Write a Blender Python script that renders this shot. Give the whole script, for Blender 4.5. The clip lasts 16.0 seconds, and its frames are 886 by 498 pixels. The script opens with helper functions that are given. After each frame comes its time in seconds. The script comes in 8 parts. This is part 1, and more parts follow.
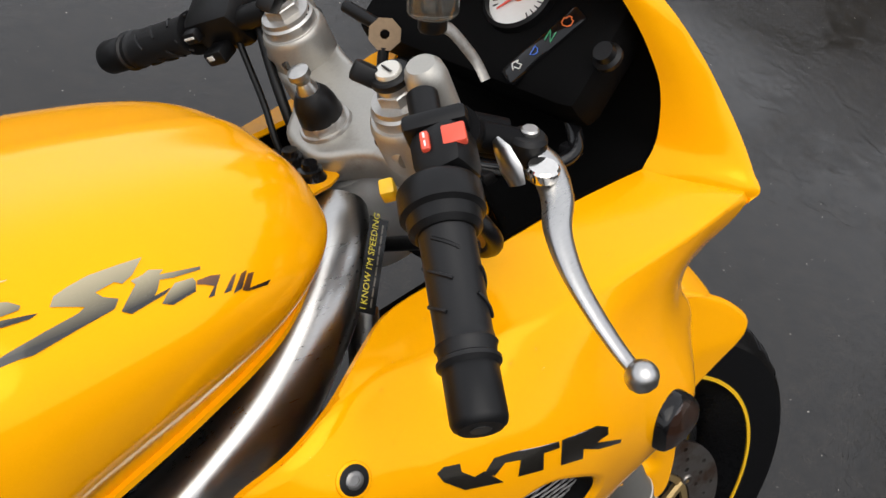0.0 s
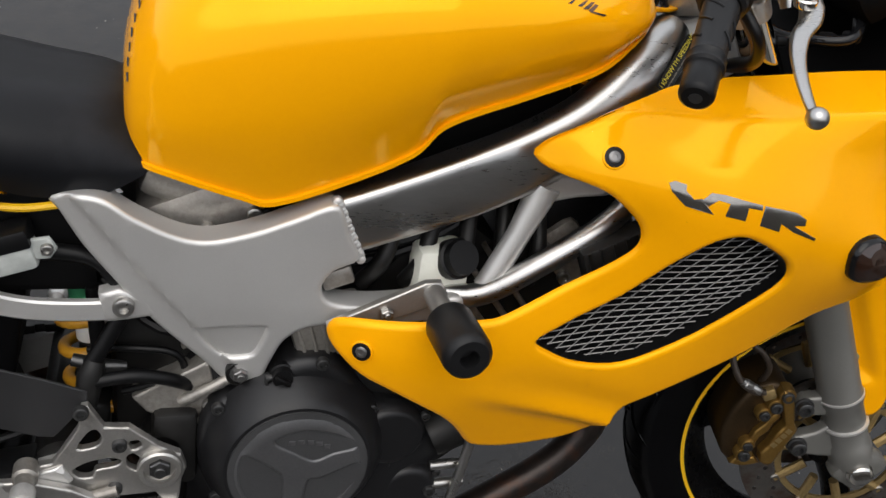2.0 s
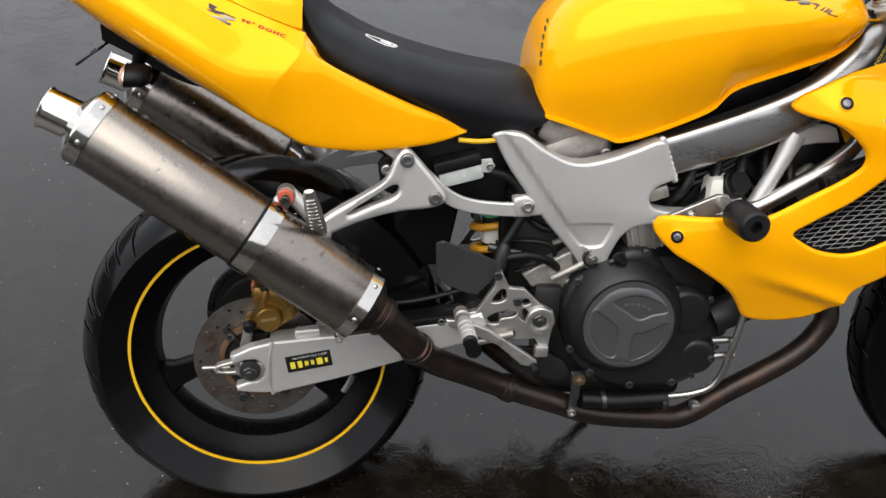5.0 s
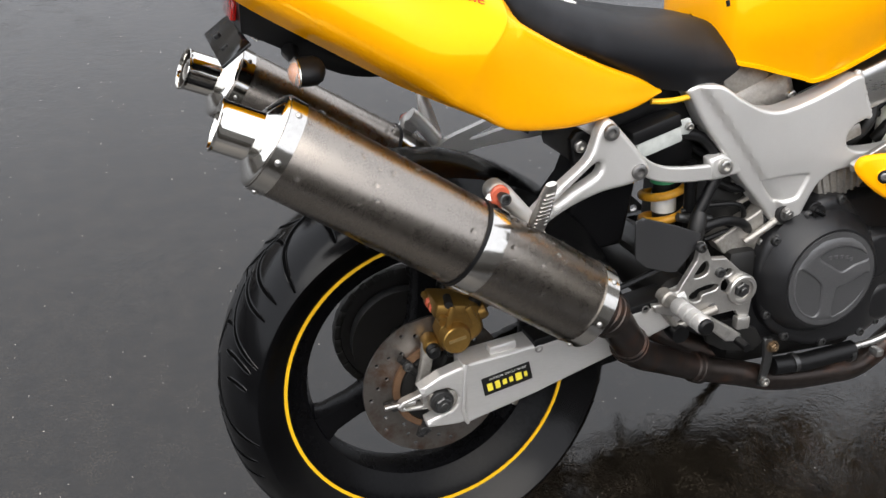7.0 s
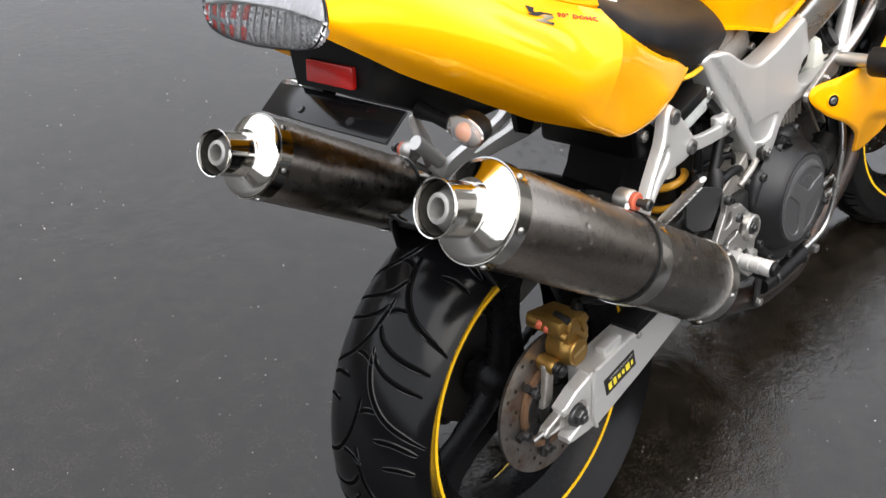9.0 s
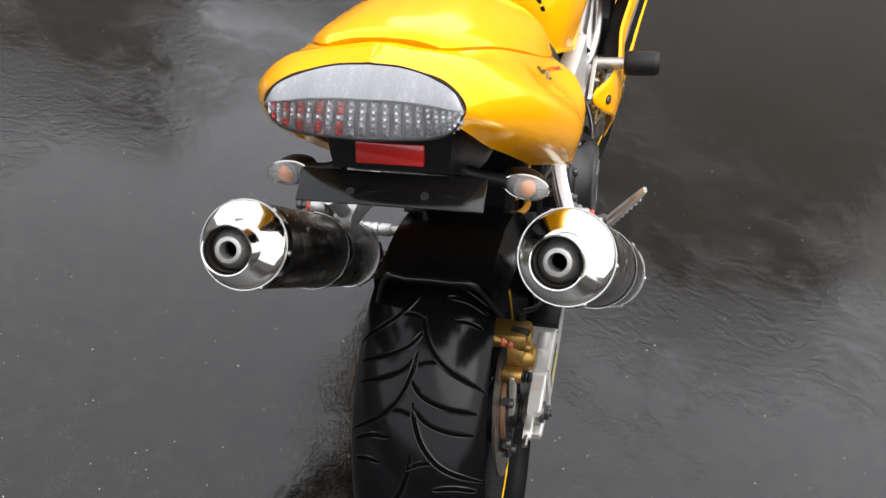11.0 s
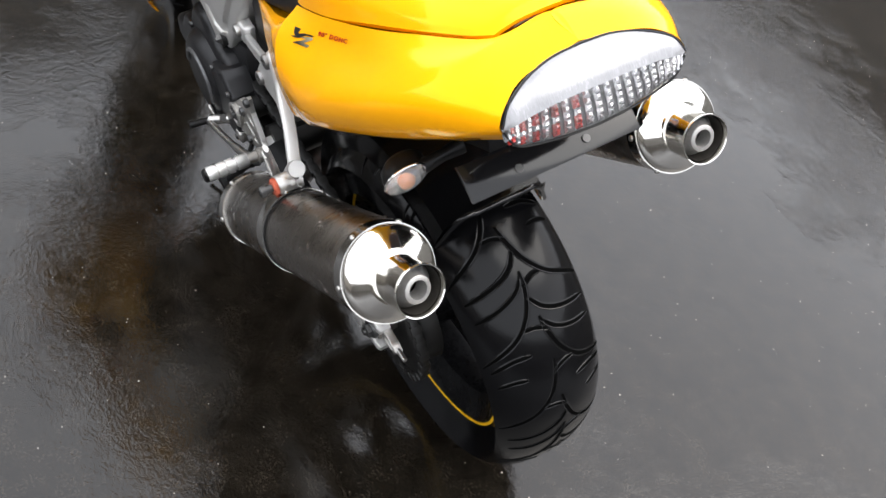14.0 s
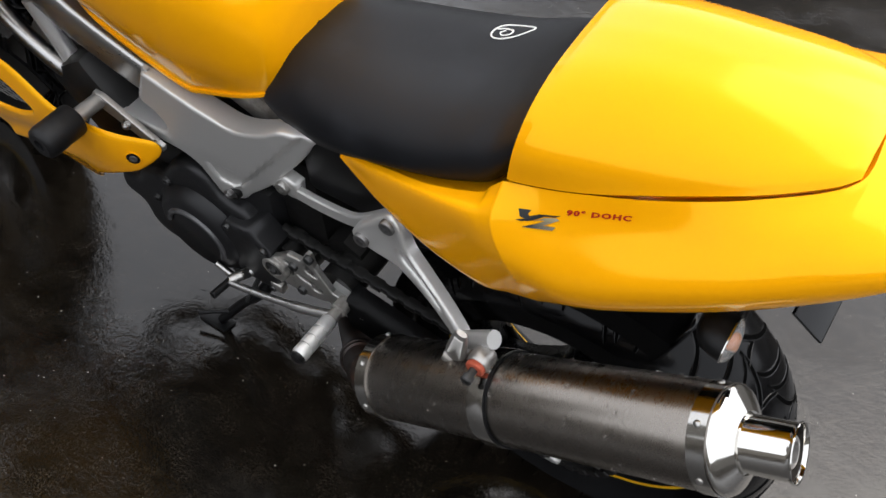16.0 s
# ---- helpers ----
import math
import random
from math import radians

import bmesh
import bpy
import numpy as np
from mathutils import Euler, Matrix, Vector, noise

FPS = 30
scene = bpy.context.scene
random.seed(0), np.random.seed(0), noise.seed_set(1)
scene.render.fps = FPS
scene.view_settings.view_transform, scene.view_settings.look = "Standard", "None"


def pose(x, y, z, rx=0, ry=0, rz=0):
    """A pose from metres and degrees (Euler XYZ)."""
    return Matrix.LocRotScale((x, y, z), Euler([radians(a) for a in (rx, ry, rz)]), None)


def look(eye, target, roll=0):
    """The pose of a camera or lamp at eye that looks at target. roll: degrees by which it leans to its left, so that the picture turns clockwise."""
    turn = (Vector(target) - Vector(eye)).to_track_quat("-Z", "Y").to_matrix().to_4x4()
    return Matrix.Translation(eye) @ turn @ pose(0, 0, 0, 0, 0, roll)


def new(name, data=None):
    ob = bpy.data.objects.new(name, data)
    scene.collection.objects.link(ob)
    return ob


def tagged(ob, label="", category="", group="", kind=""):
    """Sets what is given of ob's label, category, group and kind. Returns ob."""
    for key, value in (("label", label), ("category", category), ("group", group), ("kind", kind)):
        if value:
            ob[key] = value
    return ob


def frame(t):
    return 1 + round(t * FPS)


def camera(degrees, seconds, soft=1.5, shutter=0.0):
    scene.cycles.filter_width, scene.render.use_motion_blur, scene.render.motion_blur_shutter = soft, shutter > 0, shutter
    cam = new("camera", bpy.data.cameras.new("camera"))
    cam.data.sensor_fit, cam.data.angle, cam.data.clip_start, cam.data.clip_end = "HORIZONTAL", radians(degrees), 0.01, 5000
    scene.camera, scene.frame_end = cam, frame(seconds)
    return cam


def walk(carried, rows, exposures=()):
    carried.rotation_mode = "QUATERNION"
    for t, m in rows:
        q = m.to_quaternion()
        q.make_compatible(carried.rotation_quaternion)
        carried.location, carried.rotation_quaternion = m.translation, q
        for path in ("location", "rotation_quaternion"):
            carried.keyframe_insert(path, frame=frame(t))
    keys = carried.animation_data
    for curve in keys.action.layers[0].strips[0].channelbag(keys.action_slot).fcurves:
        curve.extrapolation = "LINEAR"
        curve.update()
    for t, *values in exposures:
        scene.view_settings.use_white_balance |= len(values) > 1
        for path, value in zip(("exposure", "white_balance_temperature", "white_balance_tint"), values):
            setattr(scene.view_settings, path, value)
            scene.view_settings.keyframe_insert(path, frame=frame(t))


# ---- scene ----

LEAN = 16.02  # degrees by which the parked motorcycle leans on its side stand
BIKE = pose(0, 0, 0.0095, -LEAN, 1.95, 0)  # the motorcycle's own axes: x ahead, y to its left, z up


def shot(x, y, z, yaw, pitch, roll):
    return BIKE @ pose(x, y, z) @ pose(0, 0, 0, 0, 0, yaw) @ pose(0, 0, 0, 90 + pitch) @ pose(0, 0, 0, 0, 0, roll)


# seconds, place and turn of the camera in the motorcycle's axes
PATH = [
    (0.0, 0.638, -0.554, 1.245, -44.62, -30.88, 1.94),
    (0.5, 0.676, -0.661, 1.218, -34.87, -29.39, 5.07),
    (1.0, 0.685, -0.769, 1.197, -26.49, -28.01, 6.86),
    (1.5, 0.608, -0.869, 1.178, -20.24, -27.18, 7.25),
    (2.0, 0.487, -0.998, 1.138, -18.40, -27.27, 8.56),
    (2.5, 0.423, -1.100, 1.104, -16.63, -27.82, 9.02),
    (3.0, 0.451, -1.247, 1.097, -14.04, -26.21, 8.78),
    (3.5, 0.465, -1.392, 1.120, -8.39, -23.74, 5.86),
    (4.0, 0.411, -1.486, 1.114, -5.87, -22.30, 4.34),
    (4.5, 0.270, -1.573, 1.105, -5.69, -21.57, 4.36),
    (5.0, 0.138, -1.590, 1.083, -6.92, -20.85, 4.08),
    (5.2, 0.098, -1.555, 1.072, -7.37, -20.34, 4.31),
    (7.3, -0.426, -1.194, 1.043, -20.70, -23.05, -1.85),
    (7.5, -0.468, -1.135, 1.054, -22.53, -22.93, -2.87),
    (8.0, -0.569, -1.030, 1.083, -27.16, -25.73, -4.68),
    (8.5, -0.741, -0.951, 1.113, -35.83, -26.13, -5.25),
    (9.0, -0.873, -0.855, 1.141, -42.85, -26.34, -6.02),
    (9.2, -0.908, -0.802, 1.154, -45.89, -26.44, -5.84),
    (11.3, -1.205, -0.235, 1.324, -79.40, -30.62, -1.71),
    (11.5, -1.204, -0.189, 1.344, -81.60, -31.38, -1.08),
    (12.0, -1.213, -0.056, 1.385, -87.81, -34.18, 0.30),
    (12.5, -1.241, 0.130, 1.461, -95.02, -37.38, -2.22),
    (13.0, -1.140, 0.255, 1.473, -99.54, -42.27, -3.94),
    (13.5, -0.977, 0.356, 1.498, -106.07, -46.79, -6.31),
    (14.0, -0.859, 0.483, 1.532, -118.77, -48.65, -2.76),
    (14.5, -0.742, 0.617, 1.602, -126.15, -51.62, -5.48),
    (15.0, -0.585, 0.654, 1.595, -131.66, -54.02, -5.36),
    (15.5, -0.400, 0.678, 1.605, -135.70, -54.27, -5.25),
    (16.0, -0.230, 0.684, 1.617, -143.46, -54.39, -3.80),
]
cam = camera(49.55, 16.0, soft=1.5)
# the clip's camera opens up as less yellow fills the picture
LIGHT = [(0, -0.05), (0.5, -0.35), (1.0, -0.5), (1.5, -0.4), (3.0, 0.15), (5.0, 0.25), (7.5, 0.66), (8.0, 0.58), (8.5, 0.70), (9.0, 0.80), (11.5, 0.70), (13.0, 0.85), (14.0, 1.10), (15.0, 0.82), (16.0, 0.42)]
walk(cam, [(t, shot(*r)) for t, *r in PATH], LIGHT)

# ---- world and light: an overcast, rainy day ----
world = bpy.data.worlds.new("overcast")
scene.world = world
world.use_nodes = True
wn, wl = world.node_tree.nodes, world.node_tree.links
sky = wn.new("ShaderNodeTexSky")
sky.sky_type, sky.sun_disc = "NISHITA", False
sky.sun_elevation, sky.sun_rotation, sky.air_density, sky.dust_density = radians(55), radians(200), 1.0, 4.0
cloud = wn.new("ShaderNodeMixRGB")
cloud.inputs[0].default_value = 0.82
cloud.inputs[2].default_value = (7.2, 7.3, 7.6, 1)
wl.new(sky.outputs[0], cloud.inputs[1])
wl.new(cloud.outputs[0], wn["Background"].inputs[0])
wn["Background"].inputs[1].default_value = 0.20
sun = new("sun", bpy.data.lights.new("sun", "SUN"))
sun.data.energy, sun.data.angle, sun.data.color = 1.5, radians(60), (1, 0.97, 0.92)
sun.matrix_world = look((-1.0, -1.8, 6.0), (0.4, 0, 0.5))

# ---- materials ----


def node(m, kind, **values):
    n = m.node_tree.nodes.new(kind)
    for key, value in values.items():
        n.inputs[key.replace("_", " ")].default_value = value
    return n


def paint(name, color, rough=0.4, metal=0.0, coat=0.0, grain=120.0, spread=0.12, bump=0.0, stain=0.0, stain_color=(0.05, 0.03, 0.015), stretch=None, coat_rough=0.03, ior=1.5, stain_scale=14.0, spec=0.5, tint=None):
    """A surface with fine grain in colour and gloss, larger blotches of wear and, if wanted, a relief."""
    m = bpy.data.materials.new(name)
    m.use_nodes = True
    link, b = m.node_tree.links.new, m.node_tree.nodes["Principled BSDF"]
    place = node(m, "ShaderNodeTexCoord").outputs["Object"]
    if stretch:
        mapping = node(m, "ShaderNodeMapping", Scale=stretch)
        link(place, mapping.inputs[0])
        place = mapping.outputs[0]
    fine = node(m, "ShaderNodeTexNoise", Scale=grain, Detail=4.0, Roughness=0.6)
    broad = node(m, "ShaderNodeTexNoise", Scale=stain_scale, Detail=6.0, Roughness=0.65)
    link(place, fine.inputs["Vector"])
    link(place, broad.inputs["Vector"])
    both = node(m, "ShaderNodeMath")
    both.operation = "ADD"
    link(fine.outputs[0], both.inputs[0])
    link(broad.outputs[0], both.inputs[1])
    tone = node(m, "ShaderNodeMapRange", From_Min=0.6, From_Max=1.4, To_Min=1 - spread, To_Max=1 + spread)
    link(both.outputs[0], tone.inputs[0])
    shade = node(m, "ShaderNodeVectorMath")
    shade.operation = "SCALE"
    shade.inputs[0].default_value = color
    link(tone.outputs[0], shade.inputs["Scale"])
    out = shade.outputs[0]
    if stain:
        where = node(m, "ShaderNodeMapRange", From_Min=0.62 - 0.3 * stain, From_Max=0.75 - 0.15 * stain, To_Min=0.0, To_Max=min(1.0, 0.45 + stain))
        link(broad.outputs[0], where.inputs[0])
        mix = node(m, "ShaderNodeMixRGB")
        mix.inputs[2].default_value = (*stain_color, 1)
        link(where.outputs[0], mix.inputs[0])
        link(out, mix.inputs[1])
        out = mix.outputs[0]
    link(out, b.inputs["Base Color"])
    gloss = node(m, "ShaderNodeMapRange", From_Min=0.6, From_Max=1.4, To_Min=rough * 0.8, To_Max=min(1.0, rough * 1.2))
    link(both.outputs[0], gloss.inputs[0])
    link(gloss.outputs[0], b.inputs["Roughness"])
    b.inputs["Metallic"].default_value, b.inputs["IOR"].default_value = metal, ior
    b.inputs["Specular IOR Level"].default_value = spec
    if tint:
        b.inputs["Specular Tint"].default_value = (*tint, 1)
    b.inputs["Coat Weight"].default_value, b.inputs["Coat Roughness"].default_value = coat, coat_rough
    if bump:
        relief = node(m, "ShaderNodeBump", Strength=min(1.0, bump), Distance=0.0006)
        link(fine.outputs[0], relief.inputs["Height"])
        link(relief.outputs[0], b.inputs["Normal"])
    return m


YELLOW = paint("yellow_lacquer", (0.95, 0.395, 0.0015), 0.13, coat=0.03, grain=900, spread=0.03, coat_rough=0.08, ior=1.80, tint=(1.0, 0.84, 0.08))
YELLOW_TRIM = paint("yellow_tape", (0.80, 0.46, 0.01), 0.35, spread=0.06)
FRAME_SILVER = paint("silver_frame_paint", (0.60, 0.59, 0.57), 0.40, 0.62, grain=700, spread=0.06, bump=0.10)
POLISHED = paint("polished_aluminium", (0.46, 0.455, 0.445), 0.30, 1.0, grain=260, spread=0.08, stretch=(0.35, 2, 2))
MILLED = paint("milled_aluminium", (0.48, 0.465, 0.44), 0.36, 0.85, grain=350, spread=0.12, bump=0.1, stain=0.15)
SWING = paint("brushed_swingarm_aluminium", (0.64, 0.63, 0.61), 0.38, 0.65, grain=300, spread=0.08, stretch=(0.3, 1, 2), bump=0.06)
WIRE = paint("grey_mesh_wire", (0.17, 0.165, 0.16), 0.4, 0.9, spread=0.1)
CLAMP = paint("cast_clamp_silver", (0.40, 0.385, 0.35), 0.42, 0.7, grain=500, spread=0.10, bump=0.12, stain=0.2, stain_color=(0.24, 0.21, 0.17), stain_scale=30)
PIT = paint("dull_black_cockpit_plastic", (0.0022, 0.0021, 0.0021), 0.6, grain=500, spread=0.25, bump=0.1, spec=0.05)
CHROME = paint("chrome", (0.72, 0.70, 0.66), 0.09, 1.0, spread=0.05)
BAFFLE = paint("bright_baffle_steel", (0.34, 0.33, 0.315), 0.36, 0.6, grain=200, spread=0.2, stain=0.15)
STRAP = paint("polished_strap_steel", (0.50, 0.485, 0.46), 0.13, 1.0, spread=0.1)
RESERVOIR = paint("clouded_plastic_reservoir", (0.42, 0.44, 0.42), 0.25, spread=0.35, grain=40)
FROST = paint("frosted_lamp_lens", (0.21, 0.21, 0.22), 0.25, spread=0.25, grain=260, stretch=(1, 3, 0.2), bump=0.3, coat=0.8)
FACET = paint("dim_lamp_reflector", (0.55, 0.55, 0.57), 0.22, 0.7, grain=300, spread=0.3)
LAMP_GREY = paint("grey_lamp_backing", (0.20, 0.20, 0.21), 0.35, 0.3, spread=0.3, grain=200)
SOOT = paint("sooty_outlet_wall", (0.10, 0.092, 0.082), 0.38, 0.8, spread=0.4)
TITAN = paint("brushed_titanium", (0.245, 0.222, 0.198), 0.28, 1.0, grain=420, spread=0.10, stretch=(3, 0.5, 3), bump=0.05)
HEADER = paint("heat_stained_exhaust_steel", (0.034, 0.027, 0.024), 0.33, 0.7, grain=80, spread=0.45, bump=0.15, stain=0.4, stain_color=(0.075, 0.032, 0.017), stain_scale=22)
RUBBER = paint("wet_tyre_rubber", (0.0026, 0.0026, 0.003), 0.17, grain=300, spread=0.25, bump=0.10, spec=0.17)
TREAD = paint("wet_tread_rubber", (0.004, 0.004, 0.0043), 0.16, grain=300, spread=0.25, spec=0.22)
# near-black that stands in for shade in tread grooves and exhaust bores
SHADE_BLACK = paint("recess_shade_black", (0.0012, 0.0012, 0.0012), 0.8, spread=0.2, spec=0.02)
GRIP = paint("grip_rubber", (0.006, 0.006, 0.0065), 0.45, grain=500, spread=0.2, bump=0.2, spec=0.3)
RIM_BLACK = paint("black_wheel_paint", (0.0035, 0.0035, 0.004), 0.28, spread=0.2, spec=0.09)
BLACK = paint("black_plastic", (0.004, 0.004, 0.0043), 0.42, grain=600, spread=0.25, bump=0.12, spec=0.24)
GLOSS_BLACK = paint("glossy_black_plastic", (0.005, 0.005, 0.0055), 0.12, spread=0.2, spec=0.32)
DARK = paint("grimy_dark_metal", (0.008, 0.0075, 0.007), 0.5, 0.2, grain=90, spread=0.5, bump=0.2)
ENGINE = paint("black_engine_enamel", (0.013, 0.013, 0.014), 0.36, 0.25, grain=350, spread=0.18, bump=0.1, spec=0.4)
ENGINE_EDGE = paint("grey_engine_enamel", (0.115, 0.115, 0.118), 0.36, 0.55, grain=350, spread=0.18, bump=0.1)
ENGINE_PANEL = paint("dull_grey_engine_enamel", (0.075, 0.075, 0.077), 0.45, 0.45, grain=350, spread=0.18, bump=0.1)
CAST = paint("cast_aluminium", (0.36, 0.34, 0.31), 0.45, 0.7, grain=160, spread=0.3, bump=0.2, stain=0.35, stain_color=(0.06, 0.045, 0.03))
GOLD = paint("gold_anodised_caliper", (0.30, 0.175, 0.045), 0.36, 0.8, grain=200, spread=0.2, bump=0.1, stain=0.25, stain_color=(0.06, 0.04, 0.02))
# caliper gold with the shadow on the body put into its colour, plus grime
GOLD_SHADED = paint("grimy_shaded_caliper_gold", (0.050, 0.031, 0.014), 0.42, 0.7, grain=200, spread=0.3, bump=0.15, stain=0.3, stain_color=(0.03, 0.02, 0.012))
GOLD_DULL = paint("gold_disc_carrier", (0.45, 0.32, 0.14), 0.4, 0.8, grain=200, spread=0.2, stain=0.2)
DISC = paint("brake_disc_steel", (0.23, 0.212, 0.195), 0.33, 0.9, grain=150, spread=0.15, stain=0.5, stain_color=(0.12, 0.065, 0.038), stain_scale=22)
RUST = paint("rusty_disc_steel", (0.20, 0.115, 0.065), 0.55, 0.6, grain=180, spread=0.35, bump=0.2, stain=0.4, stain_color=(0.08, 0.045, 0.03))
# the seat's paler blotches put its wet sheen into the colour
VINYL = paint("black_seat_vinyl", (0.006, 0.0065, 0.008), 0.5, grain=900, spread=0.12, bump=0.25, spec=0.22, stain=0.4, stain_color=(0.016, 0.017, 0.020), stain_scale=7)
CARBON = paint("dark_mesh_heel_guard", (0.018, 0.018, 0.019), 0.5, grain=600, spread=0.3, bump=0.3)
SPRING = paint("yellow_shock_spring", (0.62, 0.30, 0.02), 0.38, spread=0.1, stain=0.15)
WHITE_TANK = paint("milky_plastic_reservoir", (0.72, 0.72, 0.64), 0.4, spread=0.06)
BOLT = paint("zinc_bolt", (0.45, 0.44, 0.42), 0.3, 0.95, spread=0.15)
BOLT_WORN = paint("worn_grey_bolt", (0.22, 0.215, 0.21), 0.35, 0.85, spread=0.25)
BOLT_DARK = paint("dark_bolt", (0.08, 0.08, 0.08), 0.35, 0.8, spread=0.2)
MATT = paint("matt_black_trim", (0.004, 0.004, 0.0045), 0.55, grain=600, spread=0.2, bump=0.08, spec=0.08)
RED = paint("red_button", (0.75, 0.09, 0.05), 0.4, spread=0.06)
RED_RUBBER = paint("orange_red_bush", (0.50, 0.10, 0.05), 0.5, spread=0.15)
DECAL_BLACK = paint("black_decal", (0.010, 0.010, 0.010), 0.3, spread=0.1, coat=0.15, spec=0.3)
DECAL_RED = paint("red_decal", (0.36, 0.010, 0.007), 0.3, spread=0.06, spec=0.2)
DECAL_SILVER = paint("silver_decal", (0.60, 0.57, 0.50), 0.3, 0.5, spread=0.1, coat=0.6)
DECAL_GREY = paint("grey_fading_decal", (0.16, 0.14, 0.11), 0.3, 0.2, grain=2500, spread=0.5, coat=0.6)
DECAL_WHITE = paint("white_decal", (0.75, 0.75, 0.72), 0.4, spread=0.05)
DECAL_FOIL = paint("dark_foil_decal", (0.36, 0.34, 0.31), 0.13, 1.0, spread=0.1)
DECAL_YELLOW = paint("yellow_decal", (0.75, 0.62, 0.05), 0.4, spread=0.05)
GREEN = paint("green_mark", (0.06, 0.35, 0.16), 0.4, spread=0.05)
BLUE = paint("blue_mark", (0.05, 0.14, 0.55), 0.4, spread=0.05)
ORANGE = paint("orange_mark", (0.80, 0.16, 0.03), 0.4, spread=0.05)
SMOKE = paint("smoked_indicator_lens", (0.022, 0.009, 0.005), 0.10, coat=0.6, spread=0.4, grain=60)
FORK = paint("grey_fork_paint", (0.19, 0.186, 0.172), 0.42, 0.5, grain=600, spread=0.08)
AMBER = paint("amber_bulb", (0.85, 0.30, 0.10), 0.3, spread=0.2)
BRASS = paint("worn_key_brass", (0.16, 0.11, 0.065), 0.45, 0.7, spread=0.25)
HOSE = paint("grimy_brake_hose", (0.045, 0.034, 0.026), 0.4, 0.3, spread=0.3, grain=900)
PEG = paint("knurled_aluminium", (0.66, 0.65, 0.63), 0.38, 0.55, grain=500, spread=0.15, bump=0.2)


def clear(name, color, rough=0.05, weight=0.85):
    m = bpy.data.materials.new(name)
    m.use_nodes = True
    b = m.node_tree.nodes["Principled BSDF"]
    b.inputs["Base Color"].default_value = (*color, 1)
    b.inputs["Transmission Weight"].default_value = weight
    b.inputs["Roughness"].default_value = rough
    b.inputs["IOR"].default_value = 1.45
    return m


LENS = clear("clear_lamp_lens", (0.95, 0.95, 0.95), 0.10, 0.95)
DROP = clear("raindrop_water", (1, 1, 1), 0.0, 1.0)
DROP.node_tree.nodes["Principled BSDF"].inputs["IOR"].default_value = 1.33
LENS_RED = paint("red_reflector", (0.42, 0.010, 0.007), 0.15, coat=0.5, grain=400, spread=0.25)
SMOKED_CUP = clear("smoked_cup", (0.16, 0.15, 0.13), 0.1, 0.75)
LENS_CLEAR = clear("indicator_lens", (0.95, 0.93, 0.9), 0.06, 0.85)

# ---- helpers for shapes ----
from mathutils.bvhtree import BVHTree
from mathutils.geometry import delaunay_2d_cdt


def part(name, bm, material, parent, label="", smooth=True, bevel=0.0):
    """One mesh object under a thing or a part, drawn in the motorcycle's axes."""
    me = bpy.data.meshes.new(name)
    bmesh.ops.recalc_face_normals(bm, faces=bm.faces)
    bm.to_mesh(me)
    bm.free()
    for f in me.polygons:
        f.use_smooth = smooth
    me.materials.append(material)
    ob = new(name, me)
    ob.parent = parent
    if smooth:
        me.set_sharp_from_angle(angle=radians(38))
    if bevel:
        mod = ob.modifiers.new("bevel", "BEVEL")
        mod.width, mod.segments, mod.limit_method, mod.angle_limit = bevel, 2, "ANGLE", radians(40)
    if label:
        tagged(ob, label)
    return ob


def V(*c):
    return Vector(c)


def curve(points, n=8, closed=False):
    """A smooth line through the points (Catmull-Rom)."""
    pts = [Vector(p) for p in points]
    k, out = len(pts), []
    for i in range(k if closed else k - 1):
        if closed:
            a, b, c, d = (pts[(i + j - 1) % k] for j in range(4))
        else:
            b, c = pts[i], pts[i + 1]
            a, d = (pts[i - 1] if i else b + b - c), (pts[i + 2] if i + 2 < k else c + c - b)
        for j in range(n):
            s = j / n
            out.append(0.5 * (2 * b + (c - a) * s + (2 * a - 5 * b + 4 * c - d) * s * s + (3 * b - a - 3 * c + d) * s**3))
    if not closed:
        out.append(pts[-1])
    return out


def grid(bm, rows, closed=False, cap=False):
    """Faces between rows of points of equal length."""
    rings = [[bm.verts.new(p) for p in row] for row in rows]
    k = len(rings[0])
    for a, b in zip(rings, rings[1:]):
        for i in range(k if closed else k - 1):
            j = (i + 1) % k
            bm.faces.new((a[i], a[j], b[j], b[i]))
    if cap:
        bm.faces.new(rings[0])
        bm.faces.new(rings[-1][::-1])
    return rings


def frame_of(direction):
    z = Vector(direction).normalized()
    x = z.cross(Vector((0, 1, 0)) if abs(z.y) < 0.9 else Vector((1, 0, 0))).normalized()
    return x, z.cross(x), z


def tube(points, radius, n=12, bm=None, cap=True, flat=1.0, twist_up=None):
    """A round bar along a line; radius: a number or one for each point. flat squeezes it across twist_up."""
    bm = bm or bmesh.new()
    pts = [Vector(p) for p in points]
    rad = [radius] * len(pts) if isinstance(radius, (int, float)) else radius
    rows, x = [], None
    for i, p in enumerate(pts):
        d = (pts[min(i + 1, len(pts) - 1)] - pts[max(i - 1, 0)]).normalized()
        if twist_up is not None:
            y = (Vector(twist_up) - d * d.dot(Vector(twist_up))).normalized()
            x = y.cross(d)
        elif x is None:
            x, y, _ = frame_of(d)
        else:
            x = (x - d * x.dot(d)).normalized()
            y = d.cross(x)
        rows.append([p + rad[i] * (math.cos(2 * math.pi * k / n) * x + flat * math.sin(2 * math.pi * k / n) * y) for k in range(n)])
    grid(bm, rows, True, cap)
    return bm


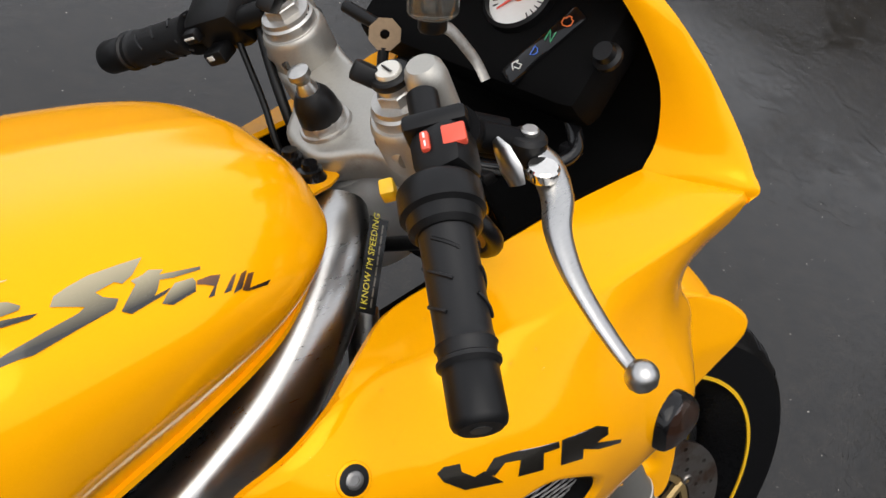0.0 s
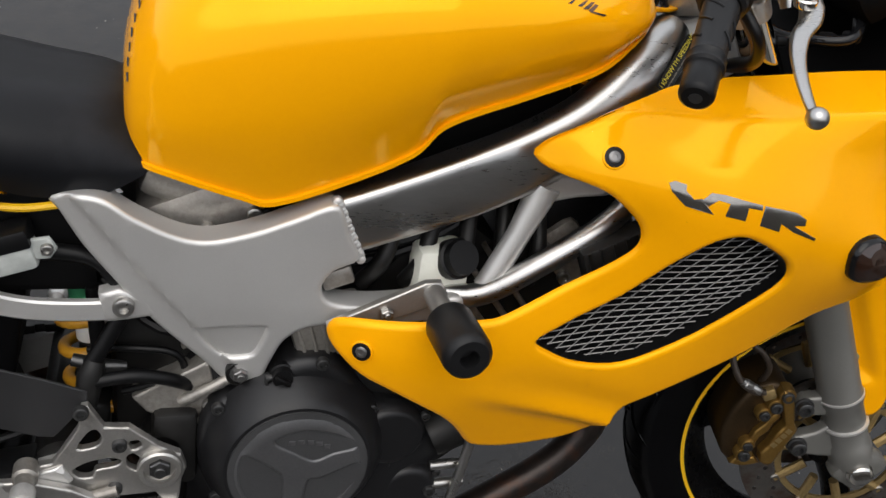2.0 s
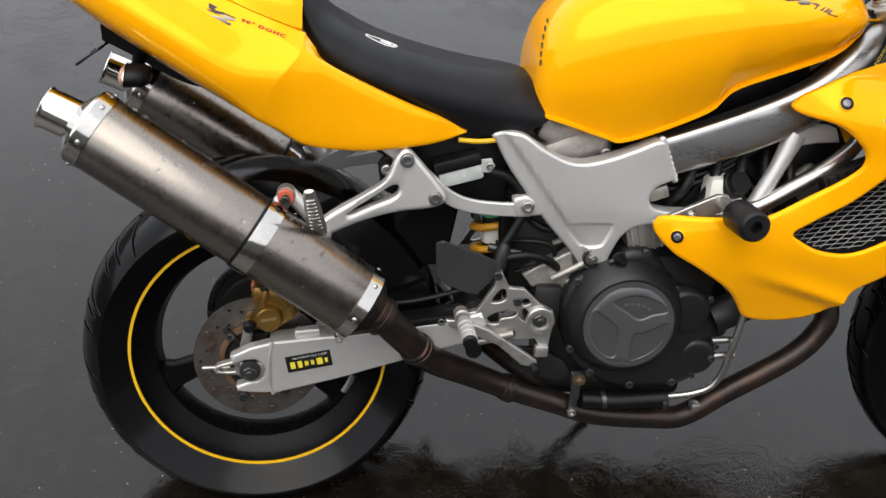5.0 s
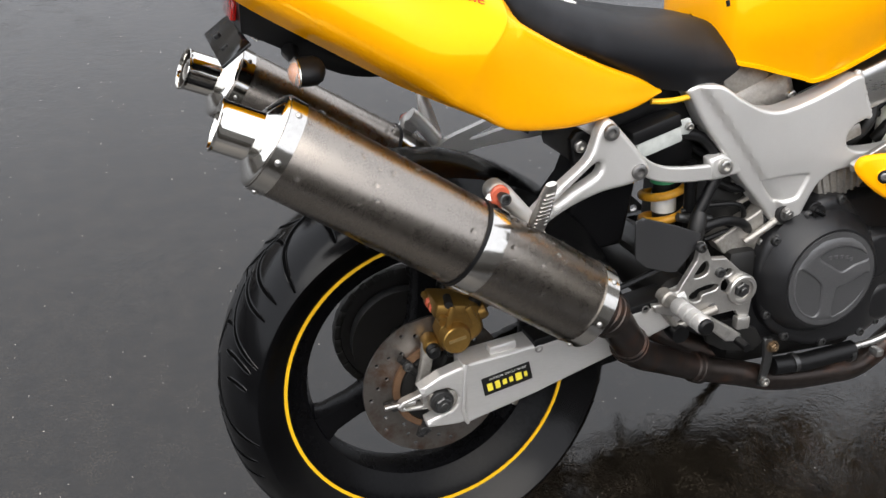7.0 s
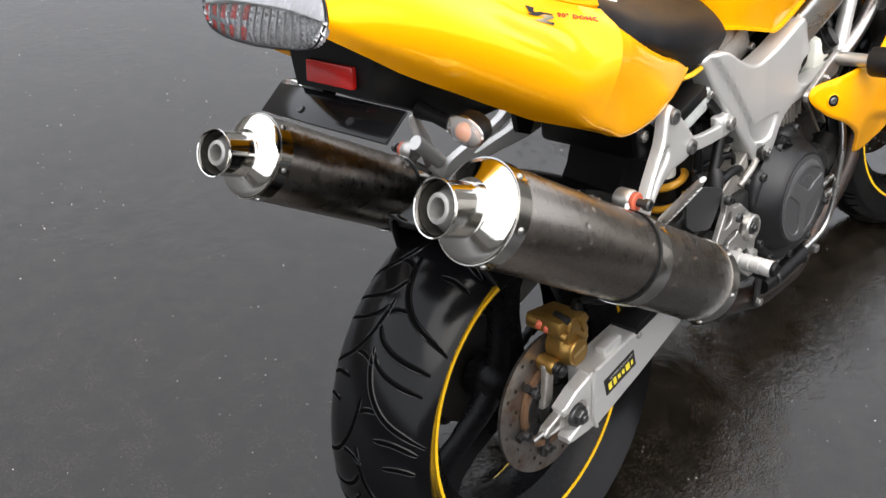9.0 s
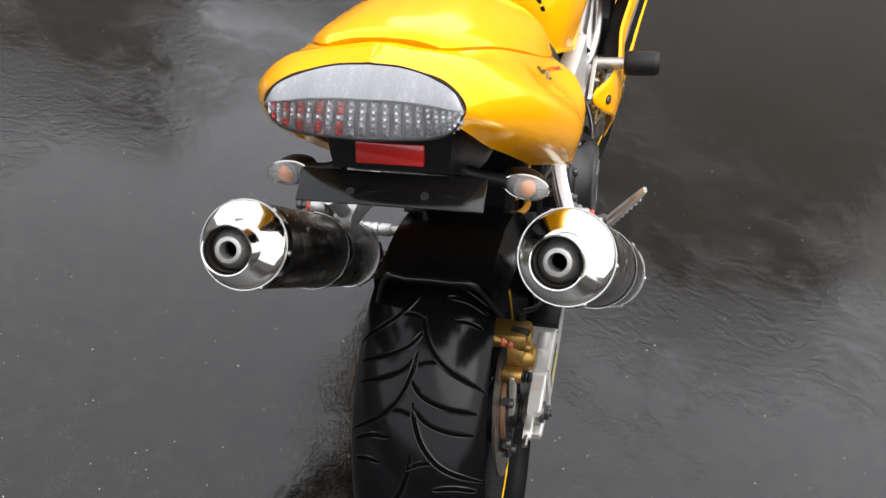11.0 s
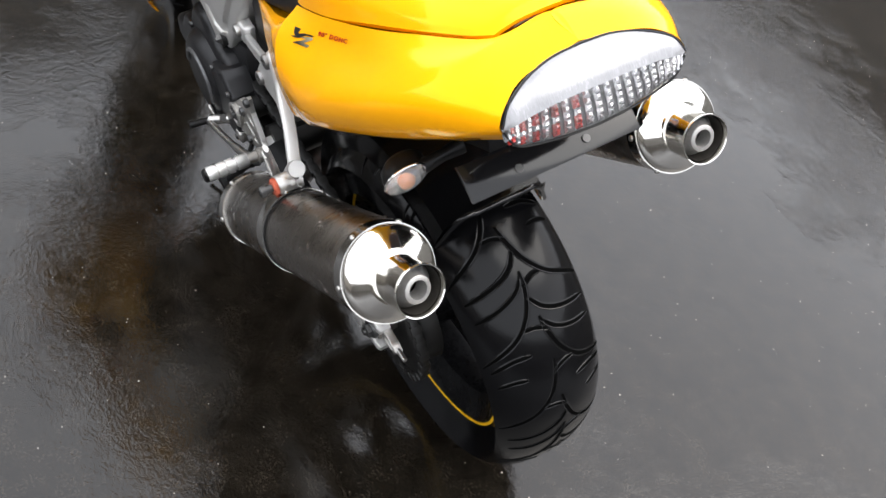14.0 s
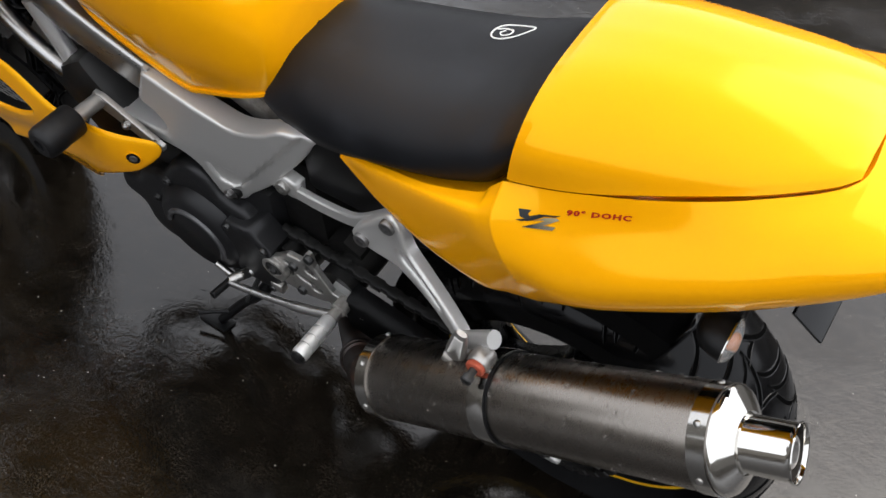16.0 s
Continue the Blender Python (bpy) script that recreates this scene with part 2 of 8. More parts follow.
def flat_bar(points, half_wide, half_high):
    """A bar of flat section with chamfered edges, its wide face upright."""
    pts, rows = [Vector(p) for p in points], []
    for i, p in enumerate(pts):
        d = (pts[min(i + 1, len(pts) - 1)] - pts[max(i - 1, 0)]).normalized()
        side = V(0, 1, 0) - d * d.y
        side.normalize()
        up = d.cross(side)
        rows.append([p + side * half_wide * a + up * half_high * b for a, b in ((-1, -0.8), (-0.6, -1), (0.6, -1), (1, -0.8), (1, 0.8), (0.6, 1), (-0.6, 1), (-1, 0.8))])
    bm = bmesh.new()
    grid(bm, rows, True, True)
    return bm


def lathe(a, b, profile, n=32, bm=None, cap=True):
    """A turned shape round the line from a to b. profile: (share of the way, radius)."""
    bm = bm or bmesh.new()
    a, b = Vector(a), Vector(b)
    x, y, _ = frame_of(b - a)
    grid(bm, [[a + (b - a) * s + r * (math.cos(2 * math.pi * k / n) * x + math.sin(2 * math.pi * k / n) * y) for k in range(n)] for s, r in profile], True, cap)
    return bm


def block(center, size, bm=None, turn=None, soft=0.0):
    """A box, its edges softened."""
    one = bmesh.new()
    bmesh.ops.create_cube(one, size=1.0)
    if soft:
        bmesh.ops.scale(one, vec=size, verts=one.verts)
        bmesh.ops.bevel(one, geom=one.edges[:], offset=soft, segments=2, affect="EDGES", profile=0.5)
    else:
        bmesh.ops.scale(one, vec=size, verts=one.verts)
    bmesh.ops.transform(one, matrix=Matrix.Translation(center) @ (turn or Matrix()), verts=one.verts)
    return join(bm, one)


def join(bm, one):
    """Adds the shape one to bm."""
    if bm is None:
        return one
    verts = {v: bm.verts.new(v.co) for v in one.verts}
    for f in one.faces:
        bm.faces.new([verts[v] for v in f.verts])
    one.free()
    return bm


def inside(p, poly):
    x, y = p
    hit = np.zeros(np.shape(x), bool)
    for (x0, y0), (x1, y1) in zip(poly, np.roll(poly, -1, 0)):
        cross = ((y0 > y) != (y1 > y)) & (x < (x1 - x0) * (y - y0) / (y1 - y0 + 1e-12) + x0)
        hit ^= cross
    return hit


def edge_distance(points, polys):
    best = np.full(len(points), 1e9)
    for poly in polys:
        a, b = poly, np.roll(poly, -1, 0)
        d = b - a
        rel = points[:, None] - a[None]
        s = np.clip((rel * d).sum(-1) / ((d * d).sum(-1) + 1e-12), 0, 1)
        best = np.minimum(best, np.linalg.norm(rel - s[..., None] * d, axis=-1).min(1))
    return best


def sheet(outline, holes=(), step=0.02, rims=(0.0015, 0.004, 0.008)):
    """A flat outline with holes, cut into small triangles: points, triangles, the distance of each from the edge and the loops."""
    polys = [np.array([(p[0], p[1]) for p in loop], float) for loop in (outline, *holes)]
    pts = [tuple(p) for poly in polys for p in poly]
    edges, start = [], 0
    for poly in polys:
        k = len(poly)
        edges += [(start + i, start + (i + 1) % k) for i in range(k)]
        start += k
    lo, hi = polys[0].min(0), polys[0].max(0)
    more = []
    for poly in polys:
        ahead = np.roll(poly, -1, 0) - np.roll(poly, 1, 0)
        side = np.stack([-ahead[:, 1], ahead[:, 0]], 1) / (np.linalg.norm(ahead, axis=1, keepdims=True) + 1e-12)
        for r in rims:
            for sign in (1, -1):
                q = poly + sign * r * side
                more.append(q[edge_distance(q, polys) > 0.9 * r])
    if step:
        gx, gy = np.meshgrid(np.arange(lo[0], hi[0], step), np.arange(lo[1], hi[1], step * 0.866))
        gx[1::2] += step / 2
        q = np.stack([gx.ravel(), gy.ravel()], 1)
        more.append(q[edge_distance(q, polys) > (max(rims) * 1.6 if rims else step * 0.4)])
    extra = np.concatenate(more) if more else np.zeros((0, 2))
    keep = inside(extra.T, polys[0])
    for hole in polys[1:]:
        keep &= ~inside(extra.T, hole)
    pts += [tuple(p) for p in extra[keep]]
    verts, _, faces, *_ = delaunay_2d_cdt([Vector(p) for p in pts], edges, [], 0, 1e-6)
    verts = np.array([tuple(v) for v in verts])
    mid = np.array([verts[list(f)].mean(0) for f in faces])
    ok = inside(mid.T, polys[0])
    for hole in polys[1:]:
        ok &= ~inside(mid.T, hole)
    return verts, [f for f, good in zip(faces, ok) if good], edge_distance(verts, polys), polys


def dense(loop, most):
    """The same loop with its long edges cut into short ones."""
    out = []
    for (x0, z0), (x1, z1) in zip(loop, [*loop[1:], loop[0]]):
        n = max(1, math.ceil(math.hypot(x1 - x0, z1 - z0) / most))
        out += [(x0 + (x1 - x0) * i / n, z0 + (z1 - z0) * i / n) for i in range(n)]
    return out


def panel(outline, depth, thick, side=-1, holes=(), step=0.02, soft=0.004, bm=None, back=True):
    """A plate or shell seen from the side: outline in x and z, its outer face at y = side * depth(x, z), edges rounded by soft."""
    bm = bm or bmesh.new()
    fun = depth if callable(depth) else (lambda x, z: depth)
    if soft:
        outline, holes = dense(outline, max(0.006, 2 * soft)), [dense(h, max(0.003, soft)) for h in holes]
    rims = (0.12 * soft, 0.45 * soft, soft, 1.3 * soft) if soft else ()
    verts, faces, dist, polys = sheet(outline, holes, step, rims)
    roll = soft * (1 - np.sqrt(1 - (1 - np.clip(dist / soft, 0, 1)) ** 2)) if soft else np.zeros(len(verts))
    outer = np.array([fun(x, z) for x, z in verts])
    front = [bm.verts.new((x, side * (d - r), z)) for (x, z), d, r in zip(verts, outer, roll)]
    rear = [bm.verts.new((x, side * (d - thick), z)) for (x, z), d in zip(verts, outer)] if back else None
    for f in faces:
        bm.faces.new([front[i] for i in f])
        if back:
            bm.faces.new([rear[i] for i in reversed(f)])
    if back:
        count = {}
        for f in faces:
            for i in range(3):
                e = (f[i], f[(i + 1) % 3])
                count[tuple(sorted(e))] = count.get(tuple(sorted(e)), 0) + 1
        for (i, j), c in count.items():
            if c == 1:
                bm.faces.new((front[i], front[j], rear[j], rear[i]))
    return bm


def smooth_value(xs, ys):
    """A smooth function through a few values."""
    line = curve([(x, y, 0) for x, y in zip(xs, ys)], 12)
    px, py = [p.x for p in line], [p.y for p in line]
    return lambda x: float(np.interp(x, px, py))


def skin(rows, n_along=6, n_round=6, ends=True):
    """A shell symmetric about y = 0 from rows of x and half sections (y, z), smooth both ways."""
    sections = []
    for x, *pairs in rows:
        half = curve([(x, y, z) for y, z in pairs], n_round)
        sections.append(half)
    cols = list(zip(*sections))
    lines = [curve(col, n_along) for col in cols]
    return [list(r) for r in zip(*lines)]


def mirrored(rows):
    return [[*(Vector((p.x, -p.y, p.z)) for p in row[:0:-1]), *row] if abs(row[0].y) < 1e-6 else None for row in rows]


def turned(bm, m):
    bmesh.ops.transform(bm, matrix=m, verts=bm.verts)
    return bm


def thing(name, label, category):
    ob = new(name)
    ob.empty_display_size = 0.1
    return tagged(ob, label, category)


def socket_bolt(center, out, r, parent, material=BOLT, name="bolt"):
    """A cap screw with a round rim and a hexagonal socket."""
    c, d = Vector(center), Vector(out).normalized()
    bm = lathe(c - d * r * 0.5, c + d * r * 0.55, [(0, r), (0.75, r), (0.93, r * 0.93), (1, r * 0.8), (1, r * 0.52), (0.55, r * 0.5)], 18)
    return part(name, bm, material, parent)


def hex_nut(center, out, r, parent, material=BOLT, name="nut", height=0.9):
    c, d = Vector(center), Vector(out).normalized()
    bm = lathe(c - d * r * 0.3, c + d * 0.02 * r, [(0, r * 1.35), (1, r * 1.35)], 20)
    lathe(c, c + d * r * height, [(0, r), (0.85, r), (1, r * 0.86)], 6, bm)
    lathe(c + d * r * height * 0.9, c + d * r * (height + 0.35), [(0, r * 0.5), (0.8, r * 0.5), (1, r * 0.42)], 14, bm)
    return part(name, bm, material, parent)

# ---- ground: wet asphalt to the horizon ----


def wet_asphalt():
    m = bpy.data.materials.new("wet_asphalt")
    m.use_nodes = True
    link, b = m.node_tree.links.new, m.node_tree.nodes["Principled BSDF"]
    place = node(m, "ShaderNodeTexCoord").outputs["Object"]

    def noise(scale, detail, rough, bend=0.0):
        n = node(m, "ShaderNodeTexNoise", Scale=scale, Detail=detail, Roughness=rough, Distortion=bend)
        link(place, n.inputs["Vector"])
        return n.outputs[0]

    def ranged(value, low, high, to_low, to_high):
        n = node(m, "ShaderNodeMapRange", From_Min=low, From_Max=high, To_Min=to_low, To_Max=to_high)
        link(value, n.inputs[0])
        return n.outputs[0]

    def math_node(kind, x, y):
        n = node(m, "ShaderNodeMath")
        n.operation = kind
        for i, v in enumerate((x, y)):
            if isinstance(v, (int, float)):
                n.inputs[i].default_value = v
            else:
                link(v, n.inputs[i])
        return n.outputs[0]

    # stones and binder, in lighter and darker stretches
    tone = ranged(noise(260.0, 3.0, 0.75), 0.42, 0.76, 0.002, 0.028)
    worn = ranged(noise(17.0, 5.0, 0.75), 0.38, 0.66, 0.55, 1.6)
    rgb = node(m, "ShaderNodeVectorMath")
    rgb.operation = "SCALE"
    rgb.inputs[0].default_value = (1.0, 0.80, 0.58)
    link(math_node("MULTIPLY", tone, worn), rgb.inputs["Scale"])
    # pale chips of stone, a few larger, most small
    colour = rgb.outputs[0]
    for scale, least, most in ((34.0, 0.62, 0.058), (75.0, 0.66, 0.086)):
        chip = node(m, "ShaderNodeTexVoronoi", Scale=scale)
        link(place, chip.inputs["Vector"])
        pick = node(m, "ShaderNodeSeparateColor")
        link(chip.outputs["Color"], pick.inputs[0])
        near = math_node("LESS_THAN", chip.outputs["Distance"], ranged(pick.outputs[0], least, 1.0, 0.0, most))
        mix = node(m, "ShaderNodeMixRGB")
        mix.inputs[2].default_value = (0.40, 0.37, 0.33, 1)
        link(near, mix.inputs[0])
        link(colour, mix.inputs[1])
        colour = mix.outputs[0]
    link(colour, b.inputs["Base Color"])
    # films of standing water between coarser, barely wet patches
    damp = noise(1.5, 9.0, 0.72, 0.15)
    link(ranged(damp, 0.46, 0.64, 0.012, 0.055), b.inputs["Roughness"])
    b.inputs["IOR"].default_value = 1.48
    coarse = node(m, "ShaderNodeBump", Distance=0.004)
    link(ranged(damp, 0.45, 0.64, 0.04, 0.24), coarse.inputs["Strength"])
    link(noise(175.0, 3.0, 0.65), coarse.inputs["Height"])
    ripple = node(m, "ShaderNodeBump", Distance=0.010)
    link(ranged(damp, 0.42, 0.60, 0.03, 0.16), ripple.inputs["Strength"])
    link(noise(40.0, 4.0, 0.62, 0.6), ripple.inputs["Height"])
    link(coarse.outputs[0], ripple.inputs["Normal"])
    link(ripple.outputs[0], b.inputs["Normal"])
    return m


bm = bmesh.new()
bmesh.ops.create_grid(bm, x_segments=8, y_segments=8, size=600)
me = bpy.data.meshes.new("ground")
bm.to_mesh(me)
bm.free()
me.materials.append(wet_asphalt())
tagged(new("ground", me), "dark wet asphalt with puddles and small grit", "ground", kind="structure")

# ---- unseen walls, added to block low sky light and shape reflections ----
WALL = paint("unseen_dark_wall", (0.18, 0.17, 0.156), 0.85, grain=3, spread=0.3, stain=0.3, stain_color=(0.07, 0.075, 0.05), stain_scale=0.5)
PALE_WALL = paint("unseen_pale_wall", (0.50, 0.48, 0.44), 0.85, grain=3, spread=0.2, stain=0.2, stain_color=(0.2, 0.19, 0.16), stain_scale=0.5)
for name, at, size in (("wall_north", (0, 11.0, 1.3), (22.6, 0.3, 2.6)), ("wall_south", (0, -9.0, 1.9), (22.6, 0.3, 3.8)), ("wall_annex", (9.5, -1.9, 2.8), (0.3, 3.7, 5.6)), ("wall_shed", (9.5, -6.3, 2.25), (0.3, 5.0, 4.5)), ("wall_east", (11.45, -1.6, 2.1), (0.3, 14.5, 4.2)), ("wall_house", (11.45, 8.3, 3.5), (0.3, 5.1, 7.0)), ("wall_west", (-11.45, 1.0, 1.3), (0.3, 19.7, 2.6))):
    me = bpy.data.meshes.new(name)
    bm = block(at, size)
    bm.to_mesh(me)
    bm.free()
    me.materials.append(PALE_WALL if name == "wall_shed" else WALL)
    tagged(new(name, me), "unseen pale wall added to brighten a reflection in the ground" if name == "wall_shed" else "unseen wall added to darken side light and reflections", "wall", kind="structure")

# ---- the motorcycle ----
bike = thing("motorcycle", "yellow and black sport motorcycle leaning on its side stand", "motorcycle")
bike.matrix_world = BIKE

# -- wheels --


def tyre_rows(c, radius, half, rim, rim_half, m, n=96):
    """The tyre's section, swept round the axle at c."""
    crown = [(half * math.sin(a), radius - (half * 0.98) * (1 - math.cos(a)) * 0.62) for a in np.linspace(-1.24, 1.24, 25)]
    y0, r0 = crown[-1]
    foot = rim_half + 0.002
    d, h = y0 - foot, r0 - rim
    wall = [(y0 - share * d, r0 - drop * h) for share, drop in ((0.20, 0.2), (0.50, 0.46), (0.80, 0.74), (0.95, 0.90), (1.0, 0.95), (1.1, 1.05))]
    sec = [(-y, r) for y, r in reversed(wall)] + crown + wall
    return [[m @ Vector((c[0] + r * math.cos(t), y, c[2] + r * math.sin(t))) for y, r in sec] for t in np.linspace(0, 2 * math.pi, n + 1)]


def ring(c, profile, m, n=96, closed=True):
    """A ring round the axle. profile: loop of (y, radius)."""
    bm = bmesh.new()
    rows = [[m @ Vector((c[0] + r * math.cos(t), y, c[2] + r * math.sin(t))) for y, r in profile] for t in np.linspace(0, 2 * math.pi, n, endpoint=False)]
    grid(bm, rows + rows[:1], closed)
    bmesh.ops.remove_doubles(bm, verts=bm.verts, dist=1e-6)
    return bm


def groove(c, radius, half, m, start, sign, line, wide, floor, lips):
    """A tread groove: a floor painted black for shade, between two low lips. line: pairs of angle across the crown and
    angle round the wheel.
    """
    pts = curve([(a * half, 0, b * radius) for a, b in line], 5)
    rows = []
    for i, p in enumerate(pts):
        q = (pts[min(i + 1, len(pts) - 1)] - pts[max(i - 1, 0)]).normalized()
        w = wide * (0.45 + 0.55 * min(1, 7 * min(i, len(pts) - 1 - i) / len(pts)))
        row = []
        for k, h in ((-1.7, -0.0006), (-1.15, 0.0009), (-0.8, 0.0004), (0.8, 0.0004), (1.15, 0.0009), (1.7, -0.0006)):
            a, b = (p.x - q.z * k * w) / half, (p.z + q.x * k * w) / radius
            y, rr = half * math.sin(a), radius - (half * 0.98) * (1 - math.cos(a)) * 0.62 + h
            row.append(m @ Vector((c[0] + rr * math.cos(start + b), sign * y, c[2] + rr * math.sin(start + b))))
        rows.append(row)
    grid(floor, [row[2:4] for row in rows])
    grid(lips, [row[:3] for row in rows])
    grid(lips, [row[3:] for row in rows])


def wheel(name, c, radius, half, rim_half, m, first_spoke, label):
    lip, r = 0.222, 0.2
    rim = ring(c, [(-rim_half, lip), (-rim_half, lip - 0.006), (-rim_half + 0.014, lip - 0.016), (-rim_half + 0.03, r - 0.018), (0, r - 0.026), (rim_half - 0.03, r - 0.018), (rim_half - 0.014, lip - 0.016), (rim_half, lip - 0.006), (rim_half, lip), (rim_half - 0.006, lip + 0.001), (rim_half - 0.02, r), (-rim_half + 0.02, r), (-rim_half + 0.006, lip + 0.001)], m)
    w = part(name, rim, RIM_BLACK, bike, label)
    bm = bmesh.new()
    grid(bm, tyre_rows(c, radius, half, lip - 0.002, rim_half, m))
    bmesh.ops.remove_doubles(bm, verts=bm.verts, dist=1e-6)
    part("tyre", bm, RUBBER, w, "worn black rubber tyre, wet from rain")
    floor, lips = bmesh.new(), bmesh.new()
    k = 14
    for i in range(k):
        t = 2 * math.pi * i / k
        for sign in (1, -1):
            at = t + (0 if sign > 0 else math.pi / k)
            groove(c, radius, half, m, at, sign, [(0.0, 0), (0.05, 0.10), (0.20, 0.21), (0.50, 0.30), (1.15, 0.38)], 0.0036, floor, lips)
            groove(c, radius, half, m, at, sign, [(0.32, 0.262), (0.12, 0.268), (-0.08, 0.30)], 0.0030, floor, lips)
            if i % 2:
                groove(c, radius, half, m, at, sign, [(0.30, 0.385), (0.62, 0.385), (1.02, 0.42)], 0.0034, floor, lips)
                groove(c, radius, half, m, at, sign, [(0.45, 0.505), (0.70, 0.500), (0.98, 0.515)], 0.0032, floor, lips)
            else:
                groove(c, radius, half, m, at, sign, [(-0.06, 0.345), (0.12, 0.42), (0.45, 0.465), (0.98, 0.485)], 0.0034, floor, lips)
                groove(c, radius, half, m, at, sign, [(0.0, 0.465), (0.18, 0.53), (0.48, 0.57), (0.95, 0.59)], 0.0032, floor, lips)
    part("tread_groove", floor, SHADE_BLACK, w, "worn tread grooves, their shade put in as black strips")
    part("groove_lip", lips, TREAD, w)
    for sign in (1, -1):
        y = sign * (rim_half + 0.0026)
        part("rim_tape", ring(c, [(y, lip - 0.0005), (y, lip - 0.0055), (y - sign * 0.002, lip - 0.0055), (y - sign * 0.002, lip - 0.0005)], m, 96), YELLOW_TRIM, w, "thin yellow rim tape")
    bm = lathe(m @ Vector((c[0], -0.055, c[2])), m @ Vector((c[0], 0.055, c[2])), [(0, 0.030), (0.02, 0.040), (0.25, 0.044), (0.5, 0.05), (0.75, 0.044), (0.98, 0.040), (1, 0.030)], 32)
    part("hub", bm, RIM_BLACK, w)
    for i in range(3):
        t = 2 * math.pi * i / 3 + radians(first_spoke)
        d, s = Vector((math.cos(t), 0, math.sin(t))), Vector((-math.sin(t), 0, math.cos(t)))
        rows = []
        for q, wide, deep in ((0.03, 0.030, 0.026), (0.07, 0.020, 0.024), (0.12, 0.0175, 0.021), (0.16, 0.021, 0.022), (0.186, 0.034, 0.026)):
            base = Vector(c) + d * q
            rows.append([m @ (base + s * (wide * a) + Vector((0, deep * b, 0))) for a, b in ((-1, -0.55), (-0.75, -1), (0.75, -1), (1, -0.55), (1, 0.55), (0.75, 1), (-0.75, 1), (-1, 0.55))])
        bm = bmesh.new()
        grid(bm, rows, True, True)
        part("spoke", bm, RIM_BLACK, w)
    return w


STEER_DIR = V(-math.sin(radians(26.5)), 0, math.cos(radians(26.5)))
STEER_AT = V(1.05, 0, 0.95)
STEER = Matrix.Translation(STEER_AT) @ Matrix.Rotation(radians(-9.0), 4, STEER_DIR) @ Matrix.Translation(-STEER_AT)
I4 = Matrix()
REAR, FRONT = (0.012, 0, 0.2955), (1.455, 0, 0.297)


def set_at(c, axle, at, turn=Matrix.Identity(3)):
    """Carries a wheel drawn round c to its place, its axle along the given line."""
    lean = (turn @ V(0, 1, 0)).rotation_difference(Vector(axle).normalized()).to_matrix()
    return Matrix.Translation(at) @ (lean @ turn).to_4x4() @ Matrix.Translation(-Vector(c))


REAR_AT = set_at(REAR, (-0.024, 1, -0.039), (0.0122, -0.0102, 0.2957))
# wheel, fork legs, mudguard and brakes are turned to the right together
FORK_AT = set_at(FRONT, (0.25, 1, 0.004), (1.436, -0.045, 0.3255), Matrix.Rotation(radians(-15.0), 3, STEER_DIR))
rear_wheel = wheel("rear_wheel", REAR, 0.3047, 0.100, 0.0612, REAR_AT, 85, "black three-spoke rear wheel with yellow rim tape")
front_wheel = wheel("front_wheel", FRONT, 0.2945, 0.060, 0.0490, FORK_AT, 58, "black three-spoke front wheel with yellow rim tape")
# balance weight stuck inside the rear rim
weight = [REAR_AT @ V(REAR[0] + 0.176 * math.cos(a), -0.030, REAR[2] + 0.176 * math.sin(a)) for a in np.linspace(radians(-32), radians(-20), 6)]
part("balance_weight", tube(weight, 0.006, 8, flat=0.4, twist_up=(0, 1, 0)), BOLT, rear_wheel, "bare metal balance weight")


def brake_disc(c, y, inner, outer, m, wheel_part, carrier, holes=30, side=-1):
    """A drilled disc: a flat ring with real holes."""
    loop = lambda r, n, x=0.0, z=0.0: [(c[0] + x + r * math.cos(2 * math.pi * i / n), c[2] + z + r * math.sin(2 * math.pi * i / n)) for i in range(n)]
    drilled = []
    for i in range(holes):
        t, q = 2 * math.pi * i / holes, inner + (outer - inner) * (0.25, 0.5, 0.75)[i % 3]
        drilled.append(loop(0.0034, 8, q * math.cos(t), q * math.sin(t)))
    bm = panel(loop(outer, 72), abs(y), 0.005, side, [loop(inner, 60), *drilled], 0, 0.0)
    part("brake_disc", turned(bm, m), DISC, wheel_part, "drilled steel brake disc with a rusty tint")
    if carrier:
        for i in range(10):
            t = 2 * math.pi * i / 10
            pts = [m @ V(c[0] + q * math.cos(t + a), side * (abs(y) - 0.004 + 0.006 * (1 - q / inner)), c[2] + q * math.sin(t + a)) for q, a in ((0.05, -0.15), (0.075, -0.04), (inner + 0.004, 0.0))]
            part("disc_arm", tube(pts, 0.0068, 8), GOLD_DULL, wheel_part)
            p = m @ V(c[0] + (inner + 0.003) * math.cos(t), side * abs(y), c[2] + (inner + 0.003) * math.sin(t))
            d = m.to_3x3() @ V(0, side, 0)
            part("disc_button", lathe(p - d * 0.003, p + d * 0.003, [(0, 0.008), (0.7, 0.008), (1, 0.0065), (1, 0.0038), (0.5, 0.0036)], 16), DISC, wheel_part)
        part("disc_ring", turned(ring(c, [(side * (abs(y) - 0.001), inner - 0.002), (side * (abs(y) - 0.001), inner - 0.011), (side * (abs(y) - 0.006), inner - 0.011), (side * (abs(y) - 0.006), inner - 0.002)], I4, 60), m), GOLD_DULL, wheel_part)


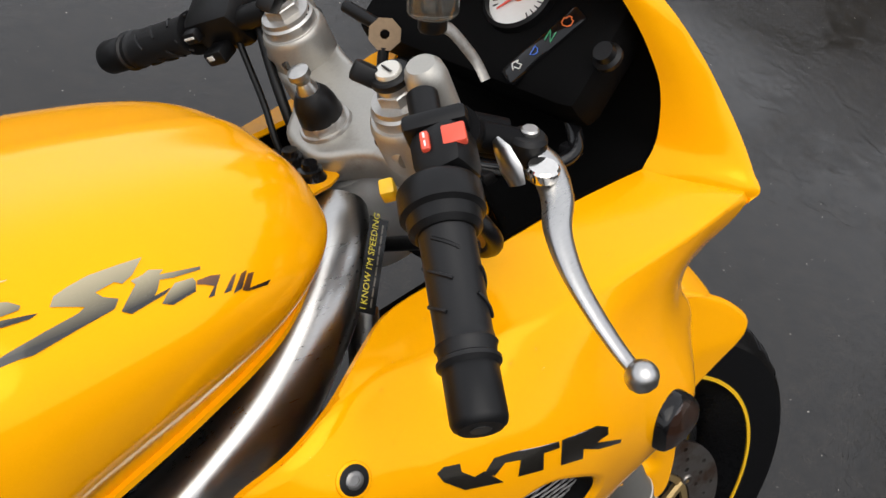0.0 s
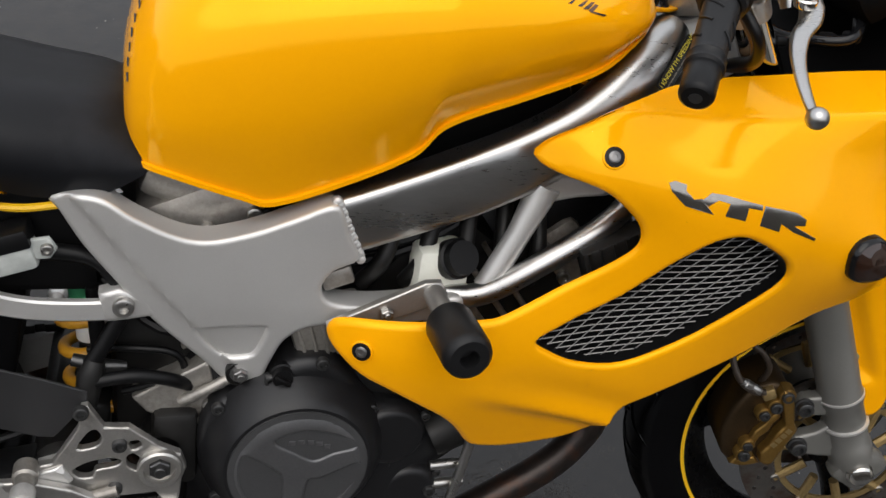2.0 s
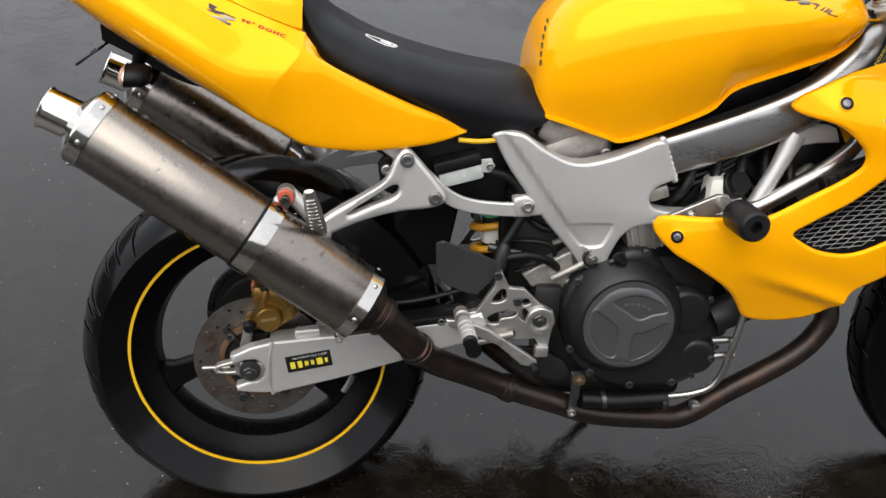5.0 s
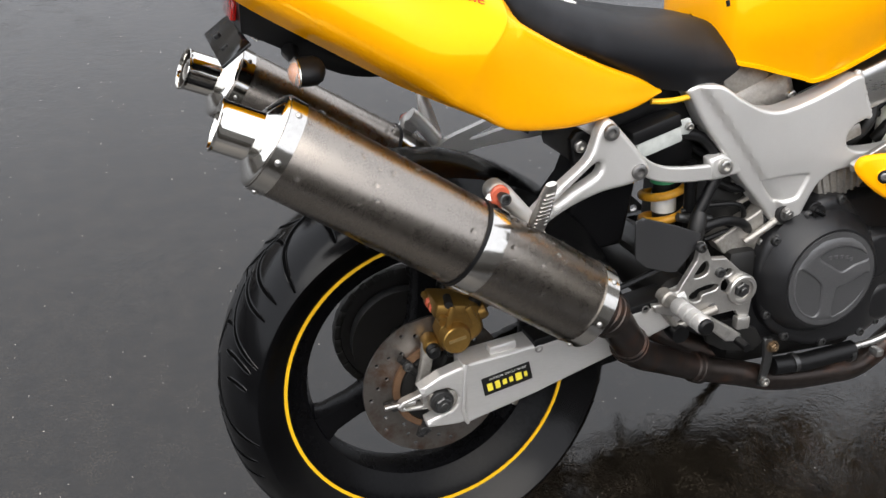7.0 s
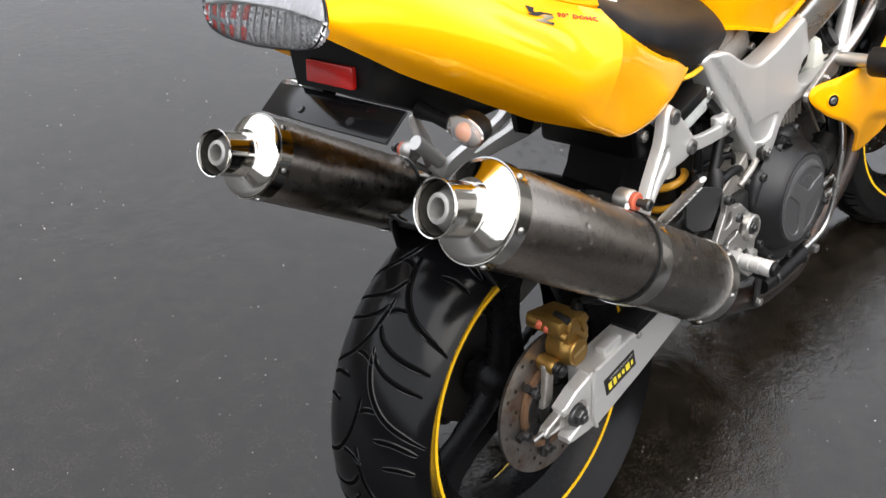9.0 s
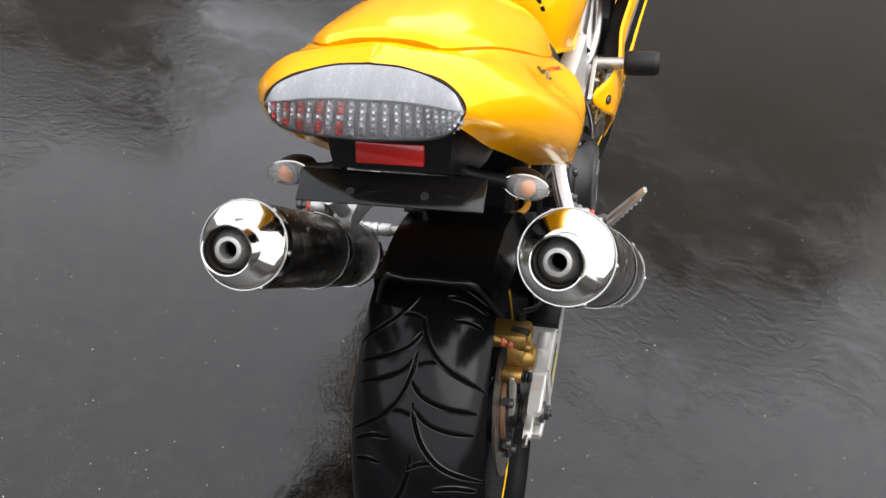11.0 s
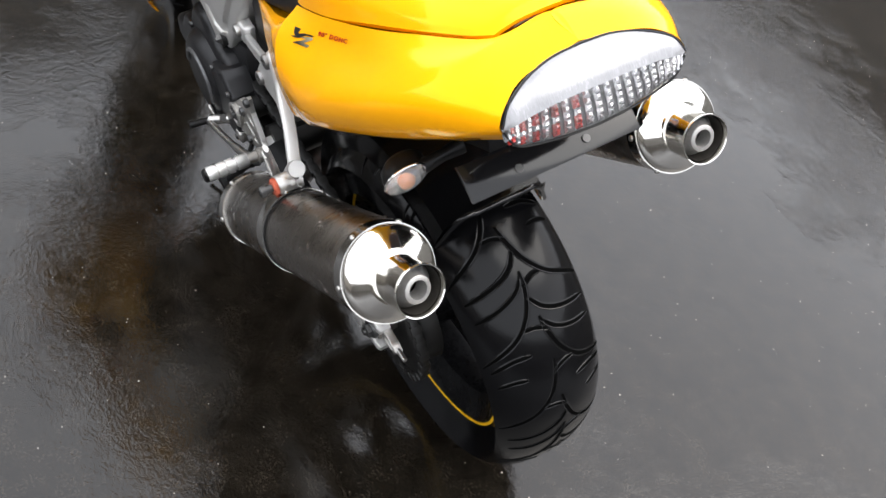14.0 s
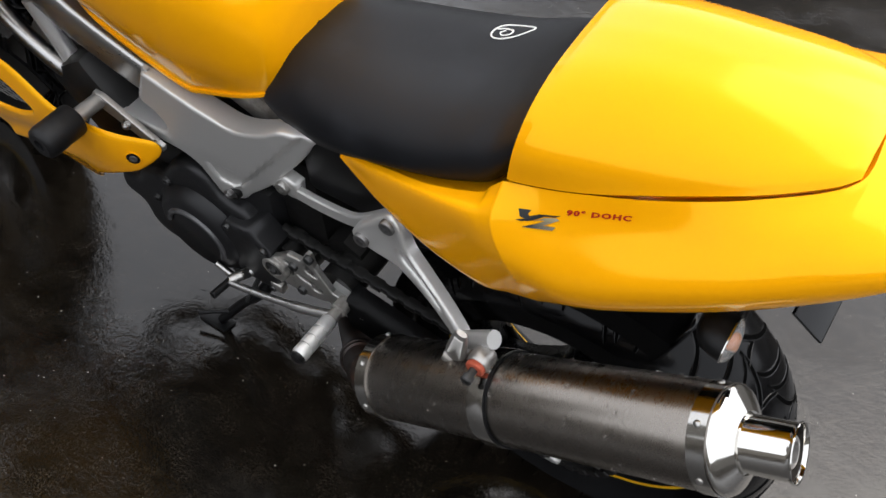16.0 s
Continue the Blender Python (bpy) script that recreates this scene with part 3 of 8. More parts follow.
brake_disc(FRONT, 0.076, 0.094, 0.1415, FORK_AT, front_wheel, True, 48, -1)
brake_disc(FRONT, 0.076, 0.094, 0.1415, FORK_AT, front_wheel, True, 48, 1)
brake_disc(REAR, 0.082, 0.066, 0.110, REAR_AT, rear_wheel, False, 33, -1)
part("disc_inner_band", turned(ring(REAR, [(-0.0895, 0.067), (-0.0895, 0.057), (-0.083, 0.057), (-0.083, 0.067)], I4, 60), REAR_AT), RUST, rear_wheel, "rusty inner band of the brake disc")
part("disc_carrier", lathe(V(REAR[0], -0.070, REAR[2]), V(REAR[0], -0.099, REAR[2]), [(0, 0.056), (0.8, 0.056), (1, 0.052), (1, 0.030), (0.8, 0.026)], 48), DARK, rear_wheel, "dark brake disc carrier")
part("hub_sleeve", lathe(V(REAR[0], -0.095, REAR[2]), V(REAR[0], -0.128, REAR[2]), [(0, 0.036), (0.3, 0.034), (0.35, 0.028), (0.6, 0.027), (0.65, 0.021), (1, 0.020)], 32), DARK, rear_wheel)
for i in range(6):
    t = 2 * math.pi * i / 6 + 0.2
    p = V(REAR[0] + 0.066 * math.cos(t), -0.100, REAR[2] + 0.066 * math.sin(t))
    part("disc_arm", tube([V(REAR[0] + 0.036 * math.cos(t), -0.098, REAR[2] + 0.036 * math.sin(t)), p, V(REAR[0] + 0.080 * math.cos(t), -0.100, REAR[2] + 0.080 * math.sin(t))], 0.0062, 8), DARK, rear_wheel)
    socket_bolt(p + V(0, -0.008, 0), (0, -1, 0), 0.0075, rear_wheel, BOLT_DARK)

# -- fuel tank: half sections from the ridge down to the lower seam --
TANK = [
    (0.450, (0, 0.832), (0.02, 0.828), (0.042, 0.815), (0.05, 0.797), (0.05, 0.781)),
    (0.453, (0, 0.855), (0.04, 0.848), (0.072, 0.825), (0.08, 0.792), (0.075, 0.761)),
    (0.465, (0, 0.890), (0.055, 0.882), (0.094, 0.845), (0.103, 0.798), (0.095, 0.749)),
    (0.498, (0, 0.930), (0.07, 0.920), (0.116, 0.875), (0.126, 0.803), (0.112, 0.742)),
    (0.56, (0, 0.966), (0.08, 0.955), (0.133, 0.90), (0.142, 0.813), (0.121, 0.725)),
    (0.594, (0, 0.977), (0.084, 0.966), (0.139, 0.91), (0.147, 0.818), (0.123, 0.719)),
    (0.66, (0, 0.991), (0.088, 0.979), (0.148, 0.925), (0.155, 0.838), (0.126, 0.743)),
    (0.73, (0, 0.996), (0.09, 0.984), (0.154, 0.935), (0.160, 0.862), (0.127, 0.777)),
    (0.765, (0, 0.995), (0.09, 0.983), (0.154, 0.938), (0.160, 0.876), (0.127, 0.812)),
    (0.85, (0, 0.990), (0.087, 0.979), (0.147, 0.938), (0.150, 0.892), (0.126, 0.846)),
    (0.92, (0, 0.982), (0.080, 0.972), (0.130, 0.932), (0.134, 0.902), (0.117, 0.872)),
    (0.962, (0, 0.972), (0.068, 0.962), (0.108, 0.929), (0.112, 0.910), (0.098, 0.898)),
    (0.985, (0, 0.955), (0.052, 0.948), (0.082, 0.928), (0.085, 0.918), (0.075, 0.911)),
    (0.996, (0, 0.934), (0.026, 0.931), (0.044, 0.924), (0.048, 0.919), (0.046, 0.915)),
]
tank_rows = skin([(r[0], *r[1:]) for r in TANK], 7, 7)
tank_rows.insert(0, [V(0.4495, p.y * 0.55, 0.80 + (p.z - 0.80) * 0.55) for p in tank_rows[0]])
tank_rows.insert(0, [V(0.4495, p.y * 0.02, 0.80 + (p.z - 0.80) * 0.02) for p in tank_rows[0]])
lip_rows = []
for row in tank_rows:
    q, p = row[-1], row[-2]
    out = Vector((0, 1, 0))
    lip_rows.append([*row, q + out * 0.0035 + V(0, 0, -0.001), q + out * 0.0035 + V(0, 0, -0.006), q - out * 0.002 + V(0, 0, -0.006), q - out * 0.03 + V(0, 0, 0.004)])
bm = bmesh.new()
grid(bm, mirrored(lip_rows), False, False)
bmesh.ops.remove_doubles(bm, verts=bm.verts, dist=1e-6)
bm_tank = bm.copy()
tank = part("fuel_tank", bm, YELLOW, bike, "glossy yellow fuel tank with model lettering")
tank_tree = BVHTree.FromBMesh(bm_tank)

# -- seat --
SEAT = [
    (0.078, (0, 0.94), (0.06, 0.935), (0.105, 0.922), (0.116, 0.905), (0.112, 0.895)),
    (0.086, (0, 0.926), (0.065, 0.922), (0.112, 0.905), (0.125, 0.883), (0.117, 0.862)),
    (0.115, (0, 0.893), (0.07, 0.888), (0.118, 0.868), (0.132, 0.84), (0.120, 0.818)),
    (0.15, (0, 0.865), (0.074, 0.867), (0.122, 0.848), (0.135, 0.815), (0.121, 0.797)),
    (0.21, (0, 0.839), (0.076, 0.841), (0.124, 0.820), (0.136, 0.79), (0.119, 0.773)),
    (0.29, (0, 0.820), (0.074, 0.820), (0.121, 0.798), (0.132, 0.765), (0.117, 0.738)),
    (0.37, (0, 0.809), (0.068, 0.806), (0.113, 0.783), (0.125, 0.75), (0.113, 0.714)),
    (0.43, (0, 0.803), (0.058, 0.799), (0.098, 0.776), (0.113, 0.745), (0.108, 0.716)),
    (0.464, (0, 0.79), (0.05, 0.786), (0.087, 0.765), (0.103, 0.745), (0.104, 0.731)),
    (0.475, (0, 0.76), (0.045, 0.758), (0.08, 0.75), (0.096, 0.742), (0.1, 0.738)),
]
seat_rows = skin(SEAT, 6, 6)
bm = bmesh.new()
grid(bm, mirrored([[*r, r[-1] + V(0, -0.03, -0.004)] for r in seat_rows]))
seat_tree = BVHTree.FromBMesh(bm)
seat = part("seat", bm, VINYL, bike, "black vinyl rider seat with a white spiral mark")

# -- tail fairing and seat cowl --
TAIL = [
    ((0.343, 0.108, 0.719), (0.342, 0.112, 0.718), (0.341, 0.115, 0.7175), (0.340, 0.116, 0.716), (0.338, 0.106, 0.711)),
    ((0.300, 0.120, 0.741), (0.297, 0.128, 0.738), (0.299, 0.1285, 0.721), (0.302, 0.127, 0.704), (0.300, 0.113, 0.700)),
    ((0.245, 0.130, 0.763), (0.252, 0.139, 0.755), (0.255, 0.142, 0.727), (0.258, 0.141, 0.6985), (0.256, 0.125, 0.693)),
    ((0.181, 0.143, 0.792), (0.176, 0.160, 0.789), (0.177, 0.164, 0.743), (0.178, 0.162, 0.6955), (0.175, 0.144, 0.690)),
    ((0.118, 0.144, 0.822), (0.112, 0.177, 0.824), (0.104, 0.183, 0.768), (0.098, 0.178, 0.706), (0.094, 0.163, 0.6995)),
    ((0.086, 0.148, 0.864), (0.080, 0.182, 0.838), (0.050, 0.199, 0.800), (0.020, 0.187, 0.746), (0.015, 0.163, 0.735)),
    ((0.02, 0.145, 0.886), (0.010, 0.164, 0.860), (-0.012, 0.200, 0.816), (-0.028, 0.189, 0.776), (-0.035, 0.137, 0.756)),
    ((-0.07, 0.134, 0.920), (-0.07, 0.153, 0.892), (-0.07, 0.195, 0.848), (-0.07, 0.186, 0.80), (-0.07, 0.134, 0.775)),
    ((-0.15, 0.112, 0.951), (-0.15, 0.144, 0.926), (-0.15, 0.180, 0.888), (-0.15, 0.170, 0.844), (-0.15, 0.126, 0.821)),
    ((-0.218, 0.066, 0.970), (-0.214, 0.118, 0.955), (-0.212, 0.156, 0.920), (-0.212, 0.151, 0.880), (-0.212, 0.115, 0.857)),
    ((-0.223, 0.0, 0.9785), (-0.240, 0.085, 0.966), (-0.256, 0.128, 0.942), (-0.258, 0.132, 0.908), (-0.254, 0.108, 0.886)),
    ((-0.269, 0.0, 0.972), (-0.277, 0.067, 0.964), (-0.291, 0.097, 0.954), (-0.300, 0.110, 0.937), (-0.299, 0.100, 0.917)),
]
def between(a, b, s):
    return tuple(tuple(p + (q - p) * s for p, q in zip(u, v)) for u, v in zip(a, b))


# a crease where the front facet meets the flank
TAIL[5:6] = [between(TAIL[4], TAIL[5], 0.5), between(TAIL[4], TAIL[5], 0.87), TAIL[5], between(TAIL[5], TAIL[6], 0.14)]
halves = [curve(r, 7) for r in TAIL]
tail_rows = [list(r) for r in zip(*(curve(c, 7) for c in zip(*halves)))]


def flange(p):
    """The rim that runs in under the seat cowl."""
    k = min(1.0, max(0.0, (-0.17 - p.x) / 0.05))
    return [V(p.x + k * 0.03, 0, p.z - 0.022), p + V(k * 0.02, -min(0.02, max(0, p.y)), -0.014), p + V(k * 0.004, -min(0.003, max(0, p.y)), -0.006)]


tail_rows = [[*flange(row[0]), *row, row[-1] + V(0, -0.012, 0.006)] for row in tail_rows]
bm = bmesh.new()
grid(bm, tail_rows)
tail_tree = BVHTree.FromBMesh(bm)
grid(bm, [[Vector((p.x, -p.y, p.z)) for p in reversed(r)] for r in tail_rows])
bmesh.ops.remove_doubles(bm, verts=bm.verts, dist=2e-5)
tail = part("tail_fairing", bm, YELLOW, bike, "yellow tail fairing wet with raindrops")
COWL = [
    (0.082, (0, 0.955), (0.06, 0.951), (0.105, 0.935), (0.136, 0.905), (0.148, 0.870)),
    (0.06, (0, 0.966), (0.058, 0.961), (0.102, 0.942), (0.137, 0.912), (0.148, 0.875)),
    (0.0, (0, 0.982), (0.053, 0.977), (0.095, 0.957), (0.130, 0.927), (0.143, 0.895)),
    (-0.07, (0, 0.990), (0.050, 0.985), (0.090, 0.967), (0.118, 0.945), (0.131, 0.924)),
    (-0.15, (0, 0.992), (0.046, 0.988), (0.079, 0.977), (0.099, 0.965), (0.109, 0.954)),
    (-0.20, (0, 0.989), (0.036, 0.987), (0.062, 0.981), (0.075, 0.975), (0.082, 0.968)),
    (-0.2185, (0, 0.9825), (0.032, 0.981), (0.052, 0.977), (0.059, 0.975), (0.064, 0.973)),
]
cowl_rows = skin(COWL, 6, 6)
cowl_rows.append([p + V(0.003, -0.002 if p.y > 0 else 0, -0.007) for p in cowl_rows[-1]])
bm = bmesh.new()
grid(bm, mirrored([[*r, r[-1] + V(0, -0.004, -0.006), r[-1] + V(0, -0.02, -0.006)] for r in cowl_rows]))
part("seat_cowl", bm, YELLOW, bike, "yellow single-seat cowl behind the rider seat")

# -- tail lamp, its band, undertail --
LAMP_TOP = [(-0.301, 0.109, 0.936), (-0.291, 0.096, 0.953), (-0.278, 0.067, 0.963), (-0.271, 0.035, 0.969), (-0.270, 0, 0.971)]
LAMP_LOW = [(-0.302, 0.108, 0.932), (-0.306, 0.096, 0.914), (-0.306, 0.075, 0.905), (-0.312, 0.04, 0.904), (-0.314, 0, 0.903)]


def both_sides(points, n=6):
    half = curve(points, n)
    return [*half, *(Vector((p.x, -p.y, p.z)) for p in reversed(half[:-1]))]


top, low = both_sides(LAMP_TOP), both_sides(LAMP_LOW)
SPLIT = 0.52
BULGE = V(-0.84, 0, 0.54)


def lamp_skin(s0, s1, n, out):
    rows = []
    for i, (p, q) in enumerate(zip(top, low)):
        fall = min(1.0, 0.12 + 1.6 * min(i, len(top) - 1 - i) / (len(top) - 1) * 2)
        rows.append([p.lerp(q, s) + BULGE * (out * fall * max(0.0, math.sin(math.pi * s)) ** 0.7) for s in np.linspace(s0, s1, n)])
    return rows


bm = bmesh.new()
grid(bm, lamp_skin(0, 1, 7, -0.008))
lamp = part("tail_lamp", bm, LAMP_GREY, bike, "clear-lensed tail lamp, frosted above and faceted below")
bm = bmesh.new()
grid(bm, lamp_skin(0.0, SPLIT, 9, 0.018))
part("upper_lens", bm, FROST, lamp, "frosted ribbed upper lens")
bm = bmesh.new()
grid(bm, lamp_skin(SPLIT, 1.0, 9, 0.018))
part("lens", bm, LENS, lamp, "clear plastic lower lens")
for i in range(23):
    for j in range(5):
        a = (i - 11) / 12.6
        f = (1 - a) / 2 * (len(top) - 1)
        k = int(f)
        s = 0.56 + 0.088 * j
        p = top[k].lerp(top[k + 1], f - k).lerp(low[k].lerp(low[k + 1], f - k), s) - BULGE * 0.004
        x, y, _ = frame_of(BULGE)
        cell = bmesh.new()
        grid(cell, [[p + BULGE * h + (x * u + y * w) * r for u, w in ((-1, -1), (1, -1), (1, 1), (-1, 1))] for h, r in ((0, 0.0040), (0.004, 0.0039), (0.008, 0.0014))], True, True)
        part("lamp_facet", cell, LENS_RED if i in (13, 15, 17, 19, 21) and j != 2 else FACET, lamp, smooth=False)
for sign in (1, -1):
    part("lens_rim", tube([p + V(-0.002, 0, 0) for p in (top if sign > 0 else low)], 0.0013, 6), BLACK, lamp)

UNDER = [
    (0.02, (0, 0.795), (0.06, 0.795), (0.08, 0.785), (0.082, 0.775), (0.070, 0.765)),
    (-0.03, (0, 0.805), (0.06, 0.805), (0.083, 0.792), (0.086, 0.775), (0.072, 0.758)),
    (-0.1, (0, 0.83), (0.06, 0.83), (0.085, 0.82), (0.088, 0.79), (0.07, 0.765)),
    (-0.18, (0, 0.88), (0.055, 0.88), (0.08, 0.87), (0.082, 0.84), (0.07, 0.805)),
    (-0.222, (0, 0.90), (0.05, 0.90), (0.072, 0.893), (0.074, 0.86), (0.07, 0.825)),
]
rows = skin(UNDER, 4, 4)
bm = bmesh.new()
rings = grid(bm, mirrored([[*r, V(r[0].x, 0, r[-1].z)] for r in rows]))
for ring_ in (rings[0], rings[-1]):
    try:
        bm.faces.new(ring_)
    except ValueError:
        pass
undertail = part("undertail", bm, BLACK, bike, "matt black plastic undertail")
part("reflector", block((-0.2255, -0.002, 0.848), (0.008, 0.082, 0.026), soft=0.002, turn=pose(0, 0, 0, 0, 8, 0)), LENS_RED, undertail, "red rectangular rear reflector")
part("plate_bracket", block((-0.2345, -0.002, 0.806), (0.044, 0.226, 0.004), soft=0.0015, turn=pose(0, 0, 0, 0, -36.5, 0)), GLOSS_BLACK, undertail, "empty black number plate bracket")
for y in (-0.045, 0.045):
    part("bracket_hole", lathe(V(-0.240, y, 0.8015), V(-0.2425, y, 0.8050), [(0, 0.005), (1, 0.005)], 12), BOLT_DARK, undertail)


def indicator(center, out, back, parent):
    """A small teardrop indicator: stalk, shell and lens that looks back."""
    c, o, b = Vector(center), Vector(out).normalized(), Vector(back).normalized()
    up = o.cross(b)
    shell = bmesh.new()
    rows = []
    for s, w, h in ((0, 0.4, 0.4), (0.12, 0.75, 0.78), (0.35, 0.97, 1.0), (0.7, 1.0, 1.0), (1.0, 0.96, 0.97)):
        q = c - b * 0.034 * (1 - s) + b * 0.004
        rows.append([q + o * 0.026 * w * math.cos(t) * (1.15 if math.cos(t) < 0 else 1) + up * 0.0165 * h * math.sin(t) for t in np.linspace(0, 2 * math.pi, 20, endpoint=False)])
    grid(shell, rows, True, True)
    body = part("indicator", shell, BLACK, parent, "black rear indicator with a clear lens")
    lens = bmesh.new()
    rows = []
    for s, w in ((0, 1.0), (0.3, 0.97), (0.65, 0.78), (0.9, 0.4), (1.0, 0.08)):
        q = c + b * (0.004 + 0.012 * s)
        rows.append([q + o * 0.0253 * w * math.cos(t) * (1.15 if math.cos(t) < 0 else 1) + up * 0.016 * w * math.sin(t) for t in np.linspace(0, 2 * math.pi, 20, endpoint=False)])
    grid(lens, rows, True, True)
    part("lens", lens, LENS_CLEAR, body)
    part("reflector", lathe(c + b * 0.0045, c + b * 0.005, [(0, 0.016), (1, 0.016)], 20), LAMP_GREY, body)
    part("lens_rim", tube([c + b * 0.005 + o * 0.0259 * math.cos(t) * (1.15 if math.cos(t) < 0 else 1) + up * 0.0165 * math.sin(t) for t in np.linspace(0, 2 * math.pi, 25)], 0.0012, 6), CHROME, body)
    part("bulb", lathe(c + b * 0.004, c + b * 0.0115, [(0, 0.0095), (0.5, 0.009), (0.9, 0.006), (1, 0.002)], 14), AMBER, body, "amber bulb")
    part("stalk", tube([c - o * 0.02, c - o * 0.05, c - o * 0.075], [0.010, 0.0075, 0.011], 10), BLACK, body)
    return body


indicator((-0.172, 0.150, 0.790), (0, 1, -0.15), (-1, 0.25, 0), bike)
indicator((-0.166, -0.152, 0.789), (0, -1, -0.15), (-1, -0.25, 0), bike)

# -- mufflers --


def muffler(front, rim, out, clamp, side):
    f, r, o = Vector(front), Vector(rim), Vector(out)
    d, tip = (r - f).normalized(), (o - r).normalized()
    R = 0.0575
    m = part("muffler", lathe(f, r, [(0, R - 0.001), (0.004, R), (0.996, R), (1, R - 0.001)], 56, cap=False), TITAN, bike, "brushed titanium muffler can with water drops")
    e = r
    cap = lathe(e, e + d * 0.017, [(0, R - 0.0005), (0.10, R - 0.0006), (0.22, R - 0.002), (0.4, R - 0.007), (0.7, R - 0.0155), (1.0, 0.0325), (0.95, 0.028)], 72, cap=False)
    part("end_cap", cap, CHROME, m, "mirror-polished conical end cap")
    pipe = lathe(e + tip * 0.008, o + tip * 0.002, [(0, 0.0300), (0.88, 0.0300), (0.94, 0.0306), (0.98, 0.0318), (1, 0.0314), (0.99, 0.0300), (0.93, 0.0288), (0.6, 0.0285)], 64, cap=False)
    part("outlet", pipe, CHROME, m, "polished outlet pipe with a rolled lip")
    part("outlet_liner", lathe(o - tip * 0.045, o - tip * 0.003, [(0, 0.010), (0, 0.0272), (1, 0.0276)], 40, cap=False), SOOT, m, "sooty outlet wall")
    part("baffle", lathe(o - tip * 0.030, o - tip * 0.003, [(0, 0.0268), (0.30, 0.0262), (0.70, 0.0185), (0.96, 0.0165), (1, 0.0150), (1, 0.0112), (0.2, 0.0102)], 40, cap=False), BAFFLE, m, "dull steel baffle tube")
    # black disc painted in place of the shade deep in the bore
    part("bore", lathe(o - tip * 0.036, o - tip * 0.035, [(0, 0.0108), (1, 0.0108)], 20), SHADE_BLACK, m)
    x, y, _ = frame_of(d)
    for s, w in ((0.022, 0.02), (0.978, 0.02)):
        a = f.lerp(r, s)
        band = lathe(a - d * w / 2, a + d * w / 2, [(0, R), (0, R + 0.0014), (1, R + 0.0014), (1, R)], 56, cap=False)
        b = part("strap", band, STRAP, m, "polished riveted end band")
        for k in range(6):
            t = 2 * math.pi * (k + 0.4) / 6
            n = math.cos(t) * x + math.sin(t) * y
            part("rivet", lathe(a + n * (R + 0.0008), a + n * (R + 0.0042), [(0, 0.0042), (0.5, 0.0038), (1, 0.0015)], 10), BOLT, b)
    c = Vector(clamp)
    s = max(0.2, min(0.8, (c - f).dot(d) / (r - f).length))
    a = f.lerp(r, s)
    band = lathe(a - d * 0.013, a + d * 0.013, [(0, R), (0, R + 0.003), (0.15, R + 0.0034), (0.85, R + 0.0034), (1, R + 0.003), (1, R)], 56, cap=False)
    b = part("clamp", band, STRAP, m, "polished hanger clamp round the can")
    seam = lathe(a + d * 0.013, a + d * 0.0175, [(0, R), (0, R + 0.0022), (1, R + 0.0022), (1, R)], 56, cap=False)
    part("clamp_edge", seam, BLACK, b)
    n = (c - a - d * (c - a).dot(d)).normalized()
    lug = tube([a + n * (R - 0.002), a + n * (R + 0.012), c + V(0, 0, 0.002)], [0.014, 0.0125, 0.0115], 14, flat=0.45, twist_up=(0, 1, 0))
    part("lug", lug, POLISHED, b)
    part("bush", lathe(c + V(0, side * -0.02, 0), c + V(0, side * 0.004, 0), [(0, 0.013), (0.1, 0.0145), (0.9, 0.0145), (1, 0.013)], 24), MILLED, b)
    part("ring", lathe(c + V(0, side * 0.004, 0), c + V(0, side * 0.011, 0), [(0, 0.0115), (0.2, 0.0125), (0.8, 0.0125), (1, 0.011)], 20), RED_RUBBER, b, "orange rubber bush")
    part("bolt", lathe(c + V(0, side * 0.010, 0), c + V(0, side * 0.030, 0), [(0, 0.0055), (0.55, 0.0055), (0.56, 0.0078), (0.92, 0.0078), (1, 0.0065), (1, 0.004), (0.75, 0.0038)], 16), BOLT_DARK, b)
    return m


MUF_R = ((0.186, -0.237, 0.467), (-0.219, -0.207, 0.726), (-0.2725, -0.2021, 0.7486))
MUF_L = ((0.222, 0.226, 0.437), (-0.222, 0.203, 0.707), (-0.2800, 0.1955, 0.7318))
muffler(*MUF_R, (0.064, -0.205, 0.630), -1)
muffler(*MUF_L, (0.071, 0.222, 0.612), 1)

# -- exhaust pipes --


def pipe(points, radii, name, label, joints):
    line = curve(points, 6)
    rad = np.interp(np.linspace(0, 1, len(line)), np.linspace(0, 1, len(radii)), radii).tolist()
    p = part(name, tube(line, rad, 24), HEADER, bike, label)
    for s in joints:
        i = min(len(line) - 2, int(s * (len(line) - 1)))
        a, d = line[i], (line[i + 1] - line[i]).normalized()
        r = rad[i]
        part("joint", lathe(a - d * 0.012, a + d * 0.012, [(0, r), (0.1, r + 0.003), (0.45, r + 0.003), (0.5, r + 0.0045), (0.9, r + 0.0045), (1, r)], 24), HEADER, p)
    return p


dr = (Vector(MUF_R[1]) - Vector(MUF_R[0])).normalized()
fr = Vector(MUF_R[0])
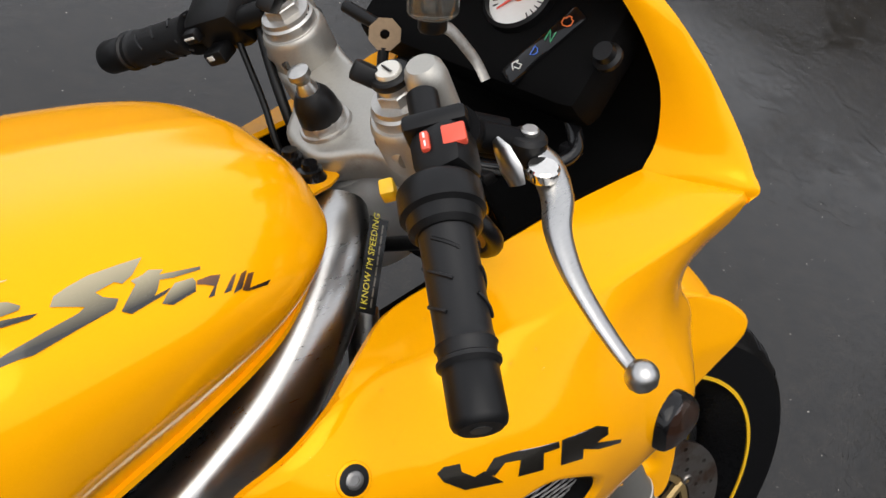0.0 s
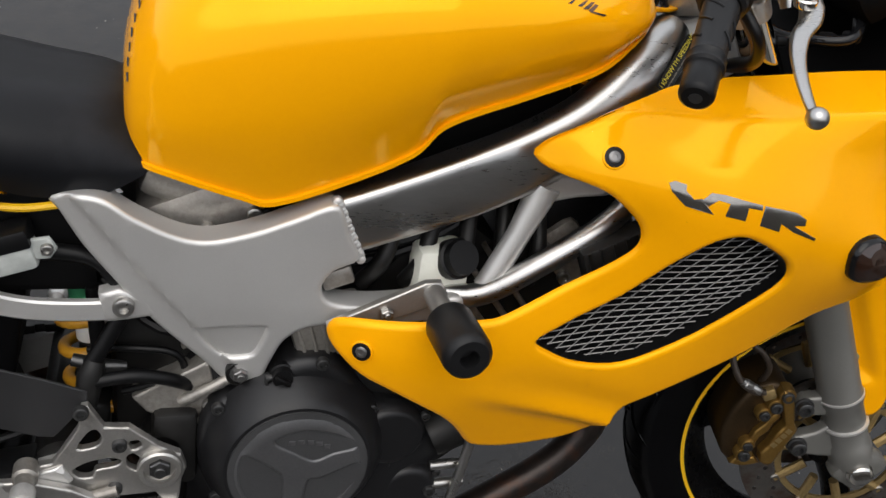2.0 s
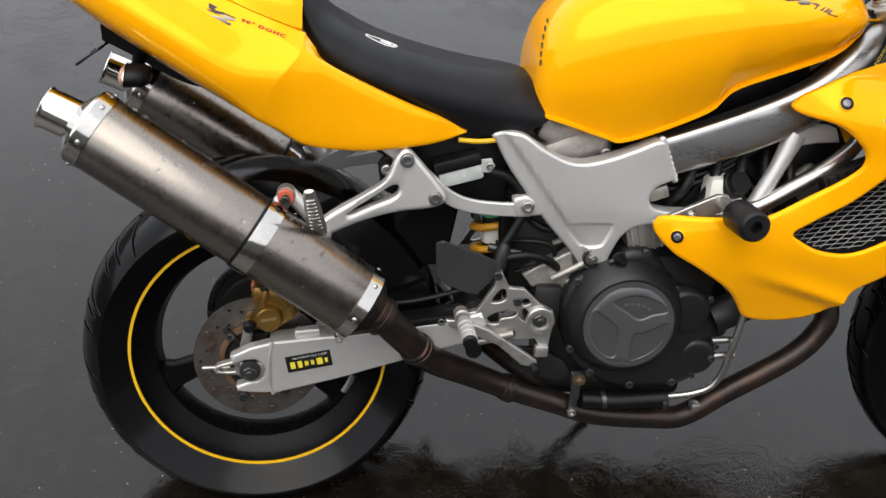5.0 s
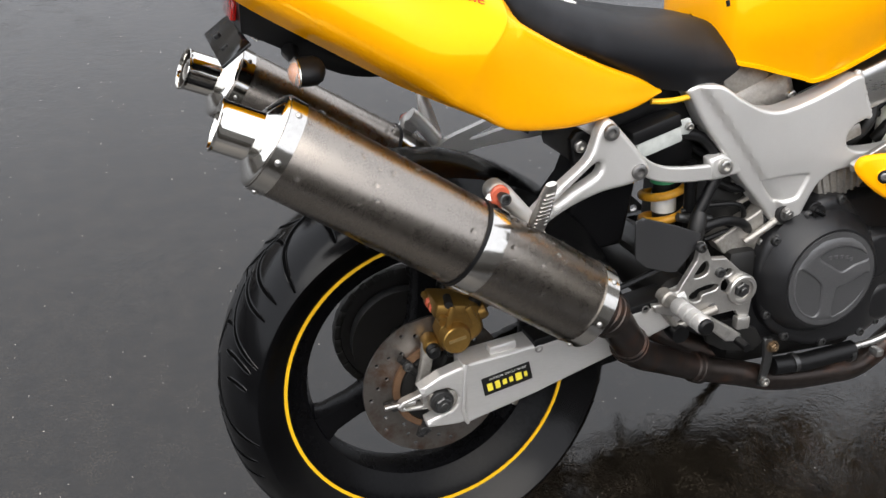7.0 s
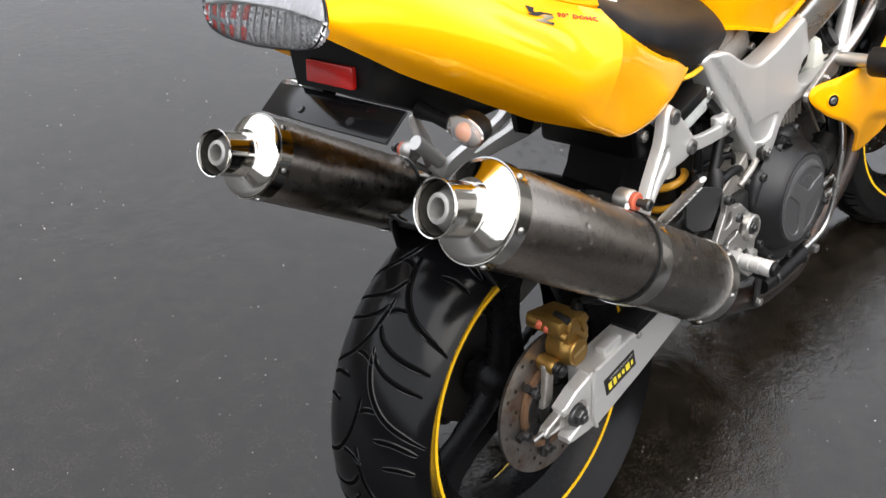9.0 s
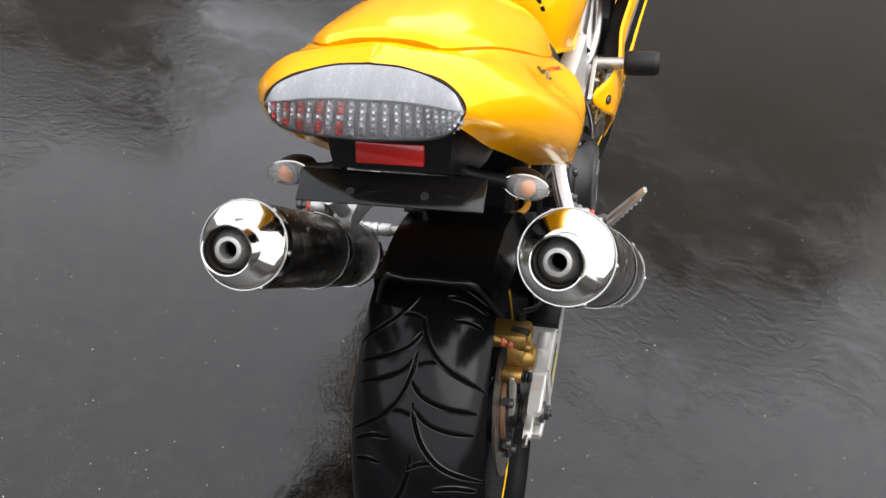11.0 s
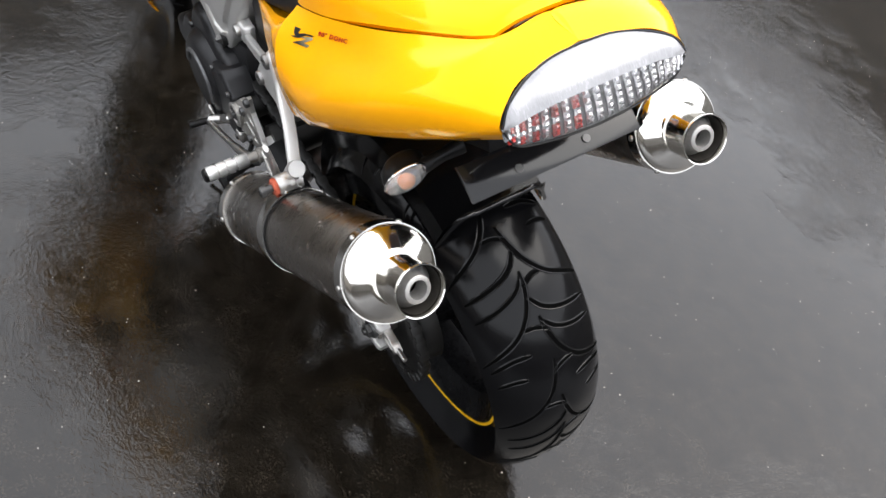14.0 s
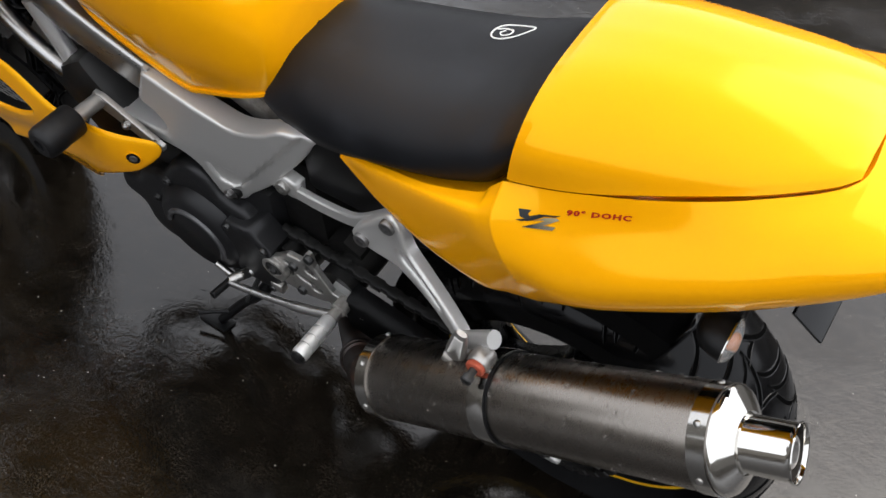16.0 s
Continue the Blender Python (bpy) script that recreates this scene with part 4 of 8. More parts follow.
xp = pipe([fr + dr * 0.01, fr - dr * 0.035, (0.262, -0.205, 0.390), (0.305, -0.165, 0.338), (0.38, -0.125, 0.290), (0.45, -0.108, 0.255), (0.54, -0.105, 0.225), (0.613, -0.107, 0.204), (0.72, -0.102, 0.194), (0.785, -0.097, 0.196), (0.86, -0.095, 0.245), (0.966, -0.095, 0.314), (1.012, -0.092, 0.362), (1.026, -0.088, 0.405), (1.0, -0.07, 0.48)], [0.034, 0.025, 0.024, 0.023, 0.0215, 0.021, 0.021, 0.021, 0.021, 0.021, 0.021, 0.021, 0.021], "exhaust_header", "brown heat-stained exhaust pipe", (0.07, 0.175, 0.36))
part("can_cone", lathe(fr - dr * 0.03, fr, [(0, 0.027), (0.3, 0.034), (0.8, 0.050), (1, 0.0565)], 40), HEADER, xp)
dl = (Vector(MUF_L[1]) - Vector(MUF_L[0])).normalized()
fl = Vector(MUF_L[0])
xl = pipe([fl + dl * 0.01, fl - dl * 0.04, (0.295, 0.200, 0.375), (0.33, 0.165, 0.33), (0.38, 0.12, 0.29), (0.45, 0.05, 0.255), (0.5, 0.0, 0.235), (0.56, -0.06, 0.222)], [0.034, 0.025, 0.024, 0.023, 0.022, 0.021], "exhaust_link", "heat-stained exhaust link pipe to the second muffler", (0.1, 0.3))
part("can_cone", lathe(fl - dl * 0.03, fl, [(0, 0.027), (0.3, 0.034), (0.8, 0.050), (1, 0.0565)], 40), HEADER, xl)

# -- hugger over the rear tyre --
hug = []
for t in np.linspace(radians(-2), radians(112), 31):
    row = []
    for a in np.linspace(-1, 1, 13):
        y = 0.096 * a - 0.010
        r = 0.317 + 0.012 * math.cos(a * 1.45) - (0.11 if a > 0.95 else 0.06 if a < -0.95 else 0)
        row.append(V(REAR[0] + r * math.cos(t), y, REAR[2] + r * math.sin(t)))
    hug.append(row)
hug.append([p + V(-0.006, 0, 0.012) for p in hug[-1]])
bm = bmesh.new()
grid(bm, hug)
bmesh.ops.solidify(bm, geom=bm.faces[:], thickness=0.003)
hugger = part("hugger", bm, GLOSS_BLACK, bike, "glossy black rear wheel hugger, wet")
part("hugger_lip", tube(curve([p + V(-0.002, 0, 0.001) for p in hug[-1][::2]], 4), 0.0042, 10), GLOSS_BLACK, hugger)

# -- swingarm --
SWING_OUT = [(-0.028, 0.330), (0.003, 0.347), (0.032, 0.356), (0.040, 0.362), (0.147, 0.375), (0.33, 0.404), (0.385, 0.420), (0.395, 0.40), (0.385, 0.374), (0.34, 0.358), (0.149, 0.294), (0.050, 0.266), (0.030, 0.264), (-0.016, 0.266), (-0.018, 0.276), (0.002, 0.284), (0.018, 0.288), (0.027, 0.297), (0.030, 0.308), (0.025, 0.319), (0.014, 0.326), (-0.004, 0.325), (-0.022, 0.316)]
BOX = [(0.036, 0.360), *SWING_OUT[4:11], (0.050, 0.266), (0.040, 0.264)]
FORK_END = [*SWING_OUT[:3], (0.048, 0.358), (0.048, 0.267), *SWING_OUT[12:]]
swing = part("swingarm", panel(BOX, 0.157, 0.045, -1, (), 0.02, 0.004), SWING, bike, "scuffed aluminium box swingarm with a shop sticker", smooth=False)
part("fork_end", panel(FORK_END, 0.1545, 0.022, -1, (), 0.02, 0.004), SWING, swing, "open axle fork of the swingarm", smooth=False)
left_arm = part("left_arm", panel(BOX, 0.150, 0.034, 1, (), 0.02, 0.005), SWING, swing, smooth=False)
part("fork_end", panel(FORK_END, 0.1475, 0.022, 1, (), 0.02, 0.004), SWING, left_arm, smooth=False)
guard = []
for x in np.linspace(0.135, 0.345, 8):
    z = 0.375 + 0.20 * (x - 0.147)
    guard.append([V(x, 0.158, z - 0.045), V(x, 0.160, z - 0.01), V(x, 0.158, z + 0.012), V(x, 0.152, z + 0.020), V(x, 0.138, z + 0.024), V(x, 0.124, z + 0.024)])
bm = bmesh.new()
grid(bm, guard)
bmesh.ops.solidify(bm, geom=bm.faces[:], thickness=0.0025)
part("chain_guard", bm, BLACK, swing, "black plastic chain guard")
part("cross_tube", tube([V(0.385, -0.13, 0.40), V(0.385, 0.13, 0.40)], 0.034, 24), DARK, swing)
part("pivot", tube([V(0.485, -0.13, 0.41), V(0.485, 0.13, 0.41)], 0.022, 20), DARK, swing)
for side in (-1, 1):
    y = side * (0.154 if side < 0 else 0.147)
    part("axle_block", block((0.012, y - side * 0.018, 0.305), (0.052, 0.028, 0.030), soft=0.004), CAST, swing)
    hex_nut((0.005, y, 0.305), (0, side, 0), 0.0125, swing, BOLT_DARK, "axle_nut", 0.8)
    part("adjuster", tube([V(-0.075, y - side * 0.018, 0.300), V(-0.03, y - side * 0.018, 0.303)], 0.0042, 10), BOLT, swing)
    tongue = [(-0.058, 0.300), (-0.050, 0.309), (-0.020, 0.319), (0.020, 0.318), (0.024, 0.306), (0.020, 0.293), (-0.020, 0.291), (-0.052, 0.293)]
    gap = [(-0.048, 0.300), (-0.042, 0.306), (-0.022, 0.310), (-0.020, 0.299), (-0.044, 0.297)]
    part("adjuster_plate", panel(tongue, abs(y) - 0.010, 0.014, side, [gap], 0.012, 0.003), MILLED, swing)
    part("axle_washer", lathe(V(0.005, y - side * 0.012, 0.305), V(0.005, y + side * 0.002, 0.305), [(0, 0.018), (0.8, 0.018), (1, 0.0165)], 28), BOLT_DARK, swing)
part("chain_guard_foot", block((0.250, -0.136, 0.396), (0.220, 0.046, 0.012), soft=0.002, turn=pose(0, 0, 0, 0, -10, 0)), BLACK, swing)
socket_bolt((0.150, -0.156, 0.368), (0, -1, 0), 0.0065, swing, BOLT)
part("brace_stub", block((0.098, -0.140, 0.374), (0.042, 0.020, 0.014), soft=0.004, turn=pose(0, 0, 0, 0, -8, 0)), SWING, swing)
part("axle", tube([V(0.005, -0.14, 0.293), V(0.005, 0.14, 0.293)], 0.011, 16), BOLT, swing)
part("weld_seam", tube([V(0.041, -0.157, 0.362), V(0.036, -0.159, 0.33), V(0.034, -0.159, 0.29), V(0.043, -0.157, 0.265)], 0.0028, 8), SWING, swing)
sticker = block((0.1015, -0.1578, 0.3275), (0.075, 0.0012, 0.029), turn=pose(0, 0, 0, 0, -12.5, 0))
sticker = part("shop_sticker", sticker, DECAL_BLACK, swing, "black shop sticker with yellow script")

# -- rear brake --
rb = part("rear_caliper", panel([(0.010, 0.396), (0.018, 0.418), (0.030, 0.432), (0.058, 0.430), (0.074, 0.416), (0.080, 0.396), (0.072, 0.384), (0.052, 0.372), (0.030, 0.366), (0.014, 0.376)], 0.124, 0.030, -1, (), 0.010, 0.007), GOLD, bike, "gold anodised rear brake caliper")
part("piston_housing", lathe(V(0.034, -0.112, 0.390), V(0.034, -0.137, 0.390), [(0, 0.0245), (0.55, 0.0235), (0.7, 0.0212), (0.93, 0.0208), (1, 0.0190)], 36), GOLD, rb)
part("brand_bar", block((0.034, -0.1376, 0.392), (0.026, 0.0008, 0.005), turn=pose(0, 0, 0, 0, -12, 0)), GOLD_DULL, rb)
part("bridge", block((0.038, -0.094, 0.428), (0.066, 0.064, 0.024), soft=0.006, turn=pose(0, 0, 0, 0, 10, 0)), GOLD, rb)
part("bridge_rib", block((0.026, -0.124, 0.424), (0.010, 0.014, 0.034), soft=0.003, turn=pose(0, 0, 0, 0, 14, 0)), GOLD, rb)
part("bridge_rib", block((0.058, -0.122, 0.422), (0.011, 0.014, 0.030), soft=0.003, turn=pose(0, 0, 0, 0, -24, 0)), GOLD, rb)
part("pad_hole", lathe(V(0.030, -0.100, 0.442), V(0.024, -0.128, 0.4425), [(0, 0.006), (0.9, 0.0065), (1, 0.005)], 16), DARK, rb)
part("bleed_barrel", lathe(V(0.016, -0.130, 0.420), V(0.006, -0.070, 0.438), [(0, 0.0075), (0.3, 0.0078), (0.35, 0.0062), (1, 0.006)], 18), GOLD, rb)
for s in (0.42, 0.62):
    c = V(0.016, -0.130, 0.420).lerp(V(0.006, -0.070, 0.438), s)
    part("bleed_ring", lathe(c, c + V(-0.0015, 0.008, 0.0025), [(0, 0.0068), (0.2, 0.0082), (0.8, 0.0082), (1, 0.0068)], 18), RED_RUBBER, rb, "orange rubber dust ring")
part("slide_lug", lathe(V(0.004, -0.090, 0.376), V(0.002, -0.120, 0.374), [(0, 0.011), (0.1, 0.0125), (0.9, 0.0125), (1, 0.0105)], 22), GOLD, rb)
part("slide_boot", lathe(V(0.002, -0.119, 0.374), V(0.001, -0.136, 0.373), [(0, 0.0085), (0.15, 0.0105), (0.3, 0.0085), (0.45, 0.0105), (0.6, 0.0085), (0.8, 0.0095), (1, 0.006)], 20), BLACK, rb)
part("slide_bellows", lathe(V(0.004, -0.070, 0.377), V(0.004, -0.090, 0.376), [(0, 0.008), (0.2, 0.0098), (0.4, 0.008), (0.6, 0.0098), (0.8, 0.008), (1, 0.009)], 20), BLACK, rb)
part("banjo_lug", lathe(V(0.072, -0.100, 0.410), V(0.088, -0.104, 0.418), [(0, 0.013), (0.7, 0.013), (1, 0.011)], 20), GOLD, rb)
part("banjo_cap", lathe(V(0.070, -0.105, 0.428), V(0.071, -0.108, 0.448), [(0, 0.009), (0.3, 0.010), (0.5, 0.0085), (1, 0.0075)], 16), BLACK, rb)
part("bracket", panel([(-0.020, 0.31), (0.0, 0.31), (0.006, 0.355), (0.002, 0.380), (-0.010, 0.378), (-0.012, 0.35)], 0.112, 0.010, -1, (), 0.015, 0.003), CAST, rb)
part("brake_hose", tube(curve([(0.074, -0.108, 0.446), (0.13, -0.130, 0.430), (0.25, -0.14, 0.43), (0.36, -0.13, 0.455), (0.40, -0.13, 0.48)], 8), 0.0045, 8), BLACK, rb)

# -- chain and sprocket on the left --
sp = part("rear_sprocket", ring((REAR[0], 0, REAR[2]), [(0.105, 0.098), (0.108, 0.070), (0.102, 0.070), (0.102, 0.098)], I4, 60), DARK, rear_wheel, "dark rear sprocket")
part("sprocket_carrier", lathe(V(REAR[0], 0.060, REAR[2]), V(REAR[0], 0.104, REAR[2]), [(0, 0.088), (0.6, 0.086), (0.9, 0.076), (1, 0.072)], 48), DARK, sp)
for i in range(40):
    t = 2 * math.pi * i / 40
    part("tooth", block((REAR[0] + 0.1005 * math.cos(t), 0.105, REAR[2] + 0.1005 * math.sin(t)), (0.008, 0.005, 0.008), turn=Matrix.Rotation(-t, 4, "Y")), DARK, sp)
chain_line = []
for t in np.linspace(radians(100), radians(268), 26):
    chain_line.append(V(REAR[0] + 0.104 * math.cos(t), 0.105, REAR[2] + 0.104 * math.sin(t)))
run_top = [V(0.50 + (REAR[0] + 0.104 * math.cos(radians(100)) - 0.50) * s, 0.105, 0.445 + (REAR[2] + 0.104 * math.sin(radians(100)) - 0.445) * s) for s in np.linspace(0, 1, 34)[:-1]]
run_low = [V(chain_line[-1].x + (0.50 - chain_line[-1].x) * s, 0.105, chain_line[-1].z + (0.375 - chain_line[-1].z) * s - 0.012 * math.sin(math.pi * s)) for s in np.linspace(0, 1, 34)[1:]]
links = [*run_top, *chain_line, *run_low]
chain = part("drive_chain", tube(links, 0.0032, 6), DARK, bike, "greasy drive chain")
for i, (a, b) in enumerate(zip(links, links[1:])):
    mid, d = 0.5 * (a + b), (b - a)
    ang = math.atan2(d.z, d.x)
    wide = 0.018 if i % 2 else 0.013
    part("chain_link", block(mid, (d.length * 1.25, wide, 0.0125), turn=Matrix.Rotation(-ang, 4, "Y"), soft=0.002), DARK, chain)

# -- frame --
PLATE = [(0.382, 0.715), (0.408, 0.722), (0.434, 0.719), (0.464, 0.70), (0.503, 0.681), (0.536, 0.677), (0.576, 0.688), (0.615, 0.705), (0.656, 0.722), (0.670, 0.69), (0.683, 0.66), (0.658, 0.646), (0.647, 0.626), (0.659, 0.608), (0.703, 0.602), (0.761, 0.606), (0.80, 0.612), (0.80, 0.588), (0.74, 0.580), (0.68, 0.580), (0.638, 0.576), (0.613, 0.558), (0.600, 0.53), (0.591, 0.505), (0.581, 0.494), (0.566, 0.490), (0.551, 0.497), (0.532, 0.521), (0.508, 0.546), (0.476, 0.581), (0.445, 0.622), (0.412, 0.665), (0.392, 0.70)]
plate_line = [(p.x, p.y) for p in curve([(x, z, 0) for x, z in PLATE], 4, True)]


def plate_depth(x, z):
    """The casting is fullest along its spine."""
    back = (x - 0.392) * 0.785 + (z - 0.700) * 0.620
    step = min(1.0, max(0.0, (back - 0.017) / 0.007))
    return 0.126 + 0.007 * step * step * (3 - 2 * step) - 0.006 * max(0, (0.6 - z) / 0.1) - 0.012 * max(0, (0.45 - x) / 0.07) + 0.01 * min(1, max(0, (x - 0.55) / 0.1))


RECESS = [(0.519, 0.564), (0.528, 0.570), (0.588, 0.574), (0.594, 0.568), (0.584, 0.541), (0.576, 0.533), (0.552, 0.530), (0.543, 0.534)]
pocket = [(p.x, p.y) for p in curve([(0.5565 + 0.94 * (x - 0.5565), 0.554 + 0.92 * (z - 0.552), 0) for x, z in RECESS], 3, True)]
right_plate = part("frame_plate", panel(plate_line, plate_depth, 0.035, -1, [pocket], 0.005, 0.005), FRAME_SILVER, bike, "silver cast aluminium frame plate")
left_plate = part("frame_plate", panel(plate_line, plate_depth, 0.035, 1, [pocket], 0.005, 0.005), FRAME_SILVER, bike, "silver cast aluminium frame plate")
SPAR = [(0.662, 0.112, 0.6895, 0.033, 0.022), (0.70, 0.113, 0.7025, 0.0335, 0.022), (0.76, 0.113, 0.7245, 0.0345, 0.0225), (0.82, 0.112, 0.748, 0.036, 0.023), (0.88, 0.107, 0.775, 0.037, 0.025), (0.93, 0.098, 0.805, 0.036, 0.027), (0.975, 0.082, 0.843, 0.0345, 0.0285), (1.003, 0.065, 0.867, 0.031, 0.028), (1.020, 0.050, 0.882, 0.028, 0.027), (1.032, 0.036, 0.890, 0.025, 0.025)]
for side in (-1, 1):
    line = curve([(x, side * y, z) for x, y, z, *_ in SPAR], 5)
    hs = np.interp(np.linspace(0, 1, len(line)), np.linspace(0, 1, len(SPAR)), [s[3] for s in SPAR])
    ws = np.interp(np.linspace(0, 1, len(line)), np.linspace(0, 1, len(SPAR)), [s[4] for s in SPAR])
    rows = []
    for i, p in enumerate(line):
        d = (line[min(i + 1, len(line) - 1)] - line[max(i - 1, 0)]).normalized()
        out = V(0, side, 0)
        out = (out - d * d.dot(out)).normalized()
        up = d.cross(out) * (1 if d.cross(out).z > 0 else -1)
        row = []
        for t in np.linspace(0, 2 * math.pi, 32, endpoint=False):
            e = 0.34 + 0.66 * min(1, max(0, (i / len(line) - 0.28) * 3.2))
            cs, sn = math.cos(t), math.sin(t)
            row.append(p + out * ws[i] * math.copysign(abs(cs) ** e, cs) + up * hs[i] * math.copysign(abs(sn) ** e, sn))
        rows.append(row)
    bm = bmesh.new()
    grid(bm, rows, True, True)
    spar_tree = BVHTree.FromBMesh(bm)
    spar = part("frame_spar", bm, POLISHED, bike, "polished aluminium frame beam beaded with rain")
    a, b = V(0.657, side * 0.134, 0.722), V(0.686, side * 0.136, 0.657)
    for i in range(22):
        p = a.lerp(b, i / 21) + V(0.0012 * math.sin(i * 2.1), side * 0.0005, 0)
        part("weld_bead", lathe(p - V(0, side * 0.006, 0), p + V(0, side * 0.0014, 0), [(0, 0.0056), (0.75, 0.0052), (0.93, 0.0034), (1, 0.001)], 12), FRAME_SILVER, spar)
    # lower tube and strut
    low = part("lower_tube", tube(curve([(0.79, side * 0.118, 0.602), (0.83, side * 0.132, 0.612), (0.888, side * 0.14, 0.653), (0.957, side * 0.135, 0.70), (1.0, side * 0.11, 0.735), (1.045, side * 0.05, 0.80)], 6), 0.0135, 16), POLISHED, right_plate if side < 0 else left_plate, "polished lower frame tube")
    part("strut", tube([V(0.833, side * 0.125, 0.615), V(0.862, side * 0.122, 0.68), V(0.884, side * 0.118, 0.738)], [0.0145, 0.0135, 0.018], 14), FRAME_SILVER, right_plate if side < 0 else left_plate)
    part("gusset", panel([(0.862, 0.735), (0.895, 0.752), (0.955, 0.748), (0.965, 0.725), (0.925, 0.722), (0.89, 0.715)], 0.118, 0.03, side, (), 0.02, 0.006), FRAME_SILVER, right_plate if side < 0 else left_plate)
    part("pocket_floor", panel([(0.5565 + 1.08 * (x - 0.5565), 0.552 + 1.08 * (z - 0.552)) for x, z in pocket], lambda x, z: plate_depth(x, z) - 0.0052, 0.006, side, (), 0.01, 0.0), FRAME_SILVER, right_plate if side < 0 else left_plate, "sunk floor of a cast triangle")
    part("pivot_bush", lathe(V(0.568, side * 0.10, 0.512), V(0.568, side * 0.1300, 0.512), [(0, 0.0160), (0.97, 0.0160), (1, 0.0150), (1, 0.0135), (0.93, 0.0125)], 28), DARK, right_plate if side < 0 else left_plate)
    hex_nut((0.568, side * 0.1285, 0.512), (0, side, 0), 0.0085, right_plate if side < 0 else left_plate, BOLT_WORN)
    # subframe
    rail = curve([(0.455, side * 0.118, 0.592), (0.40, side * 0.12, 0.592), (0.35, side * 0.122, 0.598), (0.315, side * 0.126, 0.614), (0.28, side * 0.128, 0.645), (0.24, side * 0.118, 0.675), (0.2, side * 0.112, 0.70)], 6)
    sub = part("subframe_rail", flat_bar(rail, 0.0055, 0.0115), FRAME_SILVER, bike, "silver subframe rail under the tail")
    part("rail_lug", panel([(0.425, 0.612), (0.445, 0.618), (0.475, 0.606), (0.485, 0.586), (0.43, 0.578)], 0.126, 0.02, side, (), 0.02, 0.005), FRAME_SILVER, sub)
    socket_bolt((0.449, side * 0.128, 0.600), (0, side, 0), 0.011, sub)

head_a, head_b = STEER_AT - STEER_DIR * 0.13, STEER_AT - STEER_DIR * 0.038
part("headstock", lathe(head_a, head_b, [(0, 0.048), (0.3, 0.047), (0.6, 0.043), (0.84, 0.040), (0.9, 0.036), (0.96, 0.036), (1, 0.031)], 40), FRAME_SILVER, bike, "silver cast headstock")
# -- passenger hangers --
HANG = [(0.245, 0.694), (0.266, 0.677), (0.311, 0.624), (0.308, 0.606), (0.284, 0.597), (0.233, 0.590), (0.18, 0.579), (0.136, 0.564), (0.117, 0.555), (0.102, 0.567), (0.124, 0.592), (0.178, 0.621), (0.215, 0.645), (0.229, 0.680)]
HOLE = [(0.158, 0.594), (0.196, 0.617), (0.226, 0.635), (0.236, 0.632), (0.230, 0.617), (0.190, 0.602), (0.164, 0.592)]
hang_line = [(p.x, p.y) for p in curve([(x, z, 0) for x, z in HANG], 4, True)]
hole_line = [(p.x, p.y) for p in curve([(x, z, 0) for x, z in HOLE], 4, True)]
for side in (-1, 1):
    depth = lambda x, z: 0.150 + 0.050 * min(1, max(0, (0.25 - x) / 0.15)) ** 1.3
    h = part("passenger_hanger", panel(hang_line, depth, 0.02, side, [hole_line], 0.014, 0.007), FRAME_SILVER, bike, "silver cast passenger footrest hanger")
    socket_bolt((0.247, side * 0.151, 0.677), (0, side, 0), 0.0115, h, BOLT_WORN)
    socket_bolt((0.295, side * 0.150, 0.616), (0, side, 0), 0.0115, h, BOLT_WORN)
    foot, tip = V(0.114, side * 0.210, 0.572), V(0.092, 0.224, 0.664) if side > 0 else V(0.100, -0.286, 0.664)
    lean = (tip - foot).normalized()
    face = (V(0, side, 0) - lean * lean.y * side).normalized()
    peg = tube([foot, foot.lerp(tip, 0.2), foot.lerp(tip, 0.6), foot.lerp(tip, 0.93), tip], [0.013, 0.0145, 0.0125, 0.0095, 0.007], 16, flat=0.5, twist_up=(0, 1, 0))
    p = part("passenger_peg", peg, MILLED, h, "folded aluminium footpeg with a ribbed face")
    for i in range(9):
        c = foot.lerp(tip, 0.22 + 0.08 * i) + face * 0.0050
        part("rib", block(c, (0.019 - 0.0008 * i, 0.004, 0.0034), turn=Matrix((face.cross(lean), face, lean)).transposed().to_4x4(), soft=0.001), MILLED, p)
    part("peg_pivot", tube([V(0.100, side * 0.212, 0.560), V(0.128, side * 0.212, 0.566)], 0.0085, 14), CAST, p)
    plate = part("hanger_plate", panel([(0.203, 0.660), (0.212, 0.672), (0.240, 0.676), (0.258, 0.640), (0.238, 0.606), (0.210, 0.618)], 0.120, 0.012, side, (), 0.02, 0.003), BLACK, h)
    socket_bolt((0.217, side * 0.121, 0.652), (0, side, 0), 0.009, plate, BOLT)
    part("peg_mount", tube([V(0.118, side * 0.180, 0.562), V(0.113, side * 0.212, 0.566)], 0.016, 14), FRAME_SILVER, h)
    part("bush_arm", tube([V(0.11, side * 0.19, 0.585), V(0.075, side * 0.195, 0.625), V(0.066, side * 0.195, 0.632)], 0.012, 12), FRAME_SILVER, h)

# -- engine --
engine = part("engine", block((0.655, 0, 0.40), (0.30, 0.23, 0.24), soft=0.03), ENGINE, bike, "black V-twin engine with a grey round clutch cover")
CASE = [(0.524, 0.409), (0.529, 0.460), (0.548, 0.484), (0.588, 0.494), (0.617, 0.530), (0.659, 0.535), (0.685, 0.515), (0.716, 0.474), (0.739, 0.466), (0.771, 0.449), (0.79, 0.425), (0.822, 0.418), (0.834, 0.404), (0.835, 0.368), (0.802, 0.35), (0.795, 0.312), (0.775, 0.288), (0.736, 0.278), (0.644, 0.275), (0.582, 0.301), (0.544, 0.339)]
case_line = [(p.x, p.y) for p in curve([(x, z, 0) for x, z in CASE], 4, True)]
